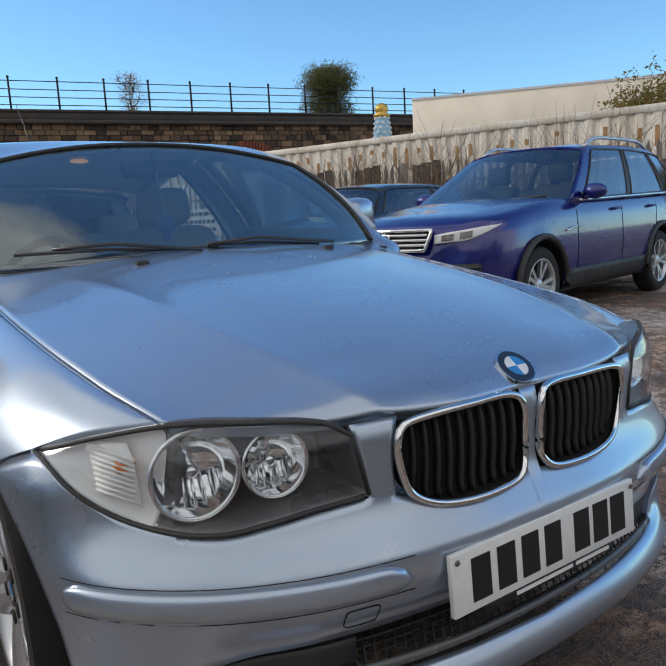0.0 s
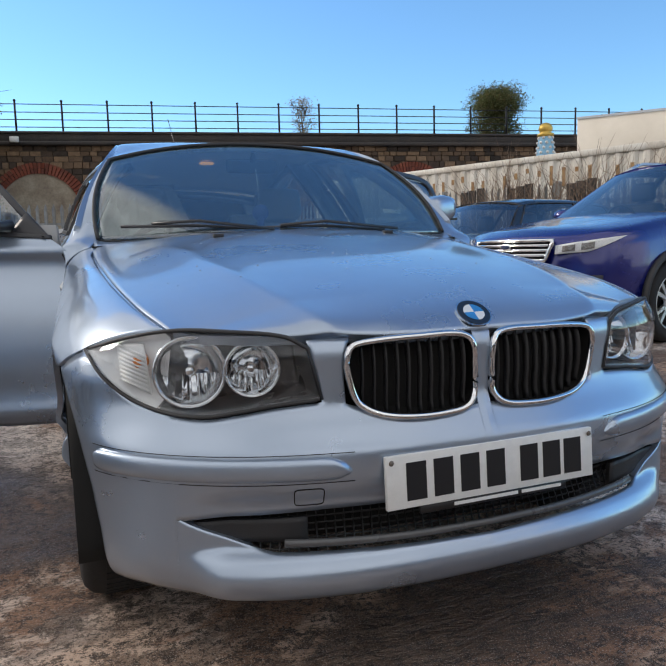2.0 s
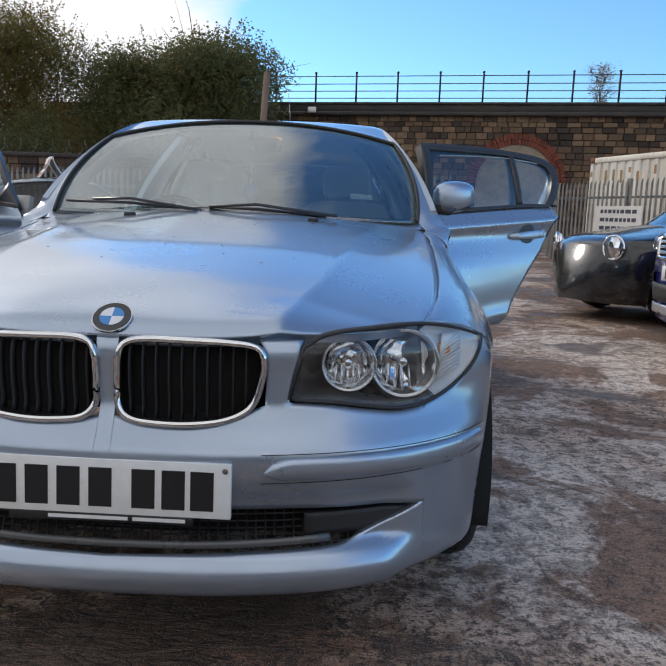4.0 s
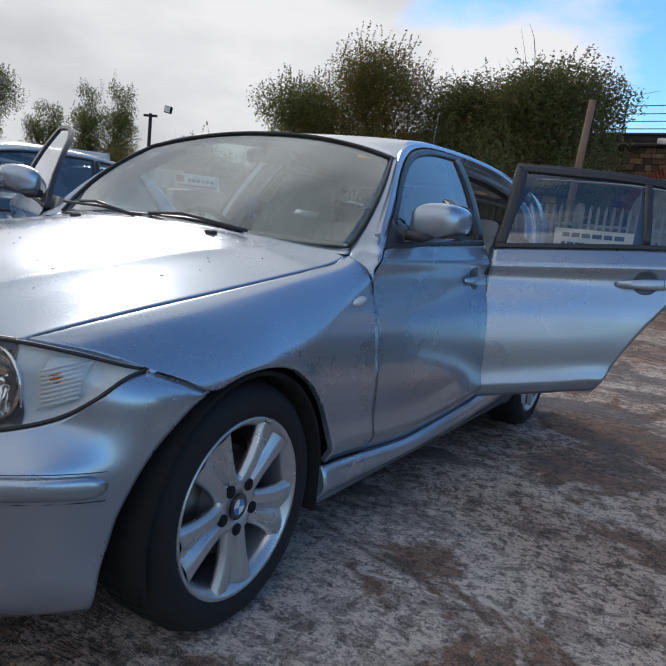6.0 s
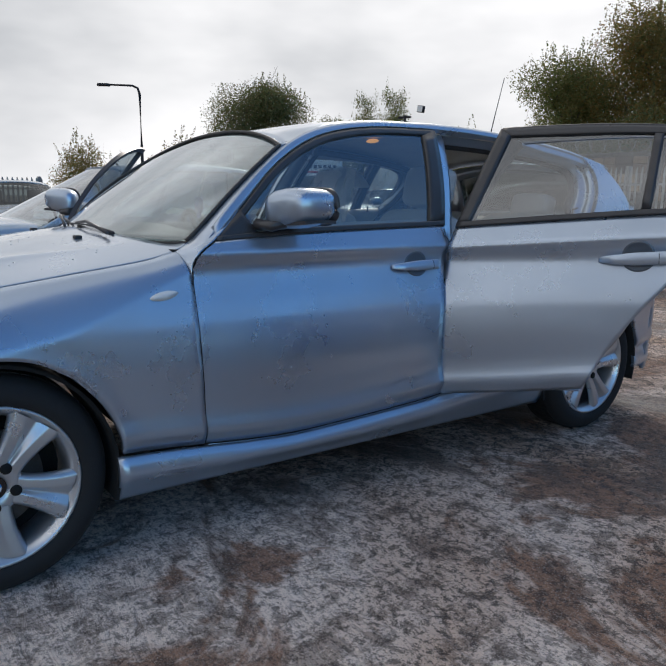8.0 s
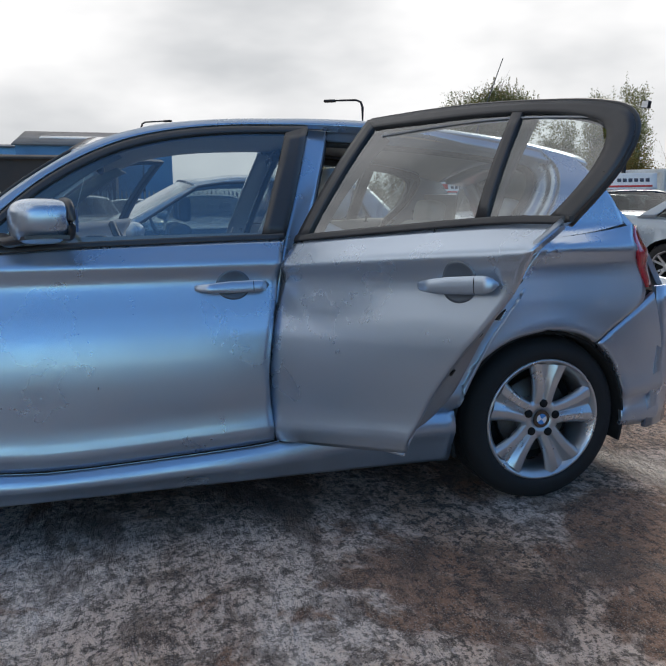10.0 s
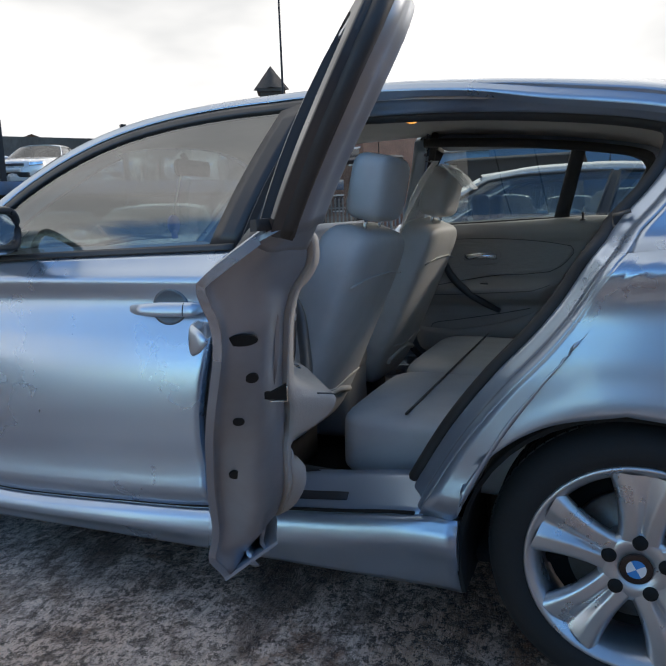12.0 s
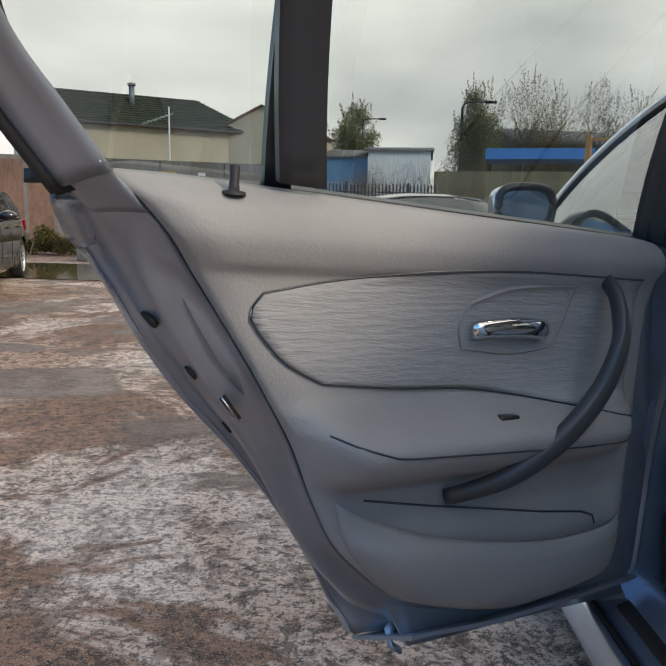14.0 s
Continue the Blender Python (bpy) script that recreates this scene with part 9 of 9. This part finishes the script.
# ---- behind the car towards the viaduct ----
wl = thing("stone_wall", "dark stone yard wall topped with coiled wire", "wall", kind="structure")
wl.matrix_world = frame2((-13.0, 17.6), (-2.9, 18.2))[0]
block("core", (0, 0.1, 0), (10.1, 0.45, 2.3), COPING, wl)
r = random.Random(13)
vs, fs = [], []
z = 0.1
while z < 2.2:
    x = r.uniform(0, 0.3)
    while x < 9.9:
        w = r.uniform(0.3, 0.6)
        d_ = r.uniform(0.02, 0.07)
        i = len(vs)
        vs += [(x, 0.1, z), (x + w - 0.012, 0.1, z), (x + w - 0.012, 0.1, z + 0.235), (x, 0.1, z + 0.235), (x + 0.015, 0.1 - d_, z + 0.012), (x + w - 0.025, 0.1 - d_, z + 0.012), (x + w - 0.025, 0.1 - d_, z + 0.222), (x + 0.015, 0.1 - d_, z + 0.222)]
        fs += [(i + 4, i + 5, i + 6, i + 7), (i, i + 1, i + 5, i + 4), (i + 1, i + 2, i + 6, i + 5), (i + 2, i + 3, i + 7, i + 6), (i + 3, i, i + 4, i + 7)]
        x += w
    z += 0.25
mesh_part("stonework", vs, fs, STONE, wl, kind="stuff")
block("coping", (-0.05, 0.0, 2.3), (10.15, 0.55, 2.42), COPING, wl, 0.02)
bm = bmesh.new()
tube(bm, [(x, 0.25 + 0.22 * math.cos(x * 14), 2.62 + 0.2 * math.sin(x * 14)) for x in np.linspace(0, 10.1, 420)], 0.006, 3)
part("razor_wire", bm, GALV, wl)
palisade_fence((-9.5, 15.2), (2.4, 12.6), 1.9, "grey galvanised palisade fence at the end of the yard", GALV)
board2 = thing("notice_board", "white notice board with unreadable print on the far fence", "sign")
board2.matrix_world = frame2((-1.6, 13.47), (0.4, 13.04))[0] @ Matrix.Translation((0.6, -0.12, 0.75))
block("panel", (-0.8, 0, 0), (0.8, 0.03, 0.62), WHITE_PAINT, board2)
bars(board2, 1.5, 0.55, 3, -0.001, 0.03, SIGN_INK, 5)
pole = thing("timber_pole", "leaning weathered timber pole", "pole", at=(-2.3, 16.2, 0))
bm = bmesh.new()
tube(bm, [(0, 0, 0), (0.06, 0, 2.2), (0.2, 0, 4.4)], lambda t_: 0.10 - 0.02 * t_, 8)
part("shaft", bm, material("grey_timber", (0.22, 0.15, 0.11), 0.9, vary=0.6, scale=6, stretch=(1, 1, 0.2)), pole)

# ---- trees ----
build_tree("dark_tree", "big dense dark green tree beside the viaduct", (-5.2, 23.4), 7.0, 6.4, LEAF_DARK, 7000, 31, size=0.12, base=0.08)
build_tree("dark_tree", "dark green tree with some brown leaves", (-8.2, 23.6), 6.6, 4.8, LEAF_DARK, 4200, 36, size=0.11, base=0.08)
build_tree("willow", "tall willow with slender olive shoots", (-11.6, 23.4), 7.7, 5.2, LEAF_OLIVE, 5200, 32, size=0.10, base=0.10, shoot=60)
build_tree("willow", "green willow with slender upright shoots", (-14.6, 22.8), 6.2, 4.8, LEAF_GREEN, 4200, 33, size=0.10, base=0.08, shoot=60)
build_bush("scrub", "low mixed scrub with bare shoots", (-22.5, 23.5), (-15.5, 20.8), 1.2, 4.1, LEAF_GREEN, 3600, 34, size=0.10, category="bushes", twigs=40, twig_h=4.0)
build_bush("scrub", "low dark scrub below the trees", (-18.0, 20.6), (-2.6, 20.4), 1.2, 4.0, LEAF_DARK, 5000, 35, size=0.10, category="bushes")
for k, (x, y, h) in enumerate(((-25.7, 23.6, 6.5), (-27.2, 22.8, 6.3), (-29.2, 22.4, 5.4))):
    build_tree("birch", "slender birch with thin drooping leaves", (x, y), h, 2.2, LEAF_GREEN, 1500, 40 + k, size=0.09, base=0.2, shape="tall", group="birches")
build_bush("scrub", "olive green bushes below the birches", (-32.0, 22.9), (-22.5, 21.9), 1.5, 4.6, LEAF_OLIVE, 4200, 44, size=0.11, category="bushes")
build_tree("round_tree", "round dark tree with a full crown", (-35.5, 21.5), 7.8, 6.4, LEAF_DARK, 6000, 45, size=0.12, base=0.12)
build_bush("scrub", "mixed autumn bushes along the far road", (-44, 12.0), (-33, 22.5), 1.6, 4.6, LEAF_OLIVE, 3800, 46, size=0.14, category="bushes")
street_lamp((-14.97, 14.98), 4.2, 0, 20, "short dark post with a floodlight", "flood")
street_lamp((-28.6, 11.4), 5.9, 1.3, -120, "tall street lamp with a curved arm")
street_lamp((-44.0, 1.9), 6.4, 1.6, 60, "tall street lamp with a curved arm")
sc = thing("small_container", "small white steel container at the yard's end", "container", at=(-15.9, 15.9, ground_at(-15.9, 15.9)), turn=40)
block("body", (-1.2, -1.1, 0.1), (1.2, 1.1, 2.15), CONTAINER, sc, 0.02)
for k in range(9):
    block("rib", (-1.15 + k * 0.27, -1.13, 0.2), (-1.03 + k * 0.27, -1.10, 2.05), CONTAINER, sc)

# ---- the far side across the road ----


def shed(name, label, at, size, turn, wall_mat, roof_mat, ridge=1.0, windows=0, category="building", rows=1, strip=False, base=0.0):
    """A gabled building with its long side on x."""
    t = thing(name, label, category, at=(at[0], at[1], base), turn=turn)
    lx, ly, h = size
    bm = bmesh.new()
    pr = [(-ly / 2, 0), (ly / 2, 0), (ly / 2, h), (0, h + ridge), (-ly / 2, h)]
    ends = []
    for x in (-lx / 2, lx / 2):
        ends.append([bm.verts.new((x, y, z)) for y, z in pr])
    for i in range(5):
        if i not in (2, 3):
            bm.faces.new((ends[0][i], ends[0][(i + 1) % 5], ends[1][(i + 1) % 5], ends[1][i]))
    bm.faces.new(ends[0][::-1])
    bm.faces.new(ends[1])
    bmesh.ops.recalc_face_normals(bm, faces=bm.faces)
    part("wall", bm, wall_mat, t)
    for s in (1, -1):
        bm = bmesh.new()
        a = math.atan2(ridge, ly / 2)
        sheet(bm, lambda u, v: Vector((-lx / 2 - 0.2 + (lx + 0.4) * u, s * (ly / 2 + 0.25) * (1 - v), h + ridge * v - 0.25 * math.tan(a) * (1 - v) + 0.03)), 2, 2, 0.09, centre=Vector((0, 0, -5)))
        part("roof_slope", bm, roof_mat, t)
        if strip:
            bm = bmesh.new()
            sheet(bm, lambda u, v: Vector((-lx / 2 + lx * (0.12 + 0.76 * u), s * (ly / 2) * (0.6 - 0.18 * v), h + ridge * (0.4 + 0.18 * v) + 0.06)), 2, 2, 0.02, centre=Vector((0, 0, -5)))
            part("roof_light", bm, WHITE_PAINT, t)
    for k in range(windows):
        for q in range(rows):
            for s in (1, -1):
                x = -lx / 2 + lx * (k + 0.5) / windows
                z = h * (q + 0.55) / rows
                w = new("window")
                w.parent = t
                y = s * ly / 2
                block("pane", (x - 0.5, min(y, y + s * 0.02), z - 0.55), (x + 0.5, max(y, y + s * 0.02), z + 0.55), WINDOW_DARK, w)
                block("frame", (x - 0.6, min(y, y + s * 0.05), z - 0.68), (x + 0.6, max(y, y + s * 0.05), z - 0.57), WHITE_PAINT, w)
                block("lintel", (x - 0.6, min(y, y + s * 0.05), z + 0.57), (x + 0.6, max(y, y + s * 0.05), z + 0.70), WHITE_PAINT, w)
    return t


shed("industrial_shed", "blue clad industrial shed with grey sheet roof", (-58, -1.2), (10.5, 14, 5.5), 90, GREEN_SHED, ROOF_GREY, 1.5, strip=True)
shed("warehouse", "pale blue warehouse with a low roof", (-72, -13), (16, 16, 6.3), 90, PALE_BLUE, ROOF_GREY, 0.8)
shed("brick_shed", "dark brown windowless building behind the fence", (-43, -3.2), (7.0, 8, 3.8), 90, BROWN_WALL, COPING, 0.4)
palisade_fence((-22.8, -8.0), (-23.2, 6.0), 1.75, "grey palisade fence along the road", GALV)
shed("brick_building", "dull brick building with rows of windows", (-56, -18.5), (9.0, 9, 7.0), 70, BRICK_FAR, ROOF_GREY, 1.4, windows=5, rows=2)
ch = thing("chimney", "tall brick chimney stack beside a building", "chimney", at=(-53.6, -17.1, 7.6))
block("stack", (-0.4, -0.4, -7.0), (0.4, 0.4, 1.6), BRICK_FAR, ch)
twr = thing("clock_tower", "dark stone tower with a pointed roof", "tower", at=(-53.1, -24.8, 0.5), turn=25)
block("shaft", (-0.95, -0.95, 0), (0.95, 0.95, 11.0), BROWN_WALL, twr)
block("cornice", (-1.15, -1.15, 10.7), (1.15, 1.15, 11.0), BROWN_WALL, twr)
bm = bmesh.new()
lathe(bm, [(11.0, 1.5), (12.2, 0.55), (12.9, 0.02)], 4, "z")
part("spire", bm, COPING, twr)
mast = thing("mast", "tall thin grey steel mast", "mast", at=(-45.0, -19.9, 0))
bm = bmesh.new()
tube(bm, [(0, 0, 0), (0, 0, 20)], lambda t_: 0.12 - 0.06 * t_, 6)
part("pole", bm, IRON, mast)
shed("workshop", "low building with a brown pitched roof", (-42, -40.5), (12, 9, 5.6), 45, BRICK_FAR, RUSTY_WALL, 1.8)
hd = thing("hoarding", "long blue hoarding with pale unreadable letters", "hoarding")
hd.matrix_world = frame2((-31.5, -19.6), (-22.5, -29.4))[0]
block("board", (0, 0, 1.0), (13.3, 0.08, 4.7), BLUE_TARP, hd)
for k in range(6):
    block("post", (0.3 + k * 2.5, 0.08, 0), (0.42 + k * 2.5, 0.2, 4.7), IRON, hd)
bm = bmesh.new()
for k in range(12):
    for y in (-0.02, ):
        box(bm, (0.6 + k * 1.0, y, 3.6), (1.2 + k * 1.0, y + 0.015, 4.4))
part("lettering", bm, WHITE_PAINT, hd)

# ---- the two-level parking deck ----
DM, DL = frame2((-20.0, -6.0), (-4.6, -16.88))
deck = thing("parking_deck", "raised parking deck with blue steel edge and dark wall", "parking deck")
deck.matrix_world = DM
block("slab", (0, -6.5, 1.92), (DL, 0, 2.14), CONC_DARK, deck)
block("edge_beam", (0, 0, 1.86), (DL, 0.1, 2.2), DECK_BLUE, deck, 0.01)
block("back_wall", (0, -6.8, 0), (DL, -6.5, 4.05), CONC_DARK, deck)
block("under_wall", (0, -5.0, 0), (DL, -4.7, 1.92), CONC_DARK, deck)
for k in range(6):
    block("post", (0.6 + k * 3.2, -0.35, 0), (0.74 + k * 3.2, -0.2, 3.75), IRON, deck)
for z in (2.75, 3.2):
    block("orange_rail", (DL - 3.6, 0.0, z), (DL + 0.1, 0.06, z + 0.07), ORANGE, deck)
block("orange_post", (DL - 0.04, -0.02, 2.1), (DL + 0.1, 0.1, 3.35), ORANGE, deck)
r = random.Random(17)
for k, (x, nm, col_, kind_) in enumerate(((4.6, "dark saloon on the parking deck", (0.03, 0.045, 0.06), SALOON), (6.9, "red crossover car on the parking deck", RED_C, BIGGER),
                                          (9.6, "white hatchback on the parking deck", WHITE_C, HATCH), (12.2, "silver hatchback on the parking deck", SILVER, HATCH), (14.8, "white coupe on the parking deck", WHITE_C, COUPE))):
    p = DM @ Vector((DL - x, -2.9 if k else -1.6, 0))
    ang = math.degrees(DM.to_euler().z)
    parked_car(nm, (p.x, p.y), ang + (150 if k else 85), col_, z=2.14, group="cars on the deck", **kind_)
parked_car("silver car below the deck", (-9.8, -8.6), 130, SILVER, **HATCH)
parked_car("white car below the deck", (-13.4, -6.0), 128, WHITE_C, **HATCH)

# ---- the road's end: house, walls and scrub ----
hs = thing("house", "cream rendered house with a mossy green tiled roof", "house", at=(16.8, -40.0, 0), turn=28.8)
block("wall", (-7.0, -4, 0), (5.2, 4, 6.1), CREAM_WALL, hs)
bm = bmesh.new()
R_ = [(-7.6, -4.5, 5.95), (5.7, -4.5, 5.95), (5.7, 4.5, 5.95), (-7.6, 4.5, 5.95), (-5.2, 0, 8.15), (3.9, 0, 8.15)]
rv = [bm.verts.new(p) for p in R_]
for f in ((0, 1, 5, 4), (2, 3, 4, 5), (1, 2, 5), (3, 0, 4)):
    bm.faces.new([rv[i] for i in f])
part("roof", bm, TILE_GREEN, hs)
vs, fs = [], []
for k in range(13):
    v0, v1 = k / 13, (k + 1) / 13
    for q in range(46):
        u0, u1 = q / 46, (q + 0.94) / 46
        def rp(u, v, o):
            lo_ = Vector((-7.6 + 13.3 * u, 4.5, 5.95))
            hi_ = Vector((-5.2 + 9.1 * u, 0, 8.15))
            return lo_.lerp(hi_, v) + Vector((0, 0.44, 0.9)) * o
        i = len(vs)
        vs += [rp(u0, v0, 0.09), rp(u1, v0, 0.09), rp(u1, v1, 0.03), rp(u0, v1, 0.03), rp(u0, v0, 0.01), rp(u1, v0, 0.01)]
        fs += [(i, i + 1, i + 2, i + 3), (i + 4, i + 5, i + 1, i)]
mesh_part("tiles", vs, fs, TILE_GREEN, hs, kind="stuff")
block("gutter", (-7.7, 4.45, 5.85), (5.8, 4.6, 5.97), TRIM, hs)
bm = bmesh.new()
tube(bm, [(-1.0, 1.6, 7.2), (-1.0, 1.6, 8.4)], 0.16, 10)
lathe(bm, [(8.4, 0.16), (8.42, 0.24), (8.55, 0.24), (8.6, 0.05)], 12, "z", at=(-1.0, 1.6, 0))
part("flue", bm, GALV, hs)
win = new("window")
win.parent = hs
block("pane", (2.0, 4.0, 4.6), (2.9, 4.03, 5.3), WINDOW_DARK, win)
block("window_frame", (1.9, 4.0, 4.5), (3.0, 4.06, 4.6), WHITE_PAINT, win)
block("window_frame", (1.9, 4.0, 5.3), (3.0, 4.06, 5.4), WHITE_PAINT, win)
aer = thing("tv_aerial", "white television aerial on a mast", "aerial", at=(10.6, -30.5, 0))
bm = bmesh.new()
tube(bm, [(0, 0, 0), (0, 0, 6.0)], 0.04, 6)
part("mast", bm, WHITE_PAINT, aer)
bm = bmesh.new()
tube(bm, [(-0.2, 0, 5.7), (1.3, 0, 5.2)], 0.02, 5)
for k in range(6):
    x = 0.1 + k * 0.2
    tube(bm, [(x, -0.35, 5.6 - 0.33 * k * 0.2), (x, 0.35, 5.6 - 0.33 * k * 0.2)], 0.012, 4)
part("elements", bm, WHITE_PAINT, aer)
shed("house", "cream gabled house with brown tiled roof", (7.1, -41.5), (5, 6, 6.0), 80, CREAM_WALL, RUSTY_WALL, 1.4, windows=2, category="house")
gate = thing("steel_wall", "weathered grey yard wall with a rusty gate and signs", "wall", kind="structure")
gate.matrix_world = frame2((16.0, -14.6), (3.6, -19.2))[0]
block("sheet", (0, 0, 0), (13.2, 0.08, 2.62), WALL_GREY, gate)
block("rusty_gate", (3.4, -0.05, 0), (6.3, -0.004, 2.5), RUSTY_WALL, gate)
block("rusty_gate", (3.4, 0.084, 0), (6.3, 0.13, 2.5), RUSTY_WALL, gate)
for k in range(8):
    block("upright", (k * 1.85, -0.06, 0), (k * 1.85 + 0.1, 0.0, 2.62), WALL_GREY, gate)
for x, mt in ((6.3, WHITE_PAINT), (9.2, PLATE_YELLOW), (9.45, PLATE_YELLOW), (10.3, WHITE_PAINT)):
    block("warning_sign", (x, 0.085, 2.0), (x + 0.22, 0.1, 2.3), mt, gate)
    block("warning_sign", (x, -0.1, 2.0), (x + 0.22, -0.085, 2.3), mt, gate)
brick_low = thing("kerb_block", "pale concrete block beside the puddle", "concrete block", at=(6.6, -12.9, 0), turn=-12)
block("slab", (-1.1, -0.5, 0), (1.1, 0.5, 0.45), RENDER_WALL, brick_low, 0.03)
rail_b = thing("barrier", "orange-painted steel barrier by the puddle", "barrier", at=(6.9, -13.5, 0), turn=-12)
for x in (-1.2, 1.2):
    block("post", (x - 0.05, -0.05, 0), (x + 0.05, 0.05, 1.25), ORANGE, rail_b)
block("top_rail", (-1.25, -0.04, 1.2), (1.25, 0.04, 1.3), ORANGE, rail_b)
build_bush("verge", "rank grass and weeds at the foot of the wall", (12.5, -13.6), (4.2, -17.2), 1.2, 0.8, GRASS, 3000, 61, size=0.09, category="grass", twigs=60, twig_h=0.9)
WATER = material("muddy_water", (0.075, 0.070, 0.035), 0.04, spec=0.6)
bm = bmesh.new()
ring = [bm.verts.new((6.8 + (2.8 + 0.7 * math.sin(3 * a)) * math.cos(a), -9.9 + (1.9 + 0.4 * math.cos(2 * a + 1)) * math.sin(a), 0)) for a in np.linspace(0, math.tau, 40, endpoint=False)]
bm.faces.new(ring)
puddle = part("puddle", bm, WATER, None, "brown puddle with a green edge")
puddle.location.z = 0.012 + max(ground_at(x, y) for x in (4.5, 6.8, 9) for y in (-11.5, -9.9, -8))
tagged(puddle, "still brown-green puddle on the concrete", "puddle", kind="structure")
shed("blue_shed", "low blue steel-clad shed behind the fence", (3.6, -43), (5.2, 6, 4.7), -4, GREEN_SHED, ROOF_GREY, 0.6)
shed("white_shed", "low white rendered building", (-0.6, -42), (3.6, 6, 5.0), -4, WHITE_PAINT, ROOF_GREY, 0.4)
shed("long_building", "long low dark building", (-13.9, -52), (12, 8, 6.4), 12, BROWN_WALL, ROOF_GREY, 1.3)
fw = thing("timber_fence", "mossy brown timber board fence", "fence")
fw.matrix_world = frame2((-1.8, -31.9), (-10.5, -30.2))[0]
bd_me = bpy.data.meshes.new("board")
bm = bmesh.new()
box(bm, (0, 0, 0), (0.19, 0.03, 3.35))
bm.to_mesh(bd_me)
bm.free()
bd_me.materials.append(MOSSY)
for k in range(44):
    o = new("board", bd_me)
    o.parent = fw
    o.matrix_local = Matrix.Translation((k * 0.2, 0.01 * (k % 2), 0))
cano = thing("canopy", "flat blue canopy roof on thin posts", "canopy", at=(-7.0, -33.5, 0), turn=-10)
block("roof", (-2.5, -1.5, 4.0), (2.5, 1.5, 4.5), BLUE_TARP, cano)
for x in (-2.3, 2.3):
    block("post", (x - 0.05, -1.4, 0), (x + 0.05, -1.3, 4.0), IRON, cano)
palisade_fence((5.0, -28.0), (-1.8, -29.0), 2.6, "dark palisade fence before the sheds", IRON)
build_bush("scrub", "bare brown scrub and brambles", (2.6, -30.6), (-4.5, -30.0), 1.2, 3.4, LEAF_OLIVE, 900, 62, size=0.08, category="bushes", twigs=130, twig_h=3.9)
build_tree("conifer", "tall dark evergreen tree behind the fence", (-4.6, -40), 8.6, 3.4, LEAF_DARK, 2600, 63, size=0.12, base=0.1, shape="tall")
for k, (x, y, h) in enumerate(((-6.6, -47, 9.6), (-8.8, -46.5, 10.2), (-11.0, -46, 9.4), (-13.4, -46.5, 9.8), (-16, -45, 9.0), (-18.5, -44, 9.4))):
    build_tree("bare_tree", "slender nearly bare tree with fine twigs", (x, y, 0), h, 4.6, LEAF_OLIVE, 420, 70 + k, size=0.10, base=0.30, bare=1.0, shoot=30, group="bare trees")
build_tree("green_tree", "round green tree behind the sheds", (2.6, -52, 0), 9.4, 4.4, LEAF_GREEN, 2200, 81, size=0.16, base=0.1)
street_lamp((-3.0, -31.9), 6.6, 1.1, 180, "street lamp with a curved arm")
street_lamp((1.9, -50), 8.2, 1.2, 180, "far street lamp with a curved arm")
street_lamp((-40.5, -11.4), 7.4, 1.3, 30, "tall street lamp with a curved arm")
